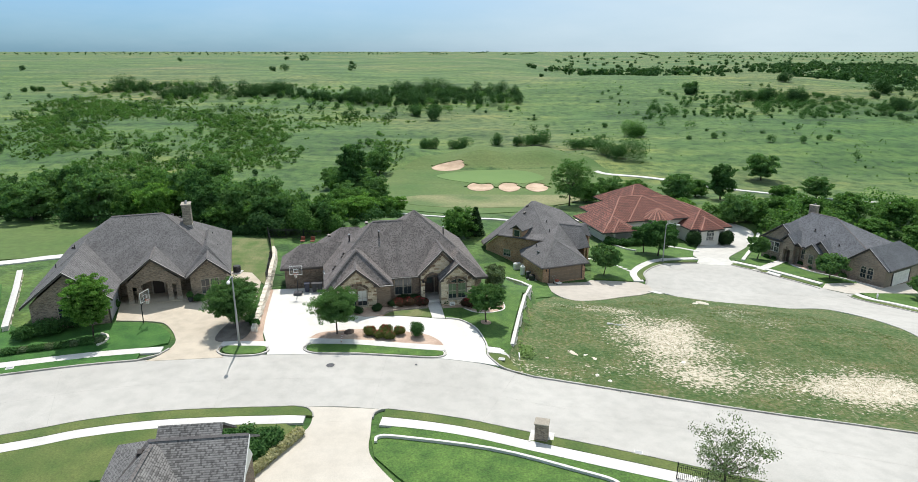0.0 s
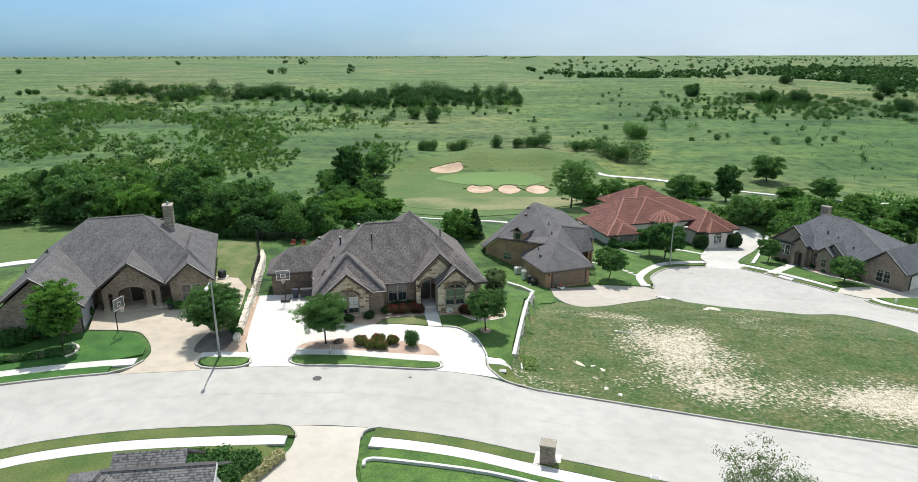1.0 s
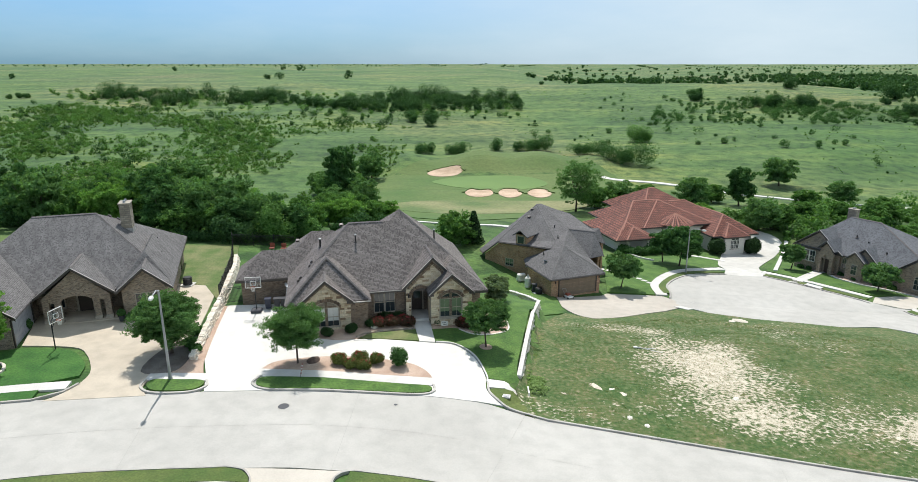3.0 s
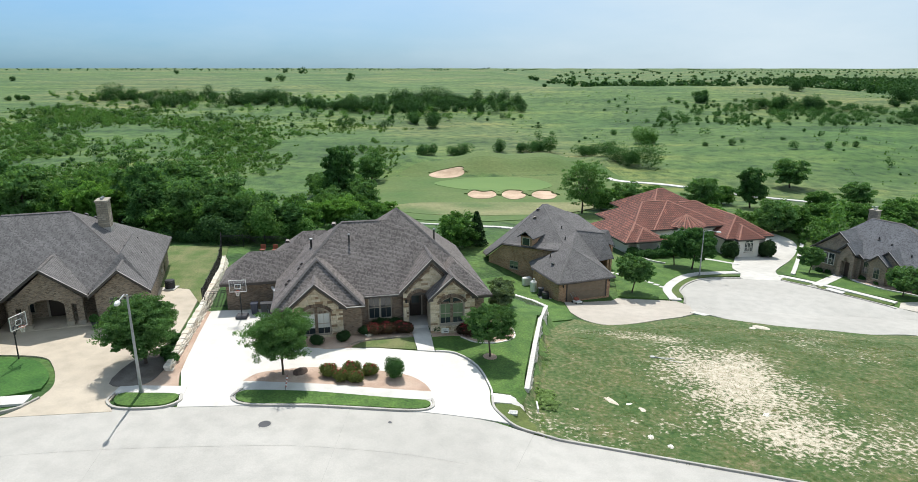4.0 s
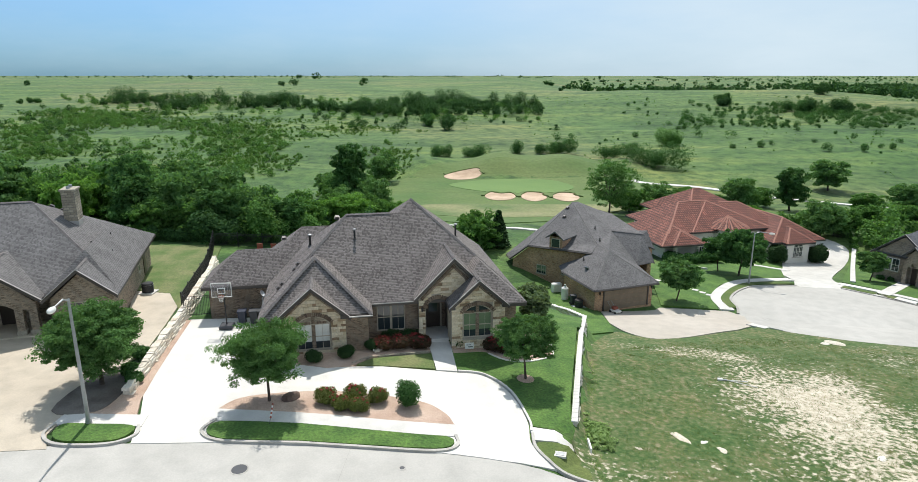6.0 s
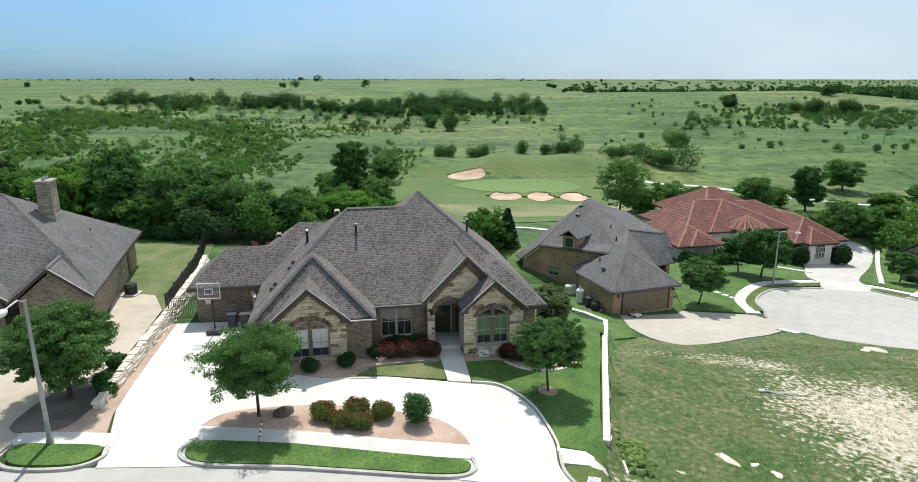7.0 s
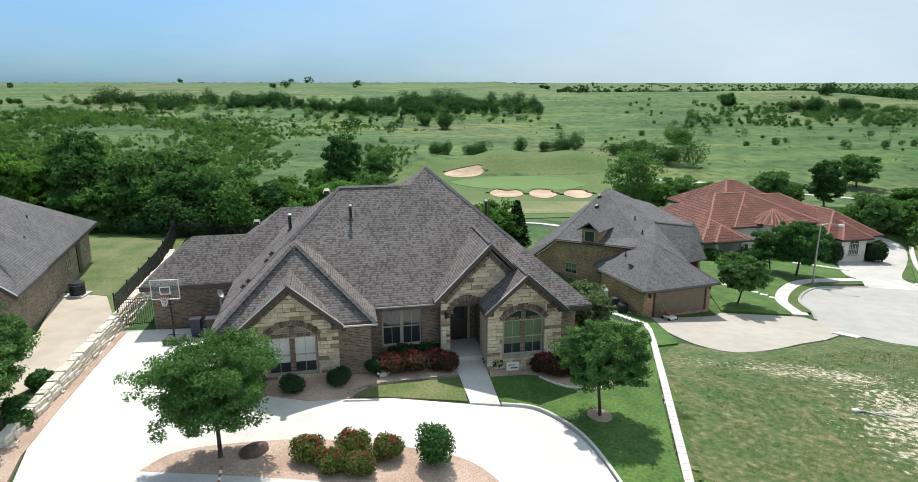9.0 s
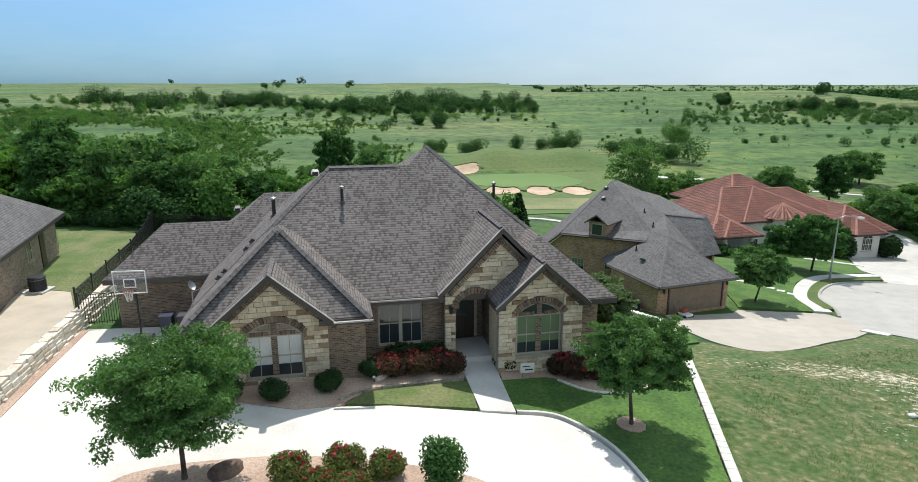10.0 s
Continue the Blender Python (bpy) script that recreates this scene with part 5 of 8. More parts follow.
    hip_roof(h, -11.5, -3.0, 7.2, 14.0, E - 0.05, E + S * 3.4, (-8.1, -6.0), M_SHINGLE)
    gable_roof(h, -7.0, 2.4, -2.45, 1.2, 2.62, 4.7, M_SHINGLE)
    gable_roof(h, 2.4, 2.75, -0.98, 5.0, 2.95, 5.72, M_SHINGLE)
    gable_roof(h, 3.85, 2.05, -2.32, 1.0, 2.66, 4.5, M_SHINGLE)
    p = E + S * 6.75
    ridge_cap(h, ((7.1, -0.5, E), (0.35, 6.25, p)), ((-10.3, -0.5, E), (-4.55, 5.25, E + S * 5.75)), ((-4.55, 5.25, E + S * 5.75), (-1.3, 5.25, E + S * 5.75)),
              ((-3.24, -2.6, E), (-6.78, 0.93, E + S * 3.53)), ((-10.3, -2.6, E), (-6.78, 0.93, E + S * 3.53)), ((-7.0, -2.78, 4.74), (-7.0, -0.3, 4.74)), ((2.4, -0.98, 5.74), (2.4, 3.0, 5.74)), ((3.85, -2.32, 4.52), (3.85, -0.1, 4.52)))
    # drip edges that catch the light, gutters
    part("drip_edge", boxes((-3.3, -0.2, -0.6, -0.52, E - 0.09, E - 0.03)), M_GUTTER, h)
    part("drip_edge", boxes((-4.7, -3.2, -2.72, -2.62, E - 0.08, E - 0.02)), M_GUTTER, h)
    part("downpipe", rods(((-3.42, -0.25, -0.1), (-3.42, -0.25, 2.5), 0.045), n=6), M_FASCIA, h)
    # roof furniture
    vent_pipe(h, -4.02, 3.6, E + S * 4.1, 0.62, 0.07)
    vent_pipe(h, -7.25, 5.6, 5.35, 0.75, 0.09)
    vent_pipe(h, 3.5, 4.6, E + S * 3.55, 0.9, 0.07)
    for u, v, z in ((-8.0, 3.0, 4.7), (-8.2, 2.4, 4.5), (-9.0, 1.3, 3.85), (-9.2, 0.9, 3.7)):
        box_vent(h, u, v, z, 90)
    box_vent(h, -5.2, 6.0, 7.3)
    box_vent(h, -9.5, 10.0, 4.9)
    dish = new("satellite_dish")
    dish.parent, dish.matrix_basis = h, pose(-10.3, 0.6, 2.9, 0, 0, 70)
    bm = bmesh.new()
    bmesh.ops.create_uvsphere(bm, u_segments=14, v_segments=8, radius=0.3)
    bmesh.ops.bisect_plane(bm, geom=bm.verts[:] + bm.edges[:] + bm.faces[:], plane_co=(0, 0, -0.2), plane_no=(0, 0, 1), clear_outer=True)
    part("dish", bm, M_STEEL, dish, m=pose(0, -0.2, 0.75, 60))
    part("mast", rods(((0, 0, -0.3), (0, 0, 0.35), 0.03), ((0, 0, 0.35), (0, -0.55, 0.6), 0.02), n=6), M_STEEL, dish)
    return h


main_house()


# ---- the west house ----
def west_house():
    h = thing("house", pose(-36.4, 61.8, 0.45, 0, 0, 19), "brown brick house with a dark shingle roof and tall chimney", "house")
    E = 2.7
    part("wall", boxes((-6.6, 11.0, 1.6, 15.0, -1.0, E - 0.1)), M_BRICK_L, h, "grey brown brick wall")
    part("wall", boxes((-6.6, 0.0, -5.4, 1.6, -1.0, E - 0.1)), M_BRICK_L, h, "grey brown brick wall")
    part("wall", boxes((7.4, 11.0, -1.6, 1.6, -1.0, E - 0.1)), M_BRICK_L, h, "grey brown brick wall")
    part("gable_wall", poly_solid([(-6.6, E - 0.1), (0.0, E - 0.1), (-3.3, 5.3)], -5.4, -5.1), M_BRICK_L, h)
    part("gable_wall", poly_solid([(7.4, E - 0.1), (11.0, E - 0.1), (9.3, 4.25)], -1.6, -1.3), M_BRICK_L, h)
    part("gable_wall", arch_front(1.1, 6.3, 4.6, 1.8, 2.3), M_BRICK_L, h, "brick porch gable over an arch", m=pose(0, -0.95, 0))
    for u in (1.35, 2.25, 5.25, 6.1):
        post = new("porch_column")
        post.parent, post.matrix_basis = h, pose(u, -0.75, 0)
        part("shaft", boxes((-0.24, 0.24, -0.24, 0.24, -0.4, 2.35)), M_BRICK_L, post)
        part("base", boxes((-0.3, 0.3, -0.3, 0.3, -0.4, 0.35), bevel=0.02), M_MORTAR, post)
    part("porch_floor", boxes((0.05, 7.4, -1.3, 1.6, -0.6, 0.02)), M_TAN, h)
    d = new("front_door")
    d.parent, d.matrix_basis = h, pose(3.8, 1.55, 0.02)
    part("door_leaf", boxes((-0.55, 0.55, 0, 0.05, 0, 2.1)), M_DOOR, d)
    part("door_frame", boxes((-0.7, -0.555, -0.04, 0.06, 0, 2.25), (0.555, 0.7, -0.04, 0.06, 0, 2.25), (-0.555, 0.555, -0.04, 0.06, 2.105, 2.25)), M_TRIM, d)
    window(h, pose(1.6, 1.55, 0.5), 1.2, 1.7, 0, 1, None)
    window(h, pose(9.35, -1.64, 0.5), 1.9, 1.75, 0, 2, None, M_TRIM, "twin window with dark glass")
    window(h, pose(-3.4, -5.44, 0.6), 1.8, 1.5, 0, 2, None, M_TRIM, "twin window with dark glass")
    window(h, pose(11.04, 9.0, 1.0, 0, 0, 90), 0.9, 1.2, 0, 1, None)
    part("side_door", boxes((11.0, 11.06, 11.2, 12.1, 0.0, 2.1)), M_DOOR, h)
    g = garage_door(h, pose(0.05, -2.7, -0.1, 0, 0, 90), 4.9, 2.2, M_GARAGE_W)
    hip_roof(h, -7.3, 11.5, -0.5, 15.6, E, 7.7, (-0.9, 4.5), M_SHINGLE_B, "dark grey architectural shingles")
    hip_roof(h, -7.31, 0.5, -2.0, 15.5, E + 0.006, E + 0.8 * 3.9, (2.0, 9.0), M_SHINGLE_B, along="v")
    hip_roof(h, 6.9, 11.51, -1.2, 15.0, E + 0.01, 5.2, (1.2, 8.0), M_SHINGLE_B, along="v")
    gable_roof(h, -3.3, 3.95, -5.95, 4.0, E - 0.05, 5.8, M_SHINGLE_B)
    gable_roof(h, 3.75, 3.1, -1.5, 5.0, E - 0.1, 5.05, M_SHINGLE_B)
    gable_roof(h, 9.3, 2.3, -2.1, 3.0, E - 0.02, 4.65, M_SHINGLE_B)
    ridge_cap(h, ((-0.9, 7.55, 7.72), (4.5, 7.55, 7.72)), ((11.5, -0.5, E), (4.5, 7.55, 7.7)), ((0.5, -2.0, E), (-3.4, 2.0, 5.8)), ((3.75, -1.5, 5.07), (3.75, 2.6, 5.07)), ((9.3, -2.1, 4.67), (9.3, 1.0, 4.67)))
    chimney(h, 7.0, 8.2, 5.9, 8.4, 0.95, 1.5, M_ROCKWALL)
    for u, v, z in ((9.0, 4.0, 4.8), (10.2, 4.6, 3.9), (9.6, 7.5, 4.6), (-4.5, 5.0, 5.1), (-5.8, 2.0, 4.0)):
        vent_pipe(h, u, v, z, 0.3, 0.05)
    for u, v, z in ((9.3, 6.3, 4.75), (5.2, 9.6, 6.9), (6.0, 9.3, 6.6), (-5.0, 6.5, 4.7)):
        box_vent(h, u, v, z, 90)
    return h


def arch_front(x0, x1, top, spring, edge):
    """A gable panel with a flat arch cut out of its foot, facing -y."""
    c = (x0 + x1) / 2
    pts = [(x0, edge), (c, top), (x1, edge), (x1, spring), (x1 - 0.5, spring)]
    w = x1 - x0 - 2.4
    pts += [(c + x, z) for x, z in arch_points(w, spring, 0.55, 10)] + [(x0 + 0.5, spring), (x0, spring)]
    return poly_solid(pts, 0, 0.3)


west_house()


# ---- the brick house on the court ----
def brick_house():
    h = thing("house", pose(12.1, 86.3, -6.45, 0, 0, 22), "tan red brick house with slate grey roof and garage wing", "house")
    # the main block stands askew behind the garage: f() carries its plan into the garage's
    askew = pose(2.75, 5.81, 0, 0, 0, -59)
    f = lambda u, v, z: tuple(askew @ Vector((u, v, z)))
    part("wall", boxes((0.0, 7.2, 0.0, 6.4, -1.5, 2.5)), M_BRICK_R, h, "tan red brick garage wall")
    part("wall", boxes((-10.3, 1.2, 0.66, 13.0, -1.5, 1.9)), M_BRICK_R, h, "tan red brick wall", askew)
    part("wall", boxes((3.0, 9.9, 6.4, 11.5, -1.5, 2.6)), M_BRICK_R, h, "tan red brick wall")
    part("gable_wall", poly_solid([(-10.6, -1.5), (0.6, -1.5), (0.6, 4.35), (-8.1, 3.95), (-10.6, 1.85)], 0.36, 0.65), M_BRICK_R, h, "tan red brick wall", askew)
    part("gable_wall", poly_solid([(5.4, -1.5), (10.2, -1.5), (10.2, 2.9), (7.8, 5.2), (5.4, 2.7)], -10.7, -10.4), M_BRICK_R, h, "tan red brick gable end", Matrix.Rotation(radians(90), 4, "Z"))
    part("gable_wall", poly_solid([(8.0, -1.5), (11.2, -1.5), (11.2, 3.4), (9.6, 5.0), (8.0, 3.4)], -13.0, -12.7), M_BRICK_R, h, "tan red brick gable end", Matrix.Rotation(radians(90), 4, "Z"))
    garage_door(h, pose(3.85, -0.02, -0.1), 5.4, 2.15, M_GARAGE)
    for u in (0.55, 7.0):
        lan = new("wall_lantern")
        lan.parent, lan.matrix_basis = h, pose(u, -0.02, 1.75)
        part("lantern_body", rods(((0, -0.1, 0), (0, -0.1, 0.28), 0.07, 0.1), n=6), M_BLACK, lan)
        part("lantern_bracket", boxes((-0.02, 0.02, -0.1, 0.04, 0.3, 0.34)), M_BLACK, lan)

    def planes(corners, faces, label=""):
        bm = bmesh.new()
        q = {k: bm.verts.new(v) for k, v in corners.items()}
        for face in faces:
            bm.faces.new([q[k] for k in face])
        bmesh.ops.triangulate(bm, faces=[g for g in bm.faces if len(g.verts) > 3])
        bmesh.ops.recalc_face_normals(bm, faces=bm.faces)
        if sum(g.normal.z for g in bm.faces) < 0:
            bmesh.ops.reverse_faces(bm, faces=bm.faces)
        bmesh.ops.solidify(bm, geom=bm.faces[:], thickness=0.14)
        return part("roof", bm, M_SHINGLE_B, h, label)

    top, top_r = f(-6.85, 8.2, 8.25), f(-6.4, 8.9, 8.25)
    foot, wing, saddle = f(-0.15, 2.2, 5.05), (7.9, 9.4, 5.9), (10.1, 15.65, 7.0)
    apex, wing_end, knoll = (3.9, 3.8, 5.25), (11.2, 7.6, 5.6), (11.1, 14.0, 6.7)
    # garage wing
    planes(dict(A=(-0.55, -0.75, 2.6), B=(7.3, -0.95, 2.6), C=apex, D=foot, E=(-0.35, 6.5, 2.55), G=(2.75, 6.2, 4.35), V=(8.8, 4.9, 2.7)), ("ABC", "EACDG", "BVC"), "slate grey architectural shingles")
    # great hip: front, west slope, east slope, then the back
    planes(dict(A=f(-12.4, 1.5, 1.9), L=f(-10.8, 0, 2.0), B=f(-8.2, 0, 4.12), D=f(0.3, 0, 4.6), K=foot, P=top), ("BDKP", "ALBP"), "slate grey architectural shingles")
    planes(dict(P=top, Q=top_r, K=foot, C=apex, W=wing, S=saddle), ("PQWK", "KWC", "QSW"))
    planes(dict(P=top, Q=top_r, S=saddle, N=knoll, A=f(-12.4, 1.5, 1.9), R=f(-12.8, 13.5, 2.2), T=f(-1.0, 16.5, 2.6), U=(16.0, 12.5, 3.2)), ("ARP", "RTQP", "TSQ", "TNS", "TUN"))
    # cross wing with its gable end, and the second gable behind it
    planes(dict(C=apex, W=wing, E=wing_end, V=(8.8, 4.9, 2.7), Y=(11.2, 5.1, 2.75), S=saddle, N=knoll, X=(11.2, 10.4, 2.9)), ("CVYEW", "WENS", "EXN"))
    planes(dict(A=(11.0, 10.6, 5.4), B=(13.2, 9.6, 5.4), C=(13.2, 7.9, 3.5), D=(11.0, 8.6, 4.4), E=(13.2, 11.4, 3.5), F=(11.0, 12.6, 4.6)), ("ABCD", "ABEF"))
    # the small shaded roof in the angle
    planes(dict(A=(-0.2, 6.75, 2.4), B=(2.6, 6.35, 4.0), C=f(-0.2, 0.34, 4.1), D=f(-3.6, 0.34, 2.5), E=f(-3.7, -0.25, 2.35)), ("ABCDE",))
    for run in ((f(-10.8, -0.02, 1.87), f(-8.2, -0.02, 3.98), 0.1), (f(-8.2, -0.02, 3.98), f(0.3, -0.02, 4.46), 0.1), ((-0.55, -0.77, 2.48), (7.3, -0.97, 2.48), 0.09), ((-0.57, -0.75, 2.48), (-0.37, 6.5, 2.43), 0.09), ((11.22, 7.6, 5.46), (11.22, 5.1, 2.61), 0.09), ((11.22, 7.6, 5.46), (11.22, 10.4, 2.76), 0.09), ((13.22, 9.6, 5.28), (13.22, 7.9, 3.38), 0.09), (f(-10.8, -0.02, 1.87), f(-12.4, 1.5, 1.77), 0.09)):
        part("fascia", rods(run, n=4), M_FASCIA, h)
    ridge_cap(h, ((-0.55, -0.75, 2.62), apex), ((7.3, -0.95, 2.62), apex), (apex, foot), (foot, top), (top, top_r), (wing, wing_end), (f(-8.2, 0, 4.12), top), (saddle, knoll), material=M_RIDGE_B)
    dorm = new("dormer")
    dorm.parent, dorm.matrix_basis = h, askew @ pose(-4.45, 0.12, 4.55)
    part("dormer_wall", boxes((-0.85, 0.85, 0.0, 2.2, -0.5, 1.1)), M_BRICK_R, dorm)
    part("dormer_roof", poly_solid([(-1.2, 1.0), (0, 1.85), (1.2, 1.0), (1.2, 0.88), (0, 1.7), (-1.2, 0.88)], -0.35, 4.0), M_SHINGLE_B, dorm)
    part("dormer_window", boxes((-0.48, 0.48, -0.05, 0.02, -0.1, 0.85)), M_GLASS, dorm)
    part("dormer_frame", boxes((-0.56, -0.485, -0.08, 0.02, -0.15, 0.95), (0.485, 0.56, -0.08, 0.02, -0.15, 0.95), (-0.485, 0.485, -0.08, 0.02, 0.855, 0.95)), M_TRIM, dorm)
    window(h, askew @ pose(-6.4, 0.3, 0.75), 1.35, 1.1, 0, 2, M_SHUTTER)
    window(h, askew @ pose(-3.35, 0.3, 1.2), 0.6, 1.0, 0, 1, None)
    window(h, pose(10.74, 7.8, 1.0, 0, 0, 90), 1.6, 1.6, 0, 2, None)
    window(h, pose(13.04, 9.6, 1.0, 0, 0, 90), 1.2, 1.6, 0, 1, None)
    for u, v, z in ((-6.9, 7.0, 7.75), (-6.4, 5.4, 6.95)):
        box_vent(h, *f(u, v, z), -59)
    for u, v, z in ((6.0, 10.0, 6.2), (5.2, 7.6, 5.4), (1.8, 5.4, 4.0)):
        vent_pipe(h, u, v, z, 0.3, 0.06)
    dish = new("satellite_dish")
    dish.parent, dish.matrix_basis = h, pose(0.9, 3.4, 3.2, 0, 0, 120)
    part("dish", rods(((0, -0.12, 0.4), (0, -0.16, 0.44), 0.26, 0.28), n=14), M_STEEL, dish)
    part("mast", rods(((0, 0, -0.15), (0, 0, 0.3), 0.025), ((0, 0, 0.3), (0, -0.14, 0.4), 0.02), n=6), M_STEEL, dish)
    return h


brick_house()


# ---- the clay-tiled house ----
def clay_house():
    h = thing("house", pose(27.0, 115.5, -9.9, 0, 0, 15), "cream stucco house under a spreading red clay tile roof", "house")
    E = 2.95
    part("wall", boxes((2.6, 20.5, 1.5, 12.6, -1.5, 4.15)), M_STUCCO, h, "cream stucco wall")
    part("wall", boxes((1.0, 8.0, 0.1, 8.0, -1.5, 2.45)), M_STUCCO, h, "cream stucco wall")
    part("wall", boxes((18.0, 25.6, -2.4, 10.0, -1.5, E - 0.1)), M_STUCCO, h, "cream stucco garage wing wall")
    part("wall", boxes((19.4, 23.4, -3.5, -2.4, -1.5, E - 0.15)), M_STUCCO, h, "cream stucco bay wall")
    hip_roof(h, 9.5, 24.0, 0.91, 13.9, 4.2, 7.32, (14.6, 18.1), M_CLAY, "red clay barrel tiles")
    hip_roof(h, 1.88, 20.0, 0.8, 14.4, 4.3, 7.68, (7.4, 12.35), M_CLAY, "red clay barrel tiles")
    hip_roof(h, 9.8, 24.5, 8.0, 24.0, 4.0, 8.1, (15.4, 16.8), M_CLAY)
    hip_roof(h, -0.6, 7.2, -1.6, 12.0, 3.1, 5.2, (2.6, 8.0), M_CLAY, along="v")
    hip_roof(h, 1.2, 6.2, -2.0, 6.0, 3.2, 4.75, (0.6, 5.0), M_CLAY, along="v")
    hip_roof(h, 17.2, 26.5, -3.1, 16.0, E + 0.02, 5.8, (1.0, 12.0), M_CLAY, along="v")
    hip_roof(h, 18.9, 23.9, -4.1, 6.0, E - 0.02, 4.7, (-1.4, 5.0), M_CLAY, along="v")
    bm = bmesh.new()
    bmesh.ops.create_cone(bm, cap_ends=True, segments=16, radius1=3.4, radius2=0.02, depth=1.75, matrix=Matrix.Translation((0, 0, 0.87)))
    part("turret_roof", bm, M_CLAY, h, "conical clay tile turret roof", pose(12.75, 2.1, 4.55))
    part("turret_wall", rods(((12.75, 2.2, -1.5), (12.75, 2.2, 4.5), 2.8), n=16), M_STUCCO, h, "round stucco entry turret")
    part("entry_arch", poly_solid([(-0.8, 0), (0.8, 0)] + arch_points(1.6, 2.0, 0.8)[::1], -0.04, 0.05), M_DOOR, h, "dark arched entry", m=pose(12.35, -0.62, 0.6, 0, 0, -8) @ Matrix.Diagonal((1.0, 1.0, 1.15, 1)))
    for a in range(11):
        t = math.pi * (0.95 + 1.1 * a / 10)
        ridge_cap(h, ((12.75 + 3.3 * math.cos(t), 2.1 + 3.3 * math.sin(t), 4.62), (12.75, 2.1, 6.3)), material=M_CLAY_RIDGE)
    ridge_cap(h, ((7.4, 7.6, 7.7), (12.35, 7.6, 7.7)), ((1.88, 0.8, 4.3), (7.4, 7.6, 7.68)), ((5.9, 0.8, 4.3), (12.35, 7.6, 7.68)), ((20.0, 0.8, 4.3), (12.35, 7.6, 7.68)), ((14.6, 7.4, 7.34), (18.1, 7.4, 7.34)), ((24.0, 0.91, 4.2), (18.1, 7.4, 7.32)), ((15.4, 16.0, 8.12), (16.8, 16.0, 8.12)), ((9.8, 8.0, 4.0), (15.4, 16.0, 8.1)),
              ((26.5, -3.1, E), (21.85, 1.0, 5.8)), ((17.2, -3.1, E), (21.85, 1.0, 5.8)), ((21.85, 1.0, 5.82), (21.85, 7.0, 5.82)), ((18.9, -4.1, E), (21.4, -1.4, 4.7)), ((23.9, -4.1, E), (21.4, -1.4, 4.7)), ((21.4, -1.4, 4.72), (21.4, 0.5, 4.72)),
              ((-0.6, -1.6, 3.1), (3.3, 2.6, 5.2)), ((7.2, -1.6, 3.1), (3.3, 2.6, 5.2)), ((1.2, -2.0, 3.2), (3.7, 0.6, 4.75)), ((6.2, -2.0, 3.2), (3.7, 0.6, 4.75)), material=M_CLAY_RIDGE)
    for u in (2.9, 6.6):
        part("porch_column", rods(((u - 1.0, -1.3, -1.2), (u - 1.0, -1.3, 3.0), 0.28), n=14), M_STUCCO, h, "round stucco porch column")
    window(h, pose(21.4, -3.54, 0.6), 1.7, 1.6, 0.6, 3, None, M_WHITE, "arched white window")
    window(h, pose(7.2, 0.06, 0.5), 1.2, 1.7, 0, 2, None, M_WHITE)
    window(h, pose(8.4, 1.46, 0.8), 1.3, 1.9, 0, 2, None, M_WHITE)
    return h


clay_house()


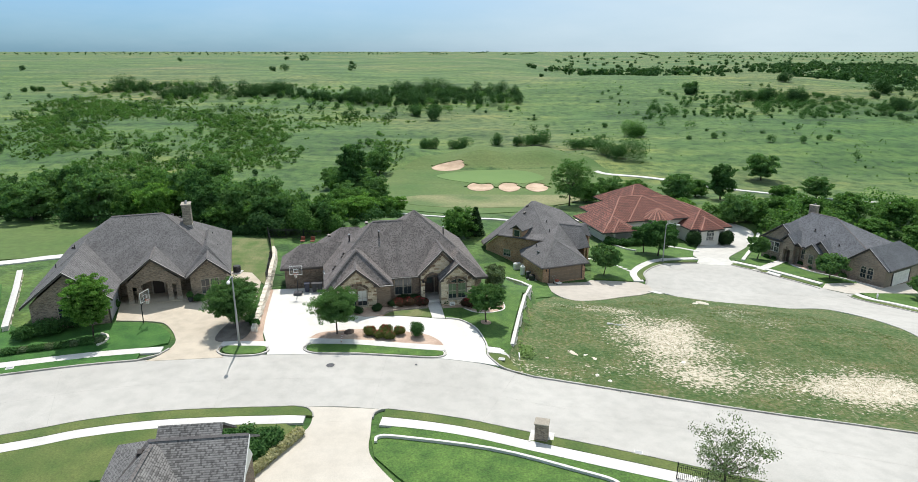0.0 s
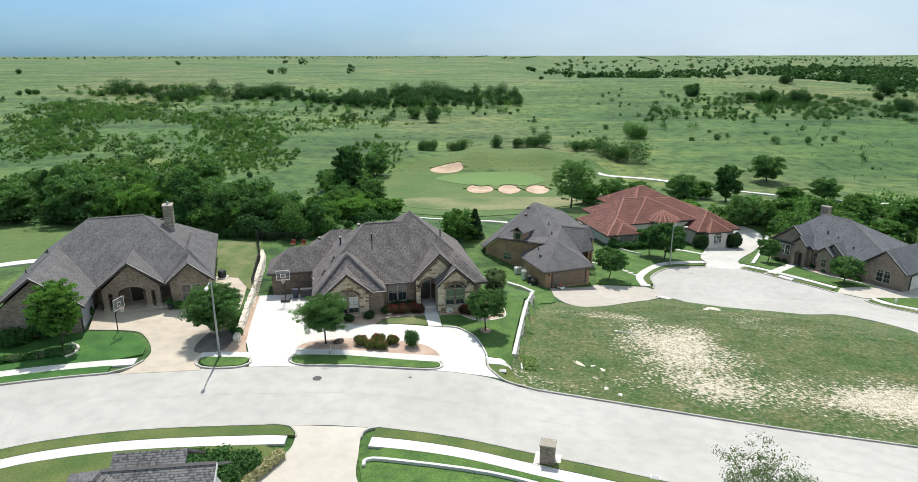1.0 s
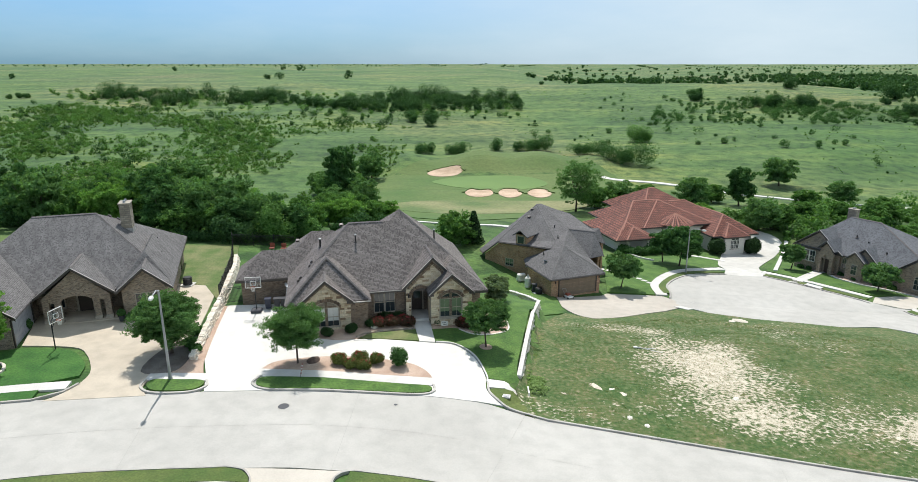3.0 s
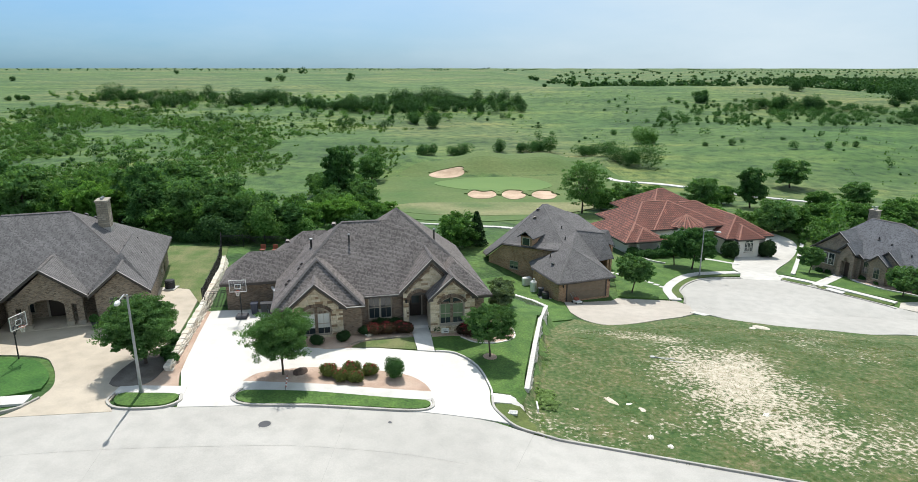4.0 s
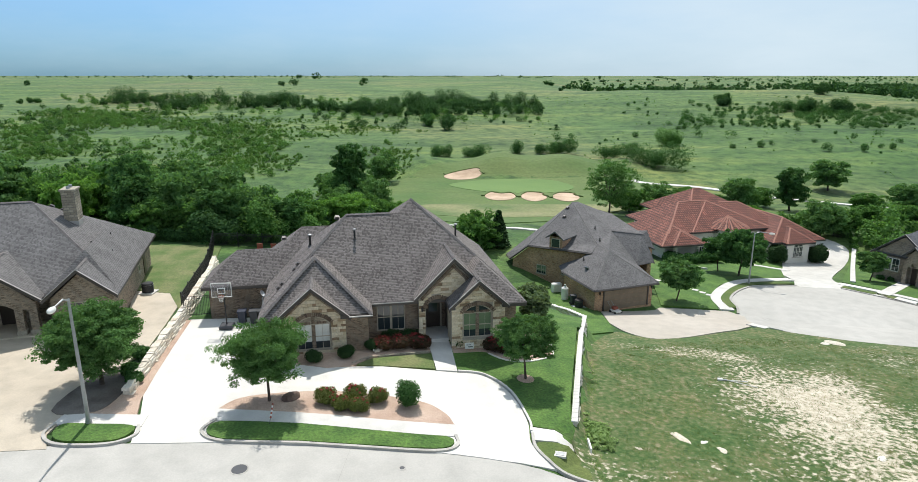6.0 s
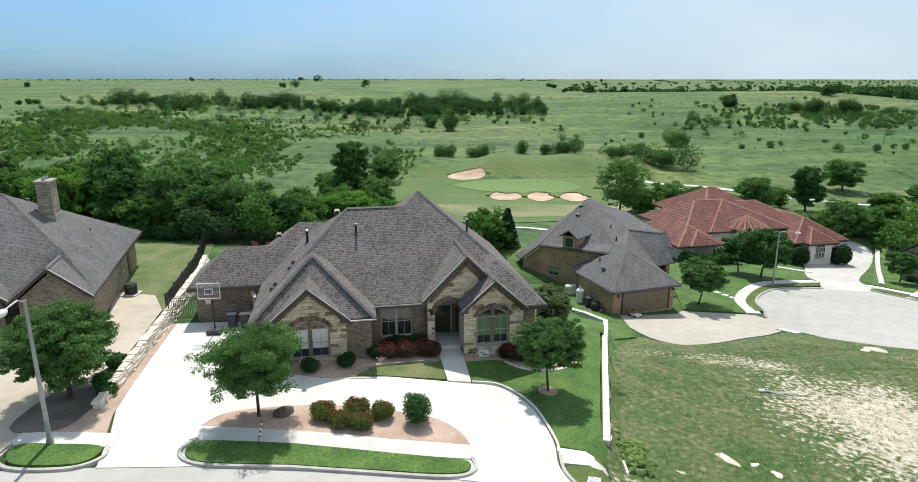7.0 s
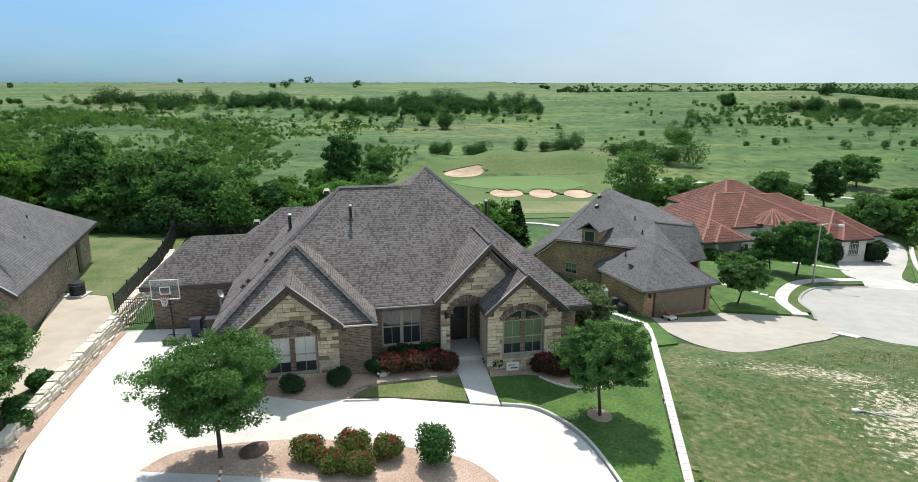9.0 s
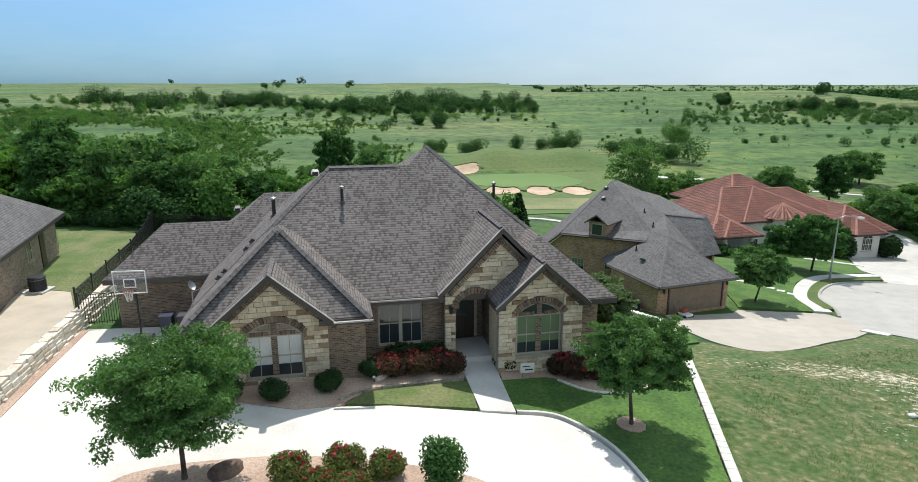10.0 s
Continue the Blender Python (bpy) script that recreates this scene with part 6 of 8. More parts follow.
# ---- the east house ----
def east_house():
    h = thing("house", pose(55.08, 108.95, -8.9, 0, 0, -60), "grey brown brick house with a broad dark slate roof", "house")
    E = 2.95
    part("wall", boxes((-0.3, 20.0, 0.5, 11.2, -1.6, E)), M_BRICK_L, h, "grey brown brick wall")
    part("wall", boxes((-0.4, 6.6, 0.0, 0.5, -1.6, E)), M_BRICK_L, h, "grey brown brick wall")
    part("wall", boxes((15.0, 20.8, -0.2, 11.0, -1.6, E - 0.06)), M_BRICK_L, h, "grey brown brick wall")
    part("wall", boxes((8.2, 10.55, -1.0, 0.5, -1.6, E - 0.06)), M_BRICK_L, h, "grey brown brick wall")
    part("wall", boxes((10.55, 12.0, -0.2, 0.5, -1.6, E - 0.06)), M_BRICK_L, h, "grey brown brick wall")
    part("gable_wall", poly_solid([(-0.4, E), (6.6, E), (3.1, 5.75)], 0.0, 0.3), M_BRICK_L, h)
    part("gable_wall", poly_solid([(15.0, E - 0.06), (20.8, E - 0.06), (17.95, 5.4)], -0.2, 0.1), M_BRICK_L, h)
    part("gable_wall", poly_solid([(8.2, E - 0.06), (10.55, E - 0.06), (9.38, 3.95)], -1.0, -0.7), M_BRICK_L, h)
    part("gable_wall", poly_solid([(8.6, E - 0.06), (12.0, E - 0.06), (10.25, 4.5)], -0.2, 0.1), M_BRICK_L, h)
    part("porch_gable", arch_front(3.85, 6.15, 4.55, 2.05, 2.85), M_BRICK_L, h, "arched brick porch gable", m=pose(0, -1.0, 0))
    for u in (4.1, 5.9):
        part("porch_column", boxes((u - 0.26, u + 0.26, -1.04, -0.4, -1.6, 2.2), (u - 0.3, u + 0.3, -1.08, -0.36, 0.4, 0.55)), M_BRICK_L, h)
    part("porch_step", boxes((4.3, 5.7, -1.5, 0.0, -1.6, -0.45)), M_WALK, h, "pale concrete porch step")
    part("front_door", boxes((4.5, 5.5, -0.06, 0.02, -0.4, 1.9)), M_DOOR, h)
    hip_roof(h, -0.6, 20.6, -0.1, 12.1, E + 0.06, 7.6, (4.1, 8.7), M_SHINGLE_D, "dark slate grey shingles")
    hip_roof(h, 14.6, 21.4, -0.1, 12.0, E - 0.02, 5.75, (0.3, 8.0), M_SHINGLE_D, along="v")
    gable_roof(h, 3.1, 4.0, -0.35, 5.6, E - 0.02, 6.1, M_SHINGLE_D)
    gable_roof(h, 17.95, 3.35, -0.55, 3.0, E - 0.04, 5.8, M_SHINGLE_D)
    gable_roof(h, 9.38, 1.5, -1.35, 1.2, E - 0.04, 4.25, M_SHINGLE_D)
    gable_roof(h, 10.25, 2.1, -0.5, 3.4, E - 0.04, 4.85, M_SHINGLE_D)
    gable_roof(h, 5.0, 1.4, -1.4, 3.0, 3.5, 4.95, M_SHINGLE_D)
    window(h, pose(1.9, -0.04, 0.75), 1.9, 1.8, 0, 2, None, M_WHITE)
    for u in (17.55, 18.6):
        window(h, pose(u, -0.24, 0.75), 0.95, 1.5, 0.42, 1, None, M_TRIM)
    window(h, pose(7.4, 0.46, 0.7), 1.3, 1.7, 0, 2, None)
    window(h, pose(9.38, -1.04, 0.7), 0.9, 1.6, 0, 1, None)
    garage_door(h, pose(20.84, 4.4, -0.1, 0, 0, 90), 4.9, 2.2, M_WHITE)
    chimney(h, 3.5, 7.6, 6.0, 8.5, 1.3, 0.9, M_ROCKWALL)
    ridge_cap(h, ((4.1, 6.0, 7.62), (8.7, 6.0, 7.62)), ((8.7, 6.0, 7.62), (20.6, -0.1, E + 0.08)))
    for u, v, z in ((9.0, 2.6, 4.9), (13.2, 3.8, 5.6), (12.2, 1.6, 4.2), (7.0, 3.0, 5.4)):
        vent_pipe(h, u, v, z, 0.35, 0.1)
    return h


east_house()


# ---- the nearest roof ----
def near_house():
    h = thing("house", pose(-11.6, 30.1, 0.0, 0, 0, 7), "near house with a weathered grey shingle roof", "house")
    part("wall", boxes((-8.2, -2.0, -8.6, 2.4, -0.6, 2.6)), M_BRICK, h, "brown brick wall")
    part("wall", boxes((-2.0, -0.4, -3.7, 1.7, -0.6, 3.1)), M_BRICK, h, "brown brick wall")
    # main slope with its gable end over the drive
    half = [(-4.2, 2.75), (0.0, 5.65), (2.4, 4.0), (2.4, 3.86), (0.0, 5.46), (-4.2, 2.58)]
    part("roof", poly_solid(half, 0.0, 5.4), M_SHINGLE_N, h, "weathered grey shingles", Matrix.Rotation(radians(90), 4, "Z"))
    part("gable_wall", poly_solid([(-3.4, 3.2), (1.6, 3.2), (0.0, 5.3)], 0.32, 0.5), M_WHITE, h, "white gable wall", Matrix.Rotation(radians(90), 4, "Z"))
    part("bargeboard", poly_solid([(-4.2, 2.74), (0.0, 5.64), (0.0, 5.42), (-4.2, 2.52)], -0.05, -0.006), M_WHITE, h, "white bargeboard", Matrix.Rotation(radians(90), 4, "Z"))
    bm = bmesh.new()
    for p in ((-5.4, 0, 5.65), (-8.2, -4.2, 2.75), (-5.4, -4.2, 2.75), (-8.2, 2.4, 3.9), (-5.4, 2.4, 4.0), (-8.2, -4.2, 2.58), (-5.4, -4.2, 2.58), (-8.2, 2.4, 3.74), (-5.4, 2.4, 3.86)):
        bm.verts.new(p)
    bmesh.ops.convex_hull(bm, input=bm.verts[:])
    part("roof", bm, M_SHINGLE_N, h, "weathered grey shingles on the hipped end")
    # higher back ridge
    back = [(-1.2, 5.15), (0.0, 6.05), (2.6, 4.1), (2.6, 3.96), (0.0, 5.88), (-1.2, 4.95)]
    part("roof", poly_solid(back, 1.55, 5.1), M_SHINGLE_N, h, "weathered grey shingles", Matrix.Translation((0, 0.75, 0)) @ Matrix.Rotation(radians(90), 4, "Z"))
    hip_roof(h, -8.6, -1.6, -9.0, 3.0, 2.7, 5.72, (-5.2, -0.6), M_SHINGLE_N, "weathered grey shingles", "v")
    ridge_cap(h, ((-1.6, -9.0, 2.7), (-5.1, -5.2, 5.72)), ((-8.6, -9.0, 2.7), (-5.1, -5.2, 5.72)), ((-5.1, -5.2, 5.74), (-5.1, -0.6, 5.74)), ((-5.4, 0, 5.66), (0, 0, 5.66)), ((-8.2, -4.2, 2.75), (-5.4, 0, 5.66)))
    box_vent(h, -5.7, -0.6, 5.3)
    return h


near_house()


# ---- foliage ----
class Leaves:
    """Gathers many small leaves into one mesh."""

    def __init__(self, seed):
        self.rng, self.quads = np.random.default_rng(seed), []

    def clump(self, centre, radii, count, size, shell=0.55, long=1.5, up=0.35):
        r = self.rng
        d = r.normal(size=(count, 3))
        d /= np.linalg.norm(d, axis=1)[:, None]
        k = shell + (1 - shell) * r.random(count) ** 0.6
        pos = np.array(centre) + d * np.array(radii) * k[:, None]
        n = d + r.normal(size=(count, 3)) * 0.65 + np.array((0, 0, up))
        n /= np.linalg.norm(n, axis=1)[:, None]
        t = np.cross(n, r.normal(size=(count, 3)))
        t /= np.linalg.norm(t, axis=1)[:, None] + 1e-9
        b = np.cross(n, t)
        s = size * (0.65 + 0.7 * r.random(count))[:, None] / 2
        t, b = t * s * long, b * s
        self.quads.append(np.stack([pos - t - b * 0.35, pos + b - t * 0.1, pos + t, pos - b - t * 0.1], axis=1))

    def blades(self, centre, spread, count, high, wide):
        r = self.rng
        base = np.array(centre) + np.c_[r.normal(size=(count, 2)) * spread, np.zeros(count)]
        lean = np.c_[r.normal(size=(count, 2)) * high * 0.45, high * (0.6 + 0.6 * r.random(count))]
        side = np.c_[r.normal(size=(count, 2)), np.zeros(count)]
        side = side / (np.linalg.norm(side, axis=1)[:, None] + 1e-9) * wide
        self.quads.append(np.stack([base - side, base + side, base + lean * 0.7 + side * 0.6, base + lean], axis=1))

    def mesh(self, name, material):
        q = np.concatenate(self.quads)
        n = len(q)
        me = bpy.data.meshes.new(name)
        me.vertices.add(n * 4)
        me.vertices.foreach_set("co", q.reshape(-1).astype(np.float32))
        me.loops.add(n * 4)
        me.loops.foreach_set("vertex_index", np.arange(n * 4, dtype=np.int32))
        me.polygons.add(n)
        me.polygons.foreach_set("loop_start", np.arange(0, n * 4, 4, dtype=np.int32))
        me.polygons.foreach_set("loop_total", np.full(n, 4, dtype=np.int32))
        me.update()
        me.validate()
        me.materials.append(material)
        return me


def crown_clumps(seed, high, radius, foot, count, top_heavy=1.0):
    """Centres and sizes of the leaf masses of an uneven crown."""
    rnd = random.Random(seed)
    mid, half = (foot + high) / 2, (high - foot) / 2
    out = []
    for i in range(count):
        a = i * 2.39996 + rnd.uniform(-0.4, 0.4)
        z = -0.85 + 1.7 * (i + 0.5) / count
        reach = radius * math.sqrt(max(0.05, 1 - z * z)) * rnd.uniform(0.45, 0.92) * (1 + 0.1 * top_heavy * z)
        s = radius * rnd.uniform(0.2, 0.4)
        out.append((reach * math.cos(a), reach * math.sin(a), mid + z * half * 0.8, s))
    return out


def tree(m, label, high, radius, foot, seed, leaf, leaf_size, leaves, clumps=18, trunk=0.12, group="", category="tree", core=True):
    t = thing("tree", m, label, category, group)
    cs = crown_clumps(seed, high, radius, foot, clumps)
    rnd = random.Random(seed + 1)
    bm = bmesh.new()
    bend = Vector((rnd.uniform(-0.06, 0.06) * high, rnd.uniform(-0.06, 0.06) * high, 0))
    fork = Vector((0, 0, foot + (high - foot) * 0.25)) + bend
    rod(bm, (0, 0, -0.25), Vector((0, 0, 0.18 * foot)), trunk * 1.5, trunk * 1.05, 9)
    rod(bm, Vector((0, 0, 0.15 * foot)), fork, trunk * 1.05, trunk * 0.75, 9)
    for i, c in enumerate(cs):
        if i % 2 == 0:
            end = Vector(c[:3])
            mid = fork.lerp(end, 0.5) + Vector((0, 0, -0.06 * high))
            rod(bm, fork, mid, trunk * 0.5, trunk * 0.3, 5)
            rod(bm, mid, end, trunk * 0.3, trunk * 0.08, 5)
    part("trunk", bm, M_BARK, t, smooth=True)
    lv = Leaves(seed)
    tufts = 9 if leaves >= 9000 else 3
    for x, y, z, s in cs:
        for _ in range(tufts):
            a, k = rnd.uniform(0, 6.283), s * 1.15 * math.sqrt(rnd.random())
            q = s * rnd.uniform(0.3, 0.55) * (1.0 if tufts > 3 else 1.5)
            lv.clump((x + k * math.cos(a), y + k * math.sin(a), z + s * rnd.uniform(-0.55, 0.6)), (q * 1.25, q * 1.25, q * 0.6), leaves // len(cs) // tufts, leaf_size, 0.2, 2.0)
    if core:
        lv.clump((bend.x, bend.y, (foot + high) / 2), (radius * 0.62, radius * 0.62, (high - foot) * 0.36), leaves // 6, leaf_size, 0.1)
    crown = new("crown", lv.mesh("crown", leaf))
    crown.parent = t
    return t


def shrub(m, name, label, radius, high, seed, leaf, leaf_size, leaves, category="shrub", group="", blossom=0, petal=None):
    s = thing(name, m, label, category, group)
    bm = bmesh.new()
    rnd = random.Random(seed)
    for i in range(5):
        a = i * 1.26 + rnd.random()
        rod(bm, (0, 0, -0.1), (radius * 0.5 * math.cos(a), radius * 0.5 * math.sin(a), high * 0.6), 0.03, 0.012, 5)
    part("stems", bm, M_BARK, s)
    lv = Leaves(seed)
    for i in range(7):
        a = i * 0.9 + rnd.random() * 0.5
        k = 0.45 if i else 0.0
        lv.clump((radius * k * math.cos(a), radius * k * math.sin(a), high * rnd.uniform(0.42, 0.6)), (radius * 0.62, radius * 0.62, high * 0.42), leaves // 7, leaf_size, 0.45)
    f = new("foliage", lv.mesh("foliage", leaf))
    f.parent = s
    if blossom:
        bl = Leaves(seed + 5)
        for i in range(blossom):
            a, k = rnd.uniform(0, 6.28), math.sqrt(rnd.random())
            bl.clump((radius * 0.85 * k * math.cos(a), radius * 0.85 * k * math.sin(a), high * (0.95 - 0.35 * k * k)), (0.07, 0.07, 0.06), 9, 0.09, 0.2)
        b = new("blossom", bl.mesh("blossom", petal))
        b.parent = s
    return s


def at(x, y, turn=0, lift=0.05, s=1.0, tall=1.0):
    return pose(x, y, land(x, y) + lift, 0, 0, turn) @ Matrix.Diagonal((s, s, s * tall, 1))


# garden and street trees
tree(at(-11.7, 54.9, 20, 0.1), "small leafy shade tree in the gravel island", 4.55, 2.1, 1.4, 11, M_LEAF, 0.056, 62000, 60, 0.075, core=False)
tree(at(2.84, 59.44, 80, 0.1), "small leafy shade tree in the front lawn", 4.4, 1.75, 1.15, 23, M_LEAF, 0.056, 50000, 52, 0.07, core=False)
tree(at(-21.9, 56.2, 150, 0.1), "round dense green street tree beside the lamp", 4.9, 2.4, 0.9, 37, M_LEAF, 0.07, 76000, 64, 0.12)
tree(at(-34.4, 53.3, 40, 0.1), "bright green young tree by the west garage", 6.5, 1.85, 0.8, 41, M_LEAF_Y, 0.1, 26000, 46, 0.07)
tree(at(22.1, 90.8, 0, 0.05), "small green lawn tree on the court", 4.9, 2.0, 1.3, 51, M_LEAF, 0.2, 7000, 30, 0.08)
tree(at(34.7, 105.0, 60, 0.05), "spreading dark green lawn tree", 6.6, 3.1, 1.5, 57, M_LEAF_D, 0.2, 17000, 36, 0.12)
tree(at(32.9, 107.6, 10, 0.05), "small dark green lawn tree", 4.9, 2.1, 1.2, 58, M_LEAF_D, 0.2, 8000, 26, 0.09)
tree(at(52.85, 106.25, 0, 0.05), "small green lawn tree beside the path", 4.4, 1.75, 1.0, 61, M_LEAF, 0.2, 5000, 26, 0.08)
tree(at(59.15, 94.75, 90, 0.05), "small green lawn tree before the east house", 4.2, 2.3, 1.0, 62, M_LEAF, 0.2, 5000, 26, 0.08)
tree(at(68.56, 87.16, 30, 0.05), "small green lawn tree on the corner", 3.6, 1.6, 0.9, 63, M_LEAF, 0.2, 4000, 24, 0.08)
tree(at(16.9, 32.6, 30, 0.05), "airy grey green young tree with open branches", 4.7, 2.3, 0.6, 71, M_LEAF_G, 0.065, 6000, 46, 0.08, core=False)
tree(at(4.26, 69.03, 0, 0.05), "broad grey green shrub tree beside the house", 2.7, 1.15, 0.2, 77, M_LEAF_G, 0.12, 9000, 26, 0.07)
tree(at(4.36, 71.87, 70, 0.05), "broad grey green shrub tree beside the house", 2.8, 1.25, 0.2, 78, M_LEAF_G, 0.12, 9000, 26, 0.07)

# shrubs round the main house
for i, (x, y, r, h) in enumerate(((-8.51, 54.96, 0.75, 1.0), (-7.05, 55.64, 0.72, 0.95), (-5.77, 55.39, 0.7, 0.95), (-7.54, 54.37, 0.7, 0.85), (-6.56, 54.29, 0.65, 0.85))):
    shrub(at(x, y, i * 70, 0.1), "rose_bush", "green rose bush with scattered red blooms in gravel", r * 0.92, h * 0.86, 100 + i, M_ROSE, 0.06, 4200, "shrub", "rose bushes in the island", 9, M_PETAL)
shrub(at(-3.93, 55.20, 0, 0.1), "evergreen_shrub", "upright dark evergreen shrub in the gravel island", 0.76, 1.6, 120, M_LEAF_D, 0.07, 4600)
for i, (u, v) in enumerate(((-8.6, -2.9), (-7.0, -3.1), (-5.0, -2.75), (-3.3, -1.7))):
    c, s = math.cos(radians(12.5)), math.sin(radians(12.5))
    x, y = -4.3 + u * c - v * s, 64.45 + u * s + v * c
    shrub(at(x, y, i * 40, 0.1), "clipped_shrub", "clipped round dark green shrub below the window", 0.56, 0.8, 130 + i, M_LEAF_C, 0.05, 6000, "shrub", "clipped shrubs")
for i, (x, y, r, h) in enumerate(((-6.46, 62.27, 0.75, 0.95), (-5.37, 62.62, 0.8, 1.0), (-4.38, 63.07, 0.75, 0.95), (-3.83, 62.85, 0.6, 0.85), (0.91, 63.33, 0.7, 1.0), (1.74, 63.24, 0.75, 1.0), (2.47, 63.24, 0.6, 0.9))):
    shrub(at(x, y, i * 55, 0.1), "flowering_shrub", "dusky red flowering shrub against the brick wall", r, h, 140 + i, M_PURPLE, 0.07, 4200, "shrub", "red flowering shrubs", 30, M_PETAL)
for i, (x, y, r, h) in enumerate(((-6.07, 63.64, 0.8, 0.8), (-4.97, 64.20, 0.7, 0.8), (-1.45, 63.70, 0.6, 0.65), (-0.43, 64.16, 0.7, 0.7), (0.50, 64.40, 0.6, 0.7))):
    shrub(at(x, y, i * 35, 0.1), "evergreen_shrub", "low dark evergreen shrub against the wall", r, h, 160 + i, M_LEAF_C, 0.1, 1800, "shrub", "low evergreen shrubs")
for i, (x, y, r, h) in enumerate(((-20.9, 57.6, 0.6, 0.7), (-20.2, 56.6, 0.5, 0.55), (-21.4, 59.8, 0.6, 0.8), (-37.2, 55.3, 1.2, 1.7), (-38.8, 53.7, 1.3, 1.6), (-40.3, 52.6, 1.2, 1.3), (-26.2, 64.6, 0.7, 1.0), (-28.2, 62.6, 0.6, 0.7), (-36.0, 60.2, 0.5, 0.9))):
    shrub(at(x, y, i * 25, 0.1), "garden_shrub", "dark green garden shrub beside the west drive", r, h, 170 + i, M_LEAF_D, 0.14, 1800)
for i in range(16):
    x = -33.2 - i * 0.62
    y = 52.2 - i * 0.25
    shrub(at(x, y, i * 31, 0.08), "hedge_shrub", "low mixed green border shrub along the lawn", 0.55, 0.5, 190 + i % 4, M_LEAF_D if i % 3 else M_LEAF_G, 0.12, 900, "shrub", "border shrubs")
for i, (x, y, r, h) in enumerate(((28.4, 114.2, 1.2, 1.6), (29.6, 113.2, 1.0, 1.3), (31.2, 113.4, 1.2, 1.5), (32.9, 114.3, 1.3, 1.8), (35.03, 115.2, 1.3, 1.9), (38.78, 118.22, 1.0, 1.3), (58.6, 104.4, 0.5, 0.7), (58.9, 103.2, 0.5, 0.6), (59.3, 100.4, 0.5, 0.6), (60.9, 97.6, 0.6, 0.7), (62.0, 96.0, 0.6, 0.7), (56.3, 107.2, 0.5, 0.6), (55.4, 108.2, 0.5, 0.6))):
    shrub(at(x, y, i * 45, 0.05), "foundation_shrub", "dark clipped shrub against the house wall", r, h, 210 + i % 5, M_LEAF_D, 0.24, 900)
for i, (x, y) in enumerate(((45.2, 116.8), (52.1, 118.5))):
    shrub(at(x, y, i * 70, 0.05), "clipped_hedge", "tall dark clipped hedge flanking the stucco bay", 1.45, 3.0, 221 + i, M_LEAF_C, 0.2, 4200, "hedge", "hedges flanking the bay")
for i, (x, y, r, h) in enumerate(((-16.0, 36.6, 1.2, 1.4), (-14.4, 36.8, 1.3, 1.5), (-13.0, 36.9, 1.1, 1.4), (-15.0, 35.4, 1.3, 1.5), (-13.6, 35.4, 1.0, 1.3), (-21.4, 32.9, 0.6, 0.9), (-22.0, 31.6, 0.6, 0.9))):
    shrub(at(x, y, i * 45, 0.05), "near_shrub", "dense dark green shrub beside the near roof", r, h, 230 + i, M_LEAF_D, 0.13, 3200)
for i in range(14):
    x, y = -11.2 - i * 0.165, 38.2 - i * 0.36
    s = thing("ornamental_grass", at(x, y, i * 50, 0.08), "pale straw ornamental grass tuft by the driveway", "grass", "driveway grasses")
    lv = Leaves(260 + i)
    lv.clump((0, 0, 0.3), (0.4, 0.4, 0.32), 700, 0.11, 0.3, 3.0, 0.5)
    b = new("blades", lv.mesh("blades", M_STRAW))
    b.parent = s
lv, r = Leaves(280), random.Random(280)
for i in range(130):
    x, y = 6.6 + r.gauss(0.0, 0.35), 55.0 + r.gauss(0, 0.8)
    lv.clump((x, y, land(x, y) + r.uniform(0.08, 0.28)), (0.2, 0.2, 0.1), 14, 0.1, 0.2, 2.0, 2.0)
for i in range(260):
    y = r.uniform(49.5, 66.0)
    x = 5.7 + 0.2 * max(0.0, y - 55) + abs(r.gauss(0.1, 0.3))
    lv.blades((x, y, land(x, y) + 0.04), 0.12, 9, r.uniform(0.06, 0.16), 0.014)
tagged(new("weeds", lv.mesh("weeds", M_WEEDS)), "bright tall weeds along the foot of the wall", "weeds", kind="stuff")

# creek-side trees behind the houses
KINDS = []
for i, (leaf, high, radius, foot) in enumerate(((M_LEAF, 9.0, 3.9, 0.4), (M_LEAF_S, 8.0, 3.8, 0.3), (M_LEAF_S, 7.0, 3.6, 0.2), (M_LEAF_D, 10.0, 3.2, 0.6), (M_LEAF_Y, 7.0, 3.2, 0.3))):
    KINDS.append(tree(at(-46.0 - i * 7.5, 104 + i * 3, i * 70, -0.1), "dense green creek-side tree", high, radius, foot, 300 + i, leaf, 0.27, 8200, 44, 0.2, "creek-side trees"))


def inside(x, y, outline):
    hit, n = False, len(outline)
    for i in range(n):
        (x0, y0), (x1, y1) = outline[i], outline[i - 1]
        if (y0 > y) != (y1 > y) and x < (x1 - x0) * (y - y0) / (y1 - y0) + x0:
            hit = not hit
    return hit


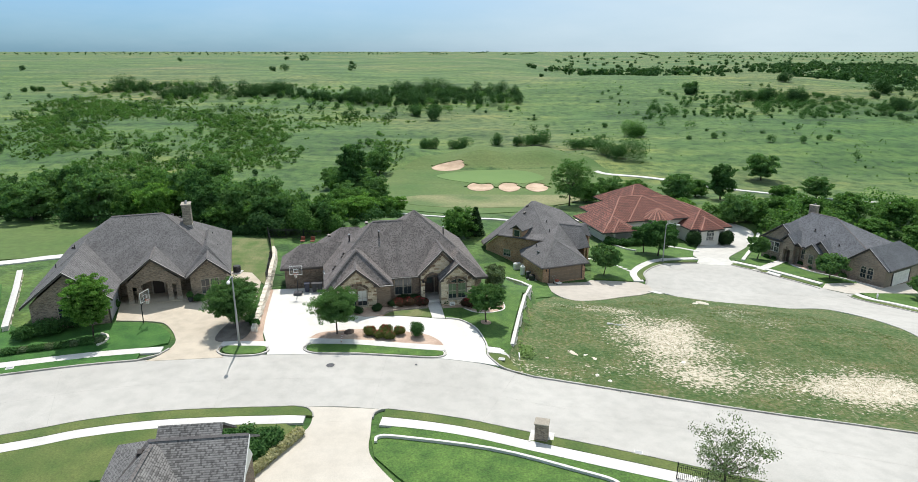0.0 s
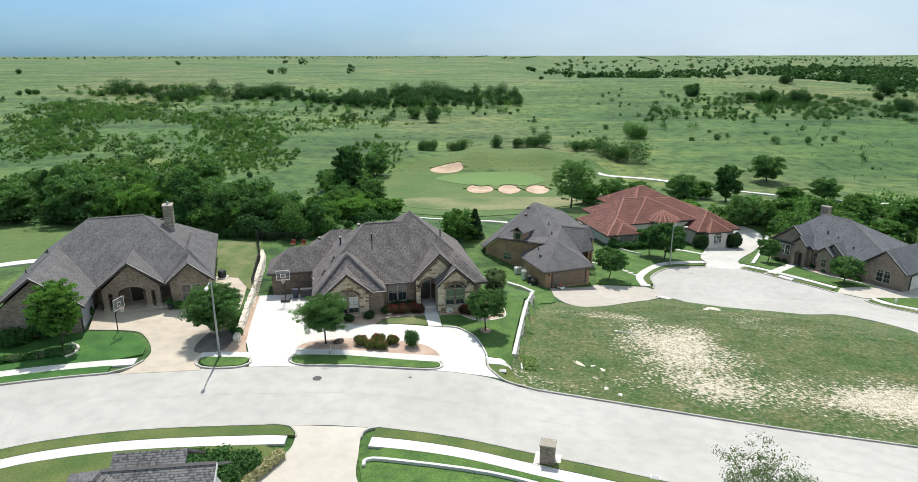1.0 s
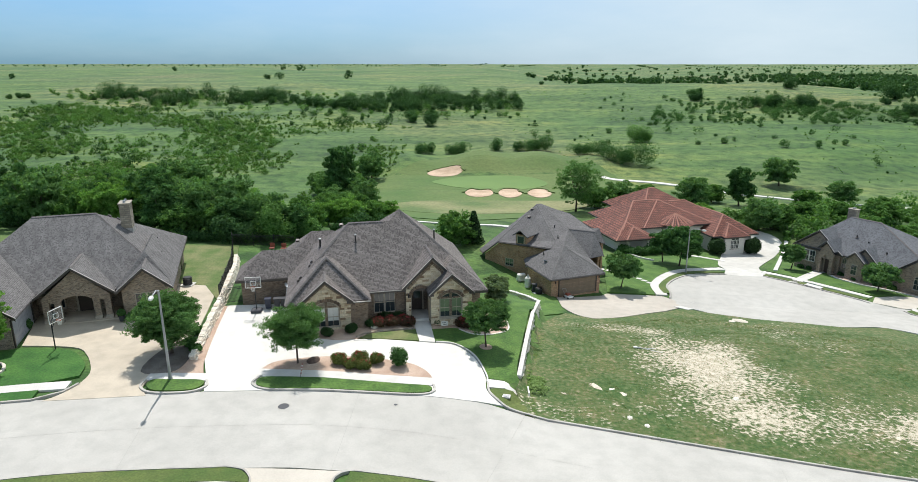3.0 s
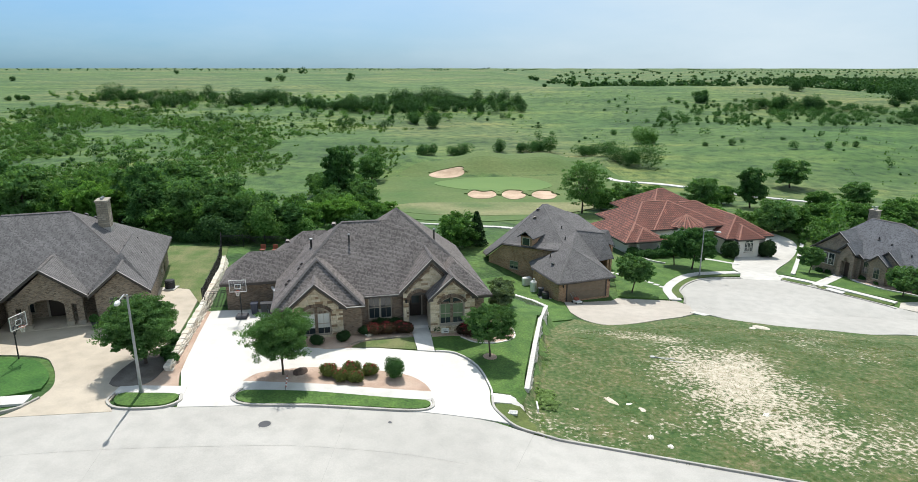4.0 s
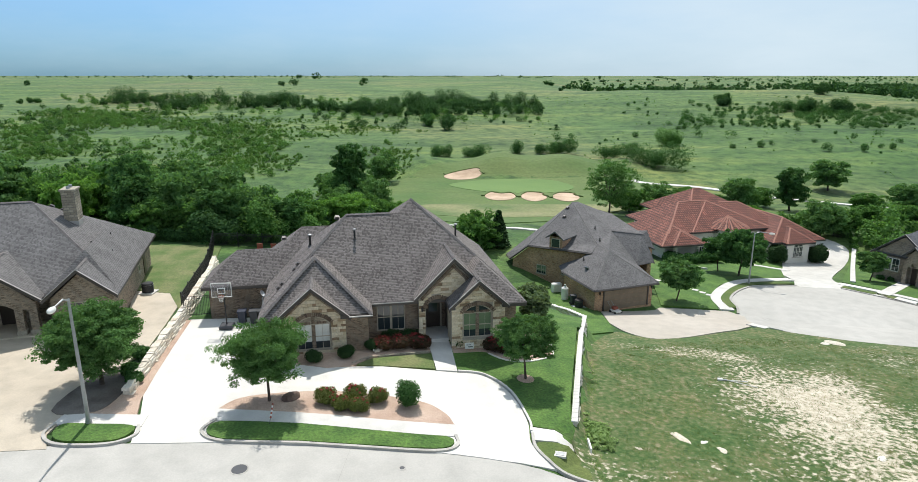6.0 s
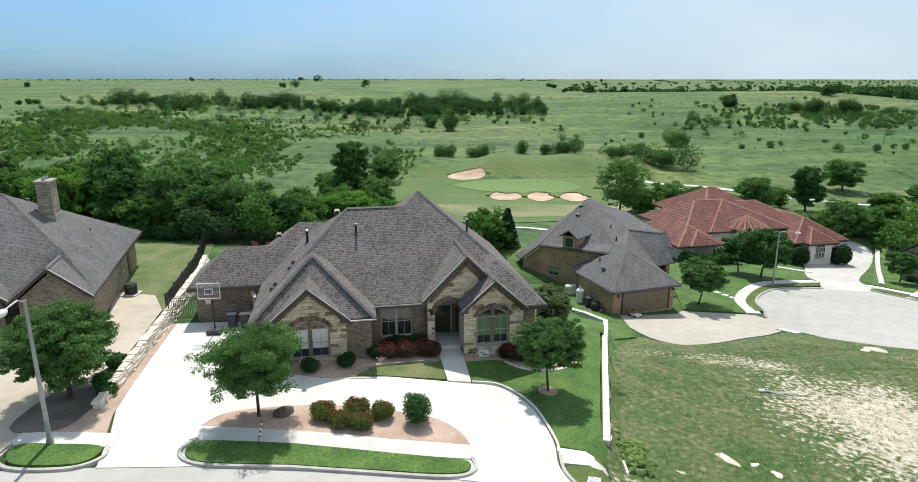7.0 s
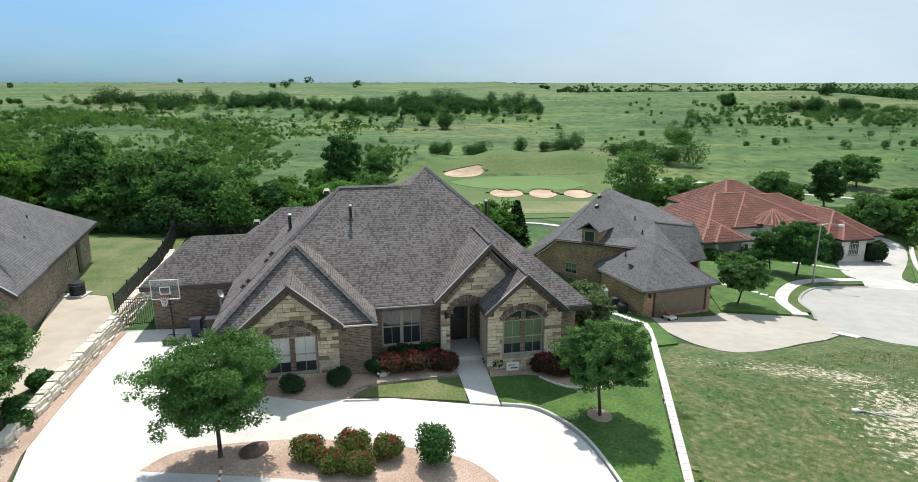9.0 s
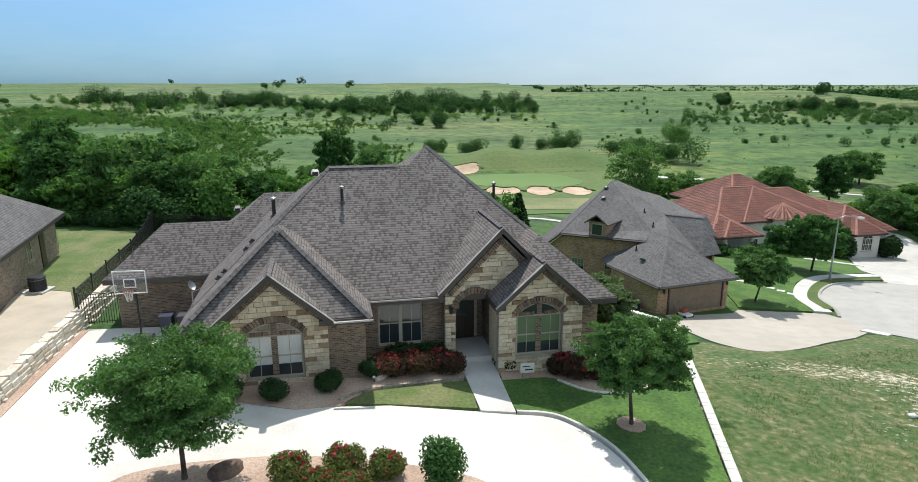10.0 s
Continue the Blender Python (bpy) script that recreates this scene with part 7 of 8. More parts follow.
def scatter(outline, gap, count, seed, keep=None):
    """Places inside an outline that stay a gap apart."""
    rnd, out, cells = random.Random(seed), [], {}
    xs, ys = [p[0] for p in outline], [p[1] for p in outline]
    side = max(gap, 0.01)
    for _ in range(count * 30):
        x, y = rnd.uniform(min(xs), max(xs)), rnd.uniform(min(ys), max(ys))
        if not inside(x, y, outline) or (keep is not None and not keep(x, y, rnd)):
            continue
        cx, cy = int(x // side), int(y // side)
        if all((x - a) ** 2 + (y - c) ** 2 > gap * gap for u in (-1, 0, 1) for v in (-1, 0, 1) for a, c in cells.get((cx + u, cy + v), ())):
            out.append((x, y))
            cells.setdefault((cx, cy), []).append((x, y))
            if len(out) >= count:
                break
    return out


rnd = random.Random(77)
BELT = [(-75, 95), (-36, 90.5), (-19, 91.5), (-15, 108), (-14, 132), (-24, 160), (-28, 188), (-40, 176), (-46, 146), (-58, 128), (-80, 126), (-105, 118), (-100, 102)]
CLEARING = [(-28.5, 99), (-22.5, 112), (-31, 150), (-46, 192), (-62, 192), (-48, 150)]
for x, y in scatter(BELT, 4.4, 115, 5, lambda x, y, r: not inside(x, y, CLEARING)):
    if x > -33 and y < 140:
        k, small = rnd.choice((1, 2, 2, 4, 4)), 0.78
    else:
        k, small = rnd.choice((0, 0, 1, 1, 2, 3, 4) if y < 130 else (0, 1, 2, 2, 4)), 1.0
    s = rnd.uniform(0.55, 0.95) * (1.0 if y < 150 else 0.85) * small
    copy_thing(KINDS[k], at(x, y, rnd.uniform(0, 360), -0.2, s, rnd.uniform(0.85, 1.15)))
for x, y, k, s, tall in ((-69, 170, 0, 1.25, 0.95), (-84, 168, 1, 1.0, 0.9), (-28, 158, 3, 1.2, 1.25), (-26, 196, 0, 1.0, 0.9), (-0.5, 105.5, 1, 0.75, 0.95), (-34.0, 93.5, 0, 0.85, 1.0), (-29.5, 91.5, 3, 0.7, 0.8), (-25.5, 92.5, 0, 0.75, 0.95), (-21.0, 91.5, 3, 0.65, 0.75), (-38.5, 92.0, 3, 0.8, 0.9), (-31.5, 96.5, 0, 0.9, 1.0), (-17.5, 118, 4, 0.8, 0.8), (-14, 128, 4, 0.75, 0.8),
                         (31, 152, 1, 0.9, 0.8), (37, 155, 0, 0.9, 0.8), (46, 165, 1, 0.8, 0.7), (53, 151, 0, 0.95, 0.95), (62, 163, 1, 0.8, 0.8), (66, 157, 3, 1.0, 1.0),
                         (59, 131, 0, 0.85, 0.9), (64, 133, 1, 0.8, 0.8), (81, 155, 2, 0.8, 0.8), (92, 160, 0, 0.9, 0.8), (80, 140, 2, 0.7, 0.8), (86, 137, 1, 0.9, 0.8), (86, 126, 2, 0.8, 0.7), (95, 133, 1, 0.9, 0.8), (90, 187, 0, 1.15, 0.85),
                         (44, 142, 1, 0.7, 0.8), (72, 140, 2, 0.7, 0.8), (50, 138, 4, 0.7, 0.8), (78, 128, 1, 0.8, 0.7), (93, 122, 2, 0.8, 0.8)):
    copy_thing(KINDS[k], at(x, y, x * 37 % 360, -0.2, s, tall))
tree(at(25.7, 146.0, 30, -0.1), "tall airy pale green tree behind the clay-roofed house", 12.5, 4.6, 0.8, 340, M_LEAF, 0.2, 10000, 44, 0.2, core=False)
cedar = thing("cedar", at(2.6, 107.0, 0, -0.1) @ Matrix.Diagonal((1.25, 1.25, 0.85, 1)), "dense dark cedar behind the house", "tree")
part("trunk", rods(((0, 0, -0.2), (0, 0, 4.5), 0.12, 0.03), n=7), M_BARK, cedar)
lv = Leaves(500)
for i in range(14):
    z = 0.4 + i * 0.4
    lv.clump((0, 0, z), (1.5 * (1 - i / 16), 1.5 * (1 - i / 16), 0.5), 170, 0.26, 0.5)
c = new("crown", lv.mesh("crown", M_LEAF_C))
c.parent = cedar


# ---- scrub and far woods ----
def thicket(name, label, places, material, seed, low, high, leaves, size, squash=0.75):
    """Uncountable scrub: every bush a few uneven leaf masses."""
    lv, r = Leaves(seed), random.Random(seed)
    for x, y in places:
        h = r.uniform(low, high) * (0.6 + 0.8 * r.random() ** 2)
        w = h * r.uniform(0.5, 0.8)
        z = land(x, y)
        lumps = 6 if h > 3.0 else 3
        for k in range(lumps):
            a = r.uniform(0, 6.28)
            q = r.uniform(0.35, 0.65) if k else 0.0
            e = r.uniform(0.42, 0.7) if lumps > 3 else r.uniform(0.6, 0.85)
            lv.clump((x + w * q * math.cos(a), y + w * q * math.sin(a), z + h * (r.uniform(0.3, 0.62) if lumps > 3 else r.uniform(0.36, 0.5))), (w * e, w * e, h * (0.38 if lumps > 3 else 0.5) * squash + 0.06 * h), max(6, int(leaves / lumps)), size * (0.6 + h / high * 0.5), 0.55, 1.2, 0.6)
    return tagged(new(name, lv.mesh(name, material)), label, "scrub", kind="stuff")


patchy = lambda x, y, r: noise.noise((x * 0.03, y * 0.02, 1.7)) + 0.7 * noise.noise((x * 0.13, y * 0.07, 4.0)) > r.uniform(-0.3, 0.42)
SCRUB = [(-120, 178), (-222, 316), (-212, 360), (-34, 262), (-24, 202), (-34, 186), (-52, 168), (-90, 162)]
thicket("scrub", "dense low green scrub along the creek valley", scatter(SCRUB, 1.6, 1000, 8, patchy), M_LEAF_S, 8, 0.8, 3.0, 150, 0.32)
thicket("scrub", "dark scattered juniper scrub", scatter([(-300, 190), (-330, 380), (60, 330), (-20, 235), (-60, 160), (-110, 150)], 5, 250, 9, patchy), M_OAK, 9, 1.2, 4.6, 240, 0.34)
WOOD = [(-255, 408), (-170, 366), (-110, 365), (-50, 338), (10, 345), (32, 352), (34, 385), (-30, 395), (-120, 398), (-200, 415)]
thicket("woodland", "dark belt of creek oaks across the prairie", scatter(WOOD, 4.2, 200, 10, lambda x, y, r: noise.noise((x * 0.03, y * 0.03, 6.6)) + 0.003 * (x + 90) > r.uniform(-0.25, 0.2)), M_OAK, 10, 3.4, 8.5, 1100, 0.36, 0.95)
thicket("woodland", "mixed shrubs round the oak belt", scatter([(p[0] * 1.06, p[1] * (1.05 if p[1] > 380 else 0.94)) for p in WOOD], 4.0, 260, 12), M_LEAF_S, 12, 1.5, 4.2, 190, 0.38)
thicket("scrub", "scattered mesquite scrub on the slope", scatter([(85, 300), (120, 395), (205, 375), (225, 320), (170, 295)], 2.6, 330, 13, patchy), M_LEAF_D, 13, 1.0, 4.6, 300, 0.3)
thicket("scrub", "sparse dark bushes on the open prairie", scatter([(20, 250), (30, 345), (90, 400), (300, 420), (290, 260), (120, 200)], 5, 100, 14, patchy), M_LEAF_D, 14, 0.7, 3.6, 190, 0.3)
thicket("scrub", "green bushes behind the golf green", [(-14, 229), (-11, 231), (-3, 231), (1, 232), (13, 237), (21, 236), (24, 234), (27, 235), (30, 236), (40, 228), (43, 226), (46, 222), (49, 214), (51, 211), (54, 214), (58, 210), (-30, 206), (-27, 212)], M_LEAF_D, 15, 4.6, 7.0, 2600, 0.24, 0.95)
thicket("scrub", "rounded lone bushes on the prairie", [(-22, 312), (-24, 315), (-15, 322), (-12, 324), (160, 362), (176, 356), (165, 357), (140, 398), (143, 400), (137, 397), (-268, 400), (-264, 402), (-272, 398)], M_LEAF_D, 16, 4.5, 7.5, 2200, 0.28)
thicket("scrub", "large dark oaks on the eastern rise", [(133.5, 379), (131, 380), (136, 381), (168, 358), (170, 359), (166, 357), (183.5, 354), (186, 355), (181, 355), (212, 434), (215, 436), (245, 383), (248, 381), (222, 329), (226, 331), (231, 363), (-14, 300)], M_OAK, 28, 7.0, 9.0, 2400, 0.34, 0.9)
thicket("scrub", "small round bushes alone on the prairie", [(88, 246), (99, 249), (117, 240), (128, 238), (140, 243), (62, 280), (104, 300)], M_LEAF_D, 30, 2.0, 3.0, 700, 0.2, 0.9)
thicket("scrub", "broad bright bush alone on the open prairie", [(70, 257), (72, 258), (68, 257.5)], M_LEAF_S, 29, 6.0, 7.0, 4200, 0.24, 0.9)
thicket("scrub", "brush round the gardens below the court", scatter([(56, 128), (74, 120), (110, 112), (125, 135), (100, 152), (70, 150), (44, 132)], 2.4, 150, 18), M_LEAF_S, 18, 1.5, 4.0, 260, 0.36)
thicket("scrub", "brush along the drop behind the gardens", scatter([(-34, 88), (-18, 90), (-12, 112), (-16, 140), (-40, 120), (-80, 95)], 2.0, 130, 19), M_OAK, 19, 1.5, 3.8, 260, 0.28)
thicket("scrub", "low bright willows at the end of the side yard", [(-26.0, 88.6), (-24.2, 88.9), (-22.6, 89.6), (-25.0, 91.0), (-22.9, 93.0), (-21.2, 91.5), (-19.4, 90.6)], M_LEAF_S, 31, 3.2, 4.2, 2600, 0.2, 0.95)
thicket("scrub", "dark undergrowth below the creek oaks", [(-36.5 + i * 1.15, 88.3 + (i * 37 % 11) * 0.09) for i in range(10)], M_OAK, 32, 1.6, 3.0, 1500, 0.2, 0.95)
thicket("brush", "low green brush blending into the creek meadow", scatter([(-130, 150), (-240, 320), (-215, 372), (-20, 300), (-20, 205), (-40, 170), (-70, 135)], 0.6, 5600, 24, patchy), M_WEEDY, 24, 0.4, 1.3, 36, 0.3)
thicket("brush", "tussocks of darker prairie grass and forbs", scatter([(30, 215), (-40, 330), (40, 420), (300, 430), (290, 250), (140, 185), (60, 205)], 1.0, 800, 25, patchy), M_WEEDY, 25, 0.25, 0.8, 20, 0.26)
FARWOOD = [(60, 700), (130, 640), (250, 660), (330, 720), (520, 900), (900, 1300), (700, 1400), (380, 1000), (160, 860), (70, 800)]
thicket("woodland", "hazy dark woods towards the horizon", scatter(FARWOOD, 8.0, 330, 20, lambda x, y, r: noise.noise((x * 0.01, y * 0.02, 2.2)) > r.uniform(-0.2, 0.15)), M_OAK, 20, 5.0, 9.0, 50, 2.2, 0.7)
thicket("woodland", "dark woods in the eastern valley", scatter([(262, 500), (330, 520), (400, 500), (620, 700), (1000, 1150), (800, 1200), (500, 900), (380, 700), (300, 600)], 7.0, 520, 21), M_OAK, 21, 5.0, 9.5, 60, 1.9, 0.75)
thicket("woodland", "thin line of trees on the skyline", [(-2300 + i * 11 + (i * 37 % 19), 2300 + (i * 53 % 1300)) for i in range(420) if noise.noise((i * 0.09, 0, 0)) > -0.25], M_OAK, 22, 5.0, 10.0, 40, 2.4, 0.6)
thicket("woodland", "scattered trees over the eastern plain", scatter([(150, 1000), (500, 950), (900, 1100), (1900, 2300), (1500, 2600), (300, 2200)], 25, 230, 26), M_OAK, 26, 4.0, 8.0, 36, 2.4, 0.7)
thicket("scrub", "dark hollow thickets on the eastern slope", scatter([(190, 300), (215, 285), (260, 330), (300, 400), (262, 405), (225, 345)], 5.0, 46, 27, patchy), M_OAK, 27, 2.5, 5.5, 200, 0.5)
thicket("scrub", "lone trees dotted over the far prairie", [(-201, 830), (-205, 832), (-228, 845), (-330, 760), (-120, 700), (-380, 560), (-95, 560), (-160, 545), (-150, 548), (60, 500)], M_OAK, 23, 4.0, 8.0, 260, 0.8, 0.8)
# tufts over the rough lot
lv, r = Leaves(31), random.Random(31)
for x, y in scatter([(7, 50), (10, 68), (13, 72), (27, 79), (44, 73), (50, 62), (51, 44), (30, 43.5), (12, 48)], 0.0, 11000, 31):
    lv.blades((x, y, land(x, y) + 0.05), 0.16, r.choice((7, 9, 12)), r.uniform(0.05, 0.13), 0.012)
tagged(new("meadow_grass", lv.mesh("meadow_grass", M_WEED)), "rough grass tufts over the vacant lot", "grass", kind="stuff")


# ---- walls, fences and street furniture ----
def ledge_wall(line, high, wide, label, seed, base=None, cap=True, batter=0.0):
    """A dry-laid wall of pale ledge stones along a line; high at each point."""
    w = thing("retaining_wall", pose(line[0][0], line[0][1], 0), label, "wall", kind="structure")
    ox, oy = line[0][0], line[0][1]
    r = random.Random(seed)
    for (x0, y0, h0), (x1, y1, h1) in zip([(*p, h) for p, h in zip(line, high)], [(*p, h) for p, h in zip(line[1:], high[1:])]):
        d = Vector((x1 - x0, y1 - y0, 0))
        length = d.length
        turn = math.degrees(math.atan2(d.y, d.x))
        s = 0.0
        while s < length - 0.05:
            step = min(r.uniform(0.28, 0.75), length - s)
            x, y = x0 + d.x * (s + step / 2) / length, y0 + d.y * (s + step / 2) / length
            top = h0 + (h1 - h0) * (s + step / 2) / length
            z = (min(land(x + 0.9 * d.y / length, y - 0.9 * d.x / length), land(x - 0.9 * d.y / length, y + 0.9 * d.x / length)) if base is None else base) - 0.1
            top += 0 if cap else r.uniform(-0.025, 0.025)
            low = z
            while z < top - 0.03:
                h = min(r.uniform(0.1, 0.24), top - z)
                ww = wide / 2 + r.uniform(-0.05, 0.05)
                part("stone", boxes((-step / 2 + 0.01, step / 2 - 0.01, -ww - batter * max(0.0, top - z - h) / max(0.4, top - low), ww, 0.006, h - 0.006), bevel=0.015), M_LEDGE, w, m=pose(x - ox, y - oy, z, 0, 0, turn + r.uniform(-1.5, 1.5)))
                z += h
            if cap:
                part("coping", boxes((-step / 2 + 0.004, step / 2 - 0.004, -wide / 2 - 0.05, wide / 2 + 0.05, 0.0, 0.07), bevel=0.012), M_WALK, w, m=pose(x - ox, y - oy, top + 0.004, 0, 0, turn))
            s += step
    return w


ledge_wall([(5.23, 54.94), (6.65, 62.77), (7.75, 68.6), (8.6, 72.5), (9.2, 75.5), (8.2, 78.6), (6.5, 81.6)], (-0.98, -1.02, -1.3, -2.05, -2.85, -3.4, -3.9), 0.26, "pale ledge stone retaining wall with concrete coping", 3, batter=0.3)
ledge_wall([(-19.9, 55.1), (-20.6, 59.4), (-21.9, 66.6), (-24.0, 76.6), (-25.2, 80.4)], (0.58, 0.88, 1.05, 1.08, 1.0), 0.42, "white ledge stone wall between the two drives", 5, cap=False, batter=0.22)
ledge_wall([(-43.2, 54.0), (-48.6, 63.5), (-52.2, 69.5)], (1.1, 1.25, 1.3), 0.5, "low white stone garden wall", 6)


def low_edging(name, points, label, material=M_WALK, high=0.28, wide=0.22):
    return sheet(name, ribbon(curve_line(points, 4), wide / 2, wide / 2), high, material, label, "edging", 2.0, high + 0.15)


low_edging("edging_near", [(-5.61, 37.33), (-5.51, 37.96), (-4.01, 37.98), (2.40, 36.66), (8.0, 34.3), (10.2, 33.2), (10.6, 32.0)], "low white concrete garden edging")
low_edging("edging_bed", [(-8.03, 59.88), (-7.25, 60.79), (-6.46, 61.26), (-3.37, 62.40)], "low stone edging of the front bed", M_ROCKWALL, 0.13, 0.14)
low_edging("edging_bed", [(0.60, 62.77), (1.74, 61.94), (3.31, 62.01), (4.95, 63.28), (4.95, 65.27)], "low white stone edging of the bay bed", M_LEDGE, 0.14, 0.14)
low_edging("edging_lawn", [(-33.0, 51.4), (-32.7, 52.4), (-33.1, 53.4), (-34.0, 53.9)], "low white stone tree ring edging", M_LEDGE, 0.25, 0.2)
low_edging("edging_east", [(62.1, 126.1), (49.4, 104.3)], "low white kerb wall between the gardens", M_WALK, 0.25, 0.6)
low_edging("edging_red_roof", [(27.65, 117.55), (29.90, 110.39), (31.74, 108.40)], "pale garden wall edging", M_WALK, 0.3, 0.35)


PICKET = {h: mesh_of(boxes((-0.012, 0.012, -0.012, 0.012, 0.05, h)), "picket", M_BLACK) for h in (1.75, 1.4, 1.6, 1.2, 1.1)}


def iron_fence(points, high, label, gap=0.11, post=2.4):
    f = thing("iron_fence", pose(points[0][0], points[0][1], 0), label, "fence")
    ox, oy = points[0][0], points[0][1]
    for (x0, y0), (x1, y1) in zip(points, points[1:]):
        length = math.hypot(x1 - x0, y1 - y0)
        n = max(1, round(length / post))
        turn = math.degrees(math.atan2(y1 - y0, x1 - x0))
        for i in range(n):
            a, b = i / n, (i + 1) / n
            ax, ay, bx, by = x0 + (x1 - x0) * a, y0 + (y1 - y0) * a, x0 + (x1 - x0) * b, y0 + (y1 - y0) * b
            za, zb = land(ax, ay), land(bx, by)
            part("post", boxes((-0.035, 0.035, -0.035, 0.035, -0.3, high + 0.1), (-0.05, 0.05, -0.05, 0.05, high + 0.1, high + 0.14)), M_BLACK, f, m=pose(ax - ox, ay - oy, za, 0, 0, turn))
            for z in (0.15, high - 0.2, high - 0.02):
                part("rail", rods(((ax - ox, ay - oy, za + z), (bx - ox, by - oy, zb + z), 0.02), n=4), M_BLACK, f)
            k = int(length / n / gap)
            for j in range(1, k):
                s = j / k
                ob = new("picket", PICKET[high])
                ob.parent = f
                ob.matrix_basis = pose(ax + (bx - ax) * s - ox, ay + (by - ay) * s - oy, za + (zb - za) * s, 0, 0, turn)
    return f


iron_fence([(-22.2, 67.2), (-24.4, 76.8), (-25.6, 80.6), (-27.8, 86.6)], 1.75, "black iron picket fence on the side wall")
iron_fence([(-27.8, 86.6), (-20.0, 86.4)], 1.4, "black iron picket fence across the back yard")
iron_fence([(-21.9, 66.9), (-20.0, 67.6)], 1.6, "black iron driveway gate between wall and house")
iron_fence([(14.2, 33.6), (17.6, 32.3), (20.5, 31.2)], 1.2, "black iron picket fence at the near lawn")
iron_fence([(53.74, 131.10), (58.97, 132.64), (63.95, 130.41)], 1.1, "pale rail fence behind the clay-roofed house", post=3.0)


def street_lamp(x, y, high, arm, turn):
    s = thing("street_lamp", at(x, y, turn, 0.1), "galvanised street lamp with a single curved arm", "street lamp", "street lamps")
    part("pole", rods(((0, 0, -0.3), (0, 0, high), 0.11, 0.065), n=12), M_STEEL, s)
    part("base", rods(((0, 0, -0.05), (0, 0, 0.25), 0.17, 0.14), n=12), M_STEEL, s)
    part("arm", rods(((0, 0, high - 0.1), (0, -arm * 0.35, high + 0.16), 0.045), ((0, -arm * 0.35, high + 0.16), (0, -arm, high + 0.1), 0.045, 0.035), n=8), M_STEEL, s)
    bm = bmesh.new()
    bmesh.ops.create_uvsphere(bm, u_segments=12, v_segments=8, radius=0.2, matrix=Matrix.Diagonal((0.8, 1.7, 0.75, 1)))
    part("lamp_head", bm, M_WHITE, s, "pale lamp head", pose(0, -arm - 0.2, high + 0.05), True)


street_lamp(-20.2, 52.1, 6.8, 1.5, 10)
street_lamp(34.15, 100.5, 6.6, 1.7, 70)


def basketball_hoop(x, y, turn, high=3.05, portable=True, label=""):
    h = thing("basketball_hoop", at(x, y, turn, 0.07, 0.86, 1.12), label, "basketball hoop")
    if portable:
        part("base", boxes((-0.55, 0.55, -0.25, 0.85, 0.0, 0.28), bevel=0.08), M_PLASTIC, h)
    part("pole", rods(((0, 0.35, 0.0), (0, 0.3, high - 0.1), 0.055), ((0, 0.3, high - 0.15), (0, -0.25, high + 0.35), 0.04), ((0, 0.3, high - 0.8), (0, -0.25, high + 0.1), 0.03), n=8), M_BLACK, h)
    part("backboard", boxes((-0.76, 0.76, -0.32, -0.29, high - 0.12, high + 0.88)), M_BOARD, h, "clear backboard")
    part("backboard_frame", boxes((-0.8, -0.76, -0.33, -0.27, high - 0.16, high + 0.92), (0.76, 0.8, -0.33, -0.27, high - 0.16, high + 0.92), (-0.76, 0.76, -0.33, -0.27, high + 0.88, high + 0.92), (-0.76, 0.76, -0.33, -0.27, high - 0.16, high - 0.12)), M_WHITE, h)
    part("shooting_square", boxes((-0.3, -0.25, -0.335, -0.324, high + 0.12, high + 0.55), (0.25, 0.3, -0.335, -0.324, high + 0.12, high + 0.55), (-0.25, 0.25, -0.335, -0.324, high + 0.5, high + 0.55), (-0.25, 0.25, -0.335, -0.324, high + 0.12, high + 0.17)), M_WHITE, h)
    bm = bmesh.new()
    ring = [(0.23 * math.cos(a), -0.6 + 0.23 * math.sin(a), high) for a in [i * math.pi / 8 for i in range(17)]]
    for p, q in zip(ring, ring[1:]):
        rod(bm, p, q, 0.014, n=5)
    rod(bm, (0, -0.37, high), (0, -0.3, high), 0.03, n=5)
    part("rim", bm, M_RIM, h, "orange rim")
    bm = bmesh.new()
    for i in range(12):
        a, b = i * math.pi / 6, (i + 1) * math.pi / 6
        rod(bm, (0.22 * math.cos(a), -0.6 + 0.22 * math.sin(a), high), (0.12 * math.cos(b), -0.6 + 0.12 * math.sin(b), high - 0.42), 0.008, n=4)
        rod(bm, (0.22 * math.cos(b), -0.6 + 0.22 * math.sin(b), high), (0.12 * math.cos(a), -0.6 + 0.12 * math.sin(a), high - 0.42), 0.008, n=4)
    part("net", bm, M_WHITE, h, "white net")


M_BOARD, nt, b = base_material("clear board", 0.15)
b.inputs["Base Color"].default_value = (0.6, 0.63, 0.65, 1)
b.inputs["Alpha"].default_value = 0.08
M_CHAIR = plain("faded red plastic", (0.3, 0.08, 0.05), 0.6)
M_RIM = plain("orange rim paint", (0.5, 0.1, 0.03), 0.5)
basketball_hoop(-18.0, 64.8, 8, 2.75, True, "portable basketball hoop with clear board on the drive")
basketball_hoop(-30.9, 56.4, 80, 2.7, False, "basketball hoop on a black post by the lawn")


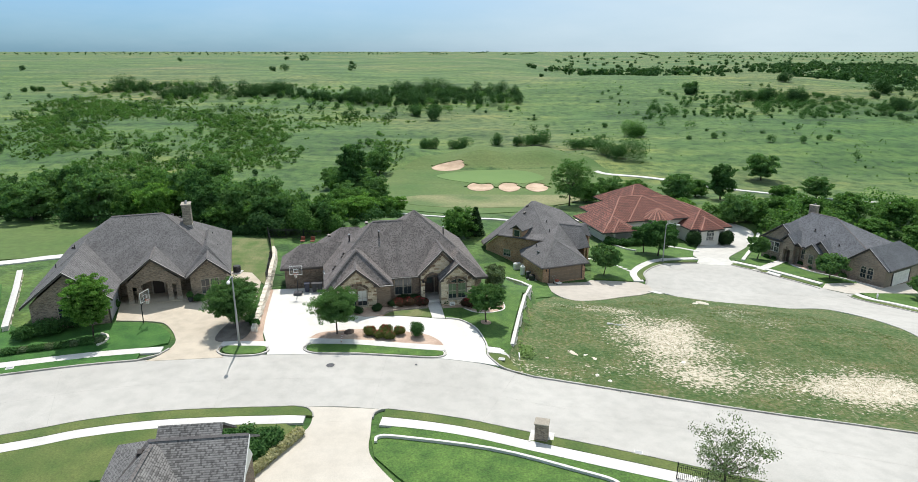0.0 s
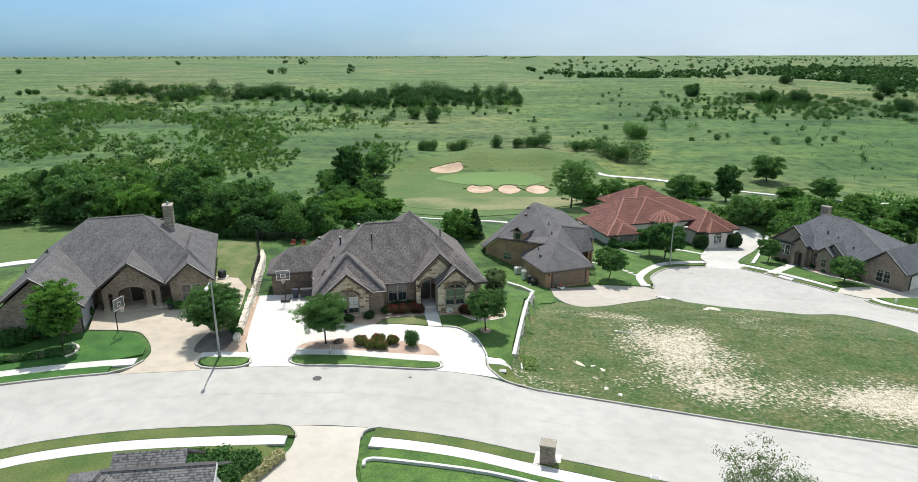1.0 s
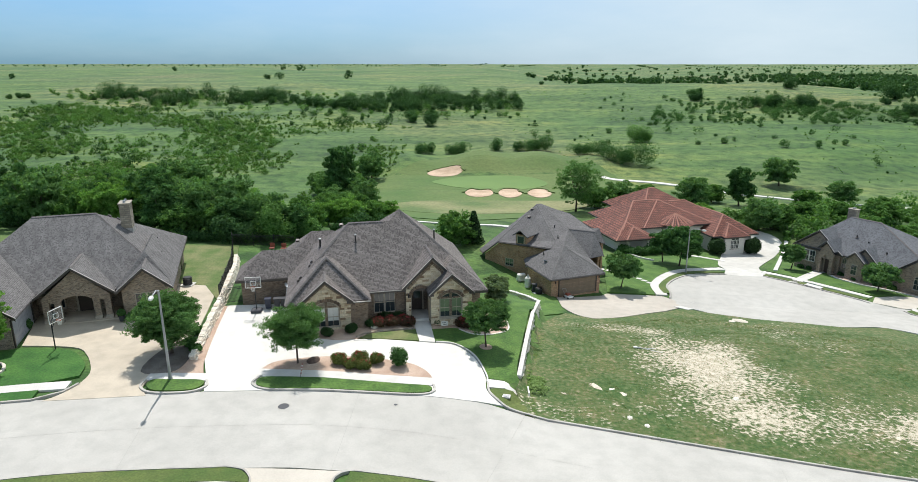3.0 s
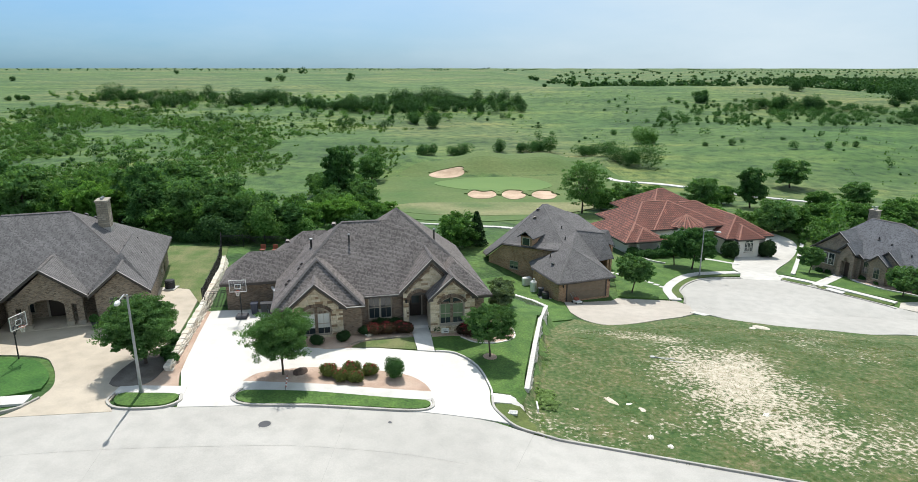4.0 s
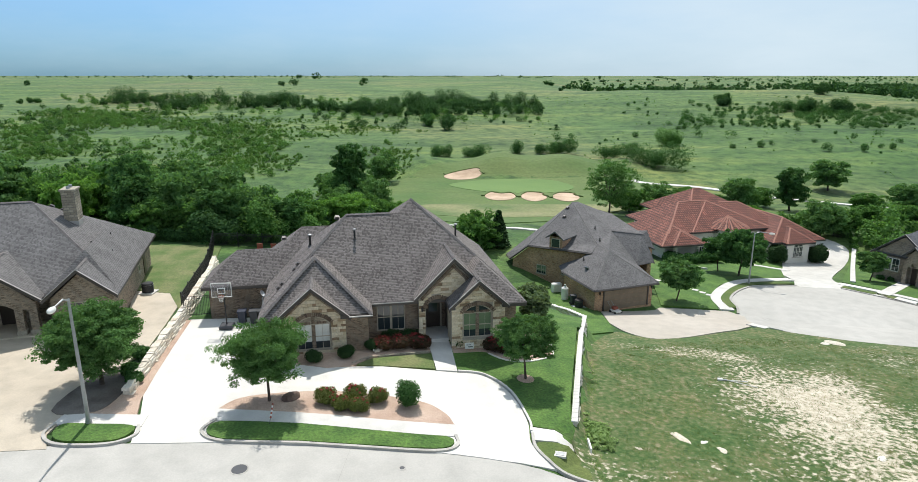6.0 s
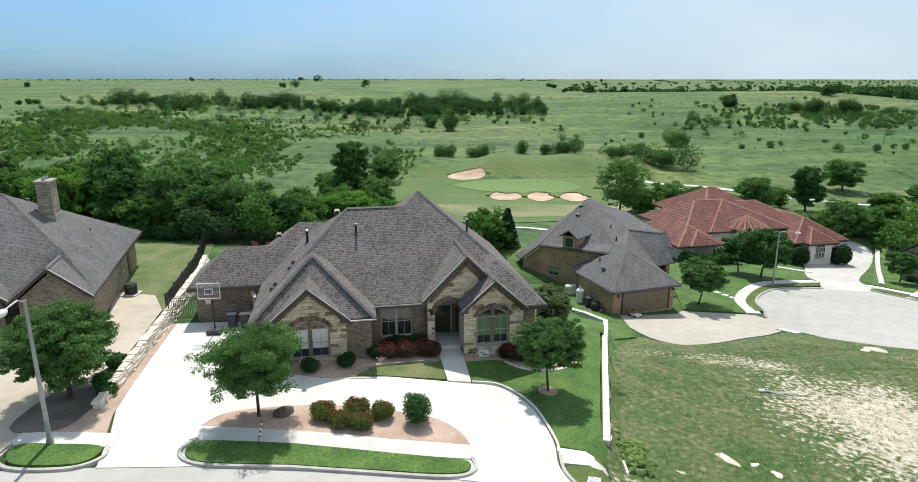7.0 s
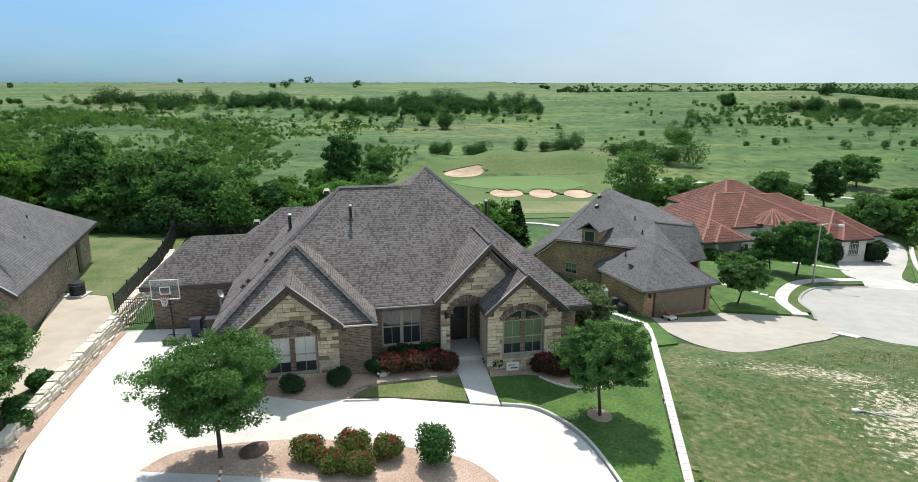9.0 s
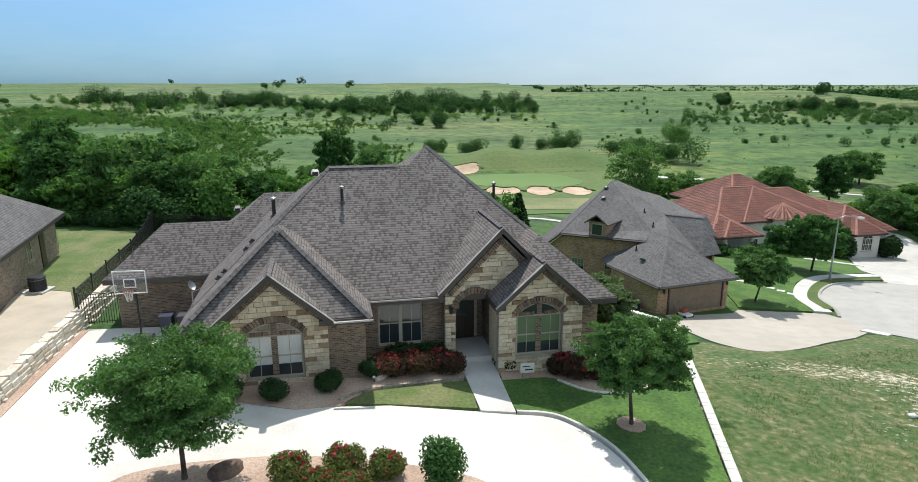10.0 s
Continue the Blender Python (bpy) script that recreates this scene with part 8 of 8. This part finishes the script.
def wheelie_bin(x, y, turn, material, label):
    b = thing("wheelie_bin", at(x, y, turn, 0.06), label, "bin", "bins by the garage")
    bm = boxes((-0.27, 0.27, -0.3, 0.3, 0.08, 0.98))
    for v in bm.verts:
        if v.co.z < 0.5:
            v.co.x *= 0.82
            v.co.y *= 0.8
    part("body", bm, material, b)
    part("lid", boxes((-0.31, 0.31, -0.36, 0.33, 0.99, 1.06), bevel=0.02), material, b)
    for s in (-0.2, 0.2):
        part("wheel", rods(((s - 0.04, 0.3, 0.1), (s + 0.04, 0.3, 0.1), 0.1), n=12), M_BLACK, b)
    part("handle", rods(((-0.25, 0.36, 0.95), (0.25, 0.36, 0.95), 0.02), n=6), M_BLACK, b)


M_BINBLUE = plain("dark blue plastic", (0.02, 0.03, 0.06), 0.45)
wheelie_bin(-17.2, 65.9, 10, M_BINBLUE, "dark blue wheeled bin against the brick wall")
wheelie_bin(-16.4, 66.0, 14, M_PLASTIC, "dark grey wheeled bin against the brick wall")
wheelie_bin(-15.8, 66.1, 14, M_PLASTIC, "dark grey wheeled bin against the brick wall")
wheelie_bin(10.24, 88.60, 100, M_PLASTIC, "dark wheeled bin beside the brick garage")


def condenser(x, y, turn, label):
    a = thing("air_conditioner", at(x, y, turn, 0.05), label, "air conditioner")
    part("pad", boxes((-0.6, 0.6, -0.6, 0.6, 0.0, 0.08)), M_WALK, a)
    part("body", rods(((0, 0, 0.085), (0, 0, 0.8), 0.44), n=20), M_PLASTIC, a)
    for i in range(8):
        part("fin", rods(((0, 0, 0.14 + i * 0.08), (0, 0, 0.16 + i * 0.08), 0.455), n=20), M_STEEL if i == 7 else M_BLACK, a)
    part("grille", rods(((0, 0, 0.8), (0, 0, 0.86), 0.46, 0.4), n=20), M_BLACK, a)


condenser(-27.2, 71.8, 0, "dark round air conditioner beside the west house")
condenser(10.72, 87.72, 20, "dark air conditioner against the brick wall")
tank = thing("water_softener_tank", at(9.51, 90.08, 0, 0.05, 1.25), "white upright tank against the brick wall", "tank")
part("body", rods(((0, 0, 0), (0, 0, 1.0), 0.32), ((0, 0, 1.0), (0, 0, 1.2), 0.32, 0.12), n=16), M_WHITE, tank)
part("valve", boxes((-0.08, 0.08, -0.08, 0.08, 1.2, 1.35)), M_STEEL, tank)
cover = thing("covered_grill", at(8.9, 92.6, 22, 0.05), "pale covered grill against the brick wall", "grill")
part("cover", boxes((-0.6, 0.6, -0.35, 0.35, 0.0, 1.1), bevel=0.12), M_WHITE, cover)

mail = thing("mailbox_pillar", at(6.08, 38.11, -14, 0.0), "square brick mailbox pillar with a pale stone cap", "mailbox")
part("footing", boxes((-0.85, 0.85, -0.62, 0.85, -0.2, 0.16)), M_WALK, mail)
part("pillar", boxes((-0.46, 0.46, -0.4, 0.4, 0.1, 1.42)), M_BRICK_L, mail)
part("cap", boxes((-0.52, 0.52, -0.46, 0.46, 1.424, 1.52), bevel=0.02), M_MORTAR, mail)
part("mailbox_door", boxes((-0.17, 0.17, 0.4, 0.43, 0.95, 1.25), bevel=0.01), M_BLACK, mail)

sign = thing("yard_sign", at(-0.7, 62.7, 10, 0.12), "small white yard sign on wire legs", "sign")
part("panel", boxes((-0.3, 0.3, -0.012, 0.012, 0.25, 0.68)), M_WHITE, sign)
part("printed_bar", boxes((-0.22, 0.1, -0.018, -0.0125, 0.52, 0.56)), M_BINBLUE, sign)
part("printed_bar", boxes((-0.1, 0.24, -0.018, -0.0125, 0.36, 0.42)), M_BLACK, sign)
for s in (-0.2, 0.2):
    part("leg", rods(((s, 0, -0.15), (s, 0, 0.3), 0.008), n=5), M_STEEL, sign)


def boulder(x, y, a, b, c, seed, material, label):
    bm = bmesh.new()
    bmesh.ops.create_icosphere(bm, subdivisions=2 if c < 0.2 else 3, radius=1.0)
    for v in bm.verts:
        k = 1 + 0.4 * (c < 0.2) * noise.noise(v.co * 2.1 + Vector((seed, 9, 0))) + 0.22 * noise.noise(v.co * 1.3 + Vector((seed, 0, 0))) + 0.07 * noise.noise(v.co * 4 + Vector((seed, 3, 0)))
        v.co = Vector((v.co.x * a, v.co.y * b, max(v.co.z, -0.45) * c)) * k
    ob = part("boulder", bm, material, None, "", at(x, y, seed * 40, c * 0.35), c >= 0.2)
    return tagged(ob, label, "rock")


boulder(-10.6, 55.2, 0.55, 0.38, 0.34, 1, M_ROCK, "brown rounded boulder in the gravel island")
boulder(-6.80, 62.06, 0.4, 0.3, 0.42, 2, M_LEDGE, "pale pink upright boulder among the shrubs")
for i, (x, y, a, b, c) in enumerate(((11.24, 55.17, 0.85, 0.32, 0.09), (8.53, 53.71, 0.22, 0.16, 0.08), (12.39, 54.86, 0.3, 0.2, 0.08), (12.60, 50.27, 0.3, 0.2, 0.12), (13.12, 54.02, 0.4, 0.25, 0.08), (32.50, 77.86, 0.9, 0.5, 0.2), (31.35, 77.48, 0.4, 0.3, 0.15), (21.77, 54.23, 0.35, 0.25, 0.12), (13.53, 49.23, 0.25, 0.2, 0.12))):
    boulder(x, y, a, b, c, 3 + i, M_LEDGE, "pale broken limestone slab lying in the grass")
debris = thing("pipe_debris", at(17.08, 63.83, 0, 0.06, 0.62), "discarded pale pipes and a broken fitting in the grass", "debris")
part("pipe", rods(((-0.6, 0.3, 0.05), (2.3, -0.15, 0.1), 0.05), n=8), M_WHITE, debris)
part("pipe", rods(((0.4, 0.1, 0.05), (2.9, -1.4, 0.06), 0.04), n=8), M_WHITE, debris)
part("fitting", boxes((-0.9, -0.3, 0.1, 0.5, 0.0, 0.25), bevel=0.06), M_WHITE, debris)
part("hub", rods(((-0.4, 0.2, 0.1), (0.1, 0.15, 0.12), 0.11), n=10), M_STEEL, debris)
stub = thing("marker_post", at(5.82, 53.40, 0, 0.1), "short leaning white marker board by the pavement", "post")
part("board", boxes((-0.05, 0.05, -0.5, 0.5, 0.0, 0.3)), M_WHITE, stub)
mower = thing("ride_on_mower", at(14.29, 86.02, 30, 0.06), "small red mower parked on the garage drive", "mower")
part("deck", boxes((-0.4, 0.4, -0.55, 0.4, 0.12, 0.32), bevel=0.05), M_WHITE, mower)
part("engine_cover", boxes((-0.27, 0.27, -0.1, 0.4, 0.33, 0.62), bevel=0.06), M_CHAIR, mower)
for x, y in ((-0.42, -0.4), (0.42, -0.4), (-0.42, 0.35), (0.42, 0.35)):
    part("wheel", rods(((x - 0.05, y, 0.13), (x + 0.05, y, 0.13), 0.13), n=12), M_BLACK, mower)
part("handle", rods(((-0.25, 0.4, 0.4), (-0.25, 1.0, 0.95), 0.02), ((0.25, 0.4, 0.4), (0.25, 1.0, 0.95), 0.02), ((-0.25, 1.0, 0.95), (0.25, 1.0, 0.95), 0.02), n=6), M_STEEL, mower)
for x in (-22.2, -20.8):
    chair = thing("patio_chair", at(x, 84.2, 0, 0.1), "small red patio chair behind the iron fence", "chair", "patio chairs")
    part("seat", boxes((-0.3, 0.3, -0.3, 0.3, 0.3, 0.4), bevel=0.03), M_CHAIR, chair)
    part("backrest", boxes((-0.3, 0.3, 0.25, 0.32, 0.41, 0.9), bevel=0.03), M_CHAIR, chair)
    for lx, ly in ((-0.25, -0.25), (0.25, -0.25), (-0.25, 0.25), (0.25, 0.25)):
        part("leg", rods(((lx, ly, 0), (lx, ly, 0.3), 0.025), n=6), M_STEEL, chair)
spot = thing("garden_spotlight", at(-6.95, 61.54, 0, 0.1), "small white garden spotlight in the bed", "light fitting")
part("stake", rods(((0, 0, -0.05), (0, 0, 0.2), 0.015), n=5), M_BLACK, spot)
part("head", rods(((0, 0.0, 0.2), (0, -0.1, 0.26), 0.05), n=8), M_WHITE, spot)
potted = thing("plant_pot", pose(-28.9, 62.2, 0.45), "dark pot with a leafy plant by the porch", "plant pot")
part("pot", rods(((0, 0, 0), (0, 0, 0.5), 0.2, 0.28), n=14), M_PLASTIC, potted)
lv = Leaves(610)
lv.clump((0, 0, 0.75), (0.35, 0.35, 0.35), 500, 0.12)
p = new("plant", lv.mesh("plant", M_LEAF_D))
p.parent = potted


# ---- road details ----
def road_spot(x, y, name, label, category, r=0.36):
    s = thing(name, at(x, y, 12, 0.04), label, category)
    part("ring", rods(((0, 0, -0.05), (0, 0, 0.004), r + 0.06), n=24), M_KERB, s)
    part("cover", rods(((0, 0, -0.05), (0, 0, 0.012), r), n=24), M_PLASTIC, s)


road_spot(-11.1, 48.7, "manhole_cover", "dark iron manhole cover in the concrete street", "manhole cover")
road_spot(-3.68, 49.53, "valve_cover", "small iron valve cover in the street", "valve cover", 0.12)
for x, y, tr in ((12.52, 36.45, -18), (-37.9, 46.9, 24), (4.02, 51.55, -10)):
    s = thing("meter_box", at(x, y, tr, 0.15), "small concrete meter box lid in the verge", "meter box")
    part("collar", boxes((-0.3, 0.3, -0.22, 0.22, -0.1, 0.01)), M_WALK, s)
    part("lid", boxes((-0.21, 0.21, -0.13, 0.13, 0.0105, 0.025)), M_STEEL, s)
hyd = thing("fire_hydrant", at(61.6, 86.4, 0, 0.1), "small pale fire hydrant on the corner lawn", "hydrant")
part("barrel", rods(((0, 0, 0), (0, 0, 0.6), 0.12), n=10), M_WHITE, hyd)
part("bonnet", rods(((0, 0, 0.6), (0, 0, 0.78), 0.14, 0.05), n=10), M_WHITE, hyd)
for s in (-1, 1):
    part("outlet", rods(((0, 0, 0.45), (0.2 * s, 0, 0.45), 0.06), n=8), M_WHITE, hyd)
inlet = thing("storm_drain", at(50.65, 95.6, -53, 0.08), "concrete storm drain inlet in the kerb", "drain")
part("top_slab", boxes((-1.1, 1.1, -0.55, 0.45, 0.08, 0.19), bevel=0.02), M_WALK, inlet)
part("mouth", boxes((-1.0, 1.0, -0.58, -0.545, 0.0, 0.15)), M_BLACK, inlet)


def joint_strips(name, lines, wide, parent_label):
    """Thin dark joints sawn across the slabs."""
    for pts in lines:
        bm = bmesh.new()
        fine = []
        for (x0, y0), (x1, y1) in zip(pts, pts[1:]):
            n = max(1, int(math.hypot(x1 - x0, y1 - y0) / 1.0))
            fine += [(x0 + (x1 - x0) * i / n, y0 + (y1 - y0) * i / n) for i in range(n)]
        fine.append(pts[-1])
        o = ribbon(fine, wide / 2, wide / 2)
        k = len(fine)
        vs = [bm.verts.new((x, y, land(x, y) + 0.036)) for x, y in o]
        for i in range(k - 1):
            bm.faces.new((vs[i], vs[2 * k - 1 - i], vs[2 * k - 2 - i], vs[i + 1]))
        bmesh.ops.recalc_face_normals(bm, faces=bm.faces)
        tagged(part(name, bm, M_JOINT), parent_label, "road joint", kind="structure")


mid = [((a[0] + b[0]) / 2, (a[1] + b[1]) / 2) for a, b in zip(FAR_KERB, NEAR_KERB)]
joint_strips("road_joint", [mid], 0.018, "sawn centre joint of the concrete street")
def across(i):
    a = FAR_KERB[i]
    return [a, min(NEAR_KERB, key=lambda p: math.hypot(p[0] - a[0], p[1] - a[1]))]


joint_strips("road_joint", [across(i) for i in range(6, len(mid) - 1, 9)], 0.014, "fine sawn cross joint of the concrete street")


# ---- a furled flag in the verge ----
flag = thing("garden_flag", at(-10.9, 52.35, 0, 0.12), "small furled red and white striped flag on a leaning stick", "flag")
part("stick", rods(((0, 0, -0.1), (0.1, 0.5, 1.0), 0.014), n=6), M_BLACK, flag)
for i in range(7):
    a, e = 0.32 + i * 0.095, 0.32 + (i + 1) * 0.095
    part("stripe", rods(((0.1 * a + 0.02, 0.5 * a, a), (0.1 * e + 0.02, 0.5 * e, e - 0.004), 0.05, 0.045), n=7), M_WHITE if i % 2 else M_CHAIR, flag)
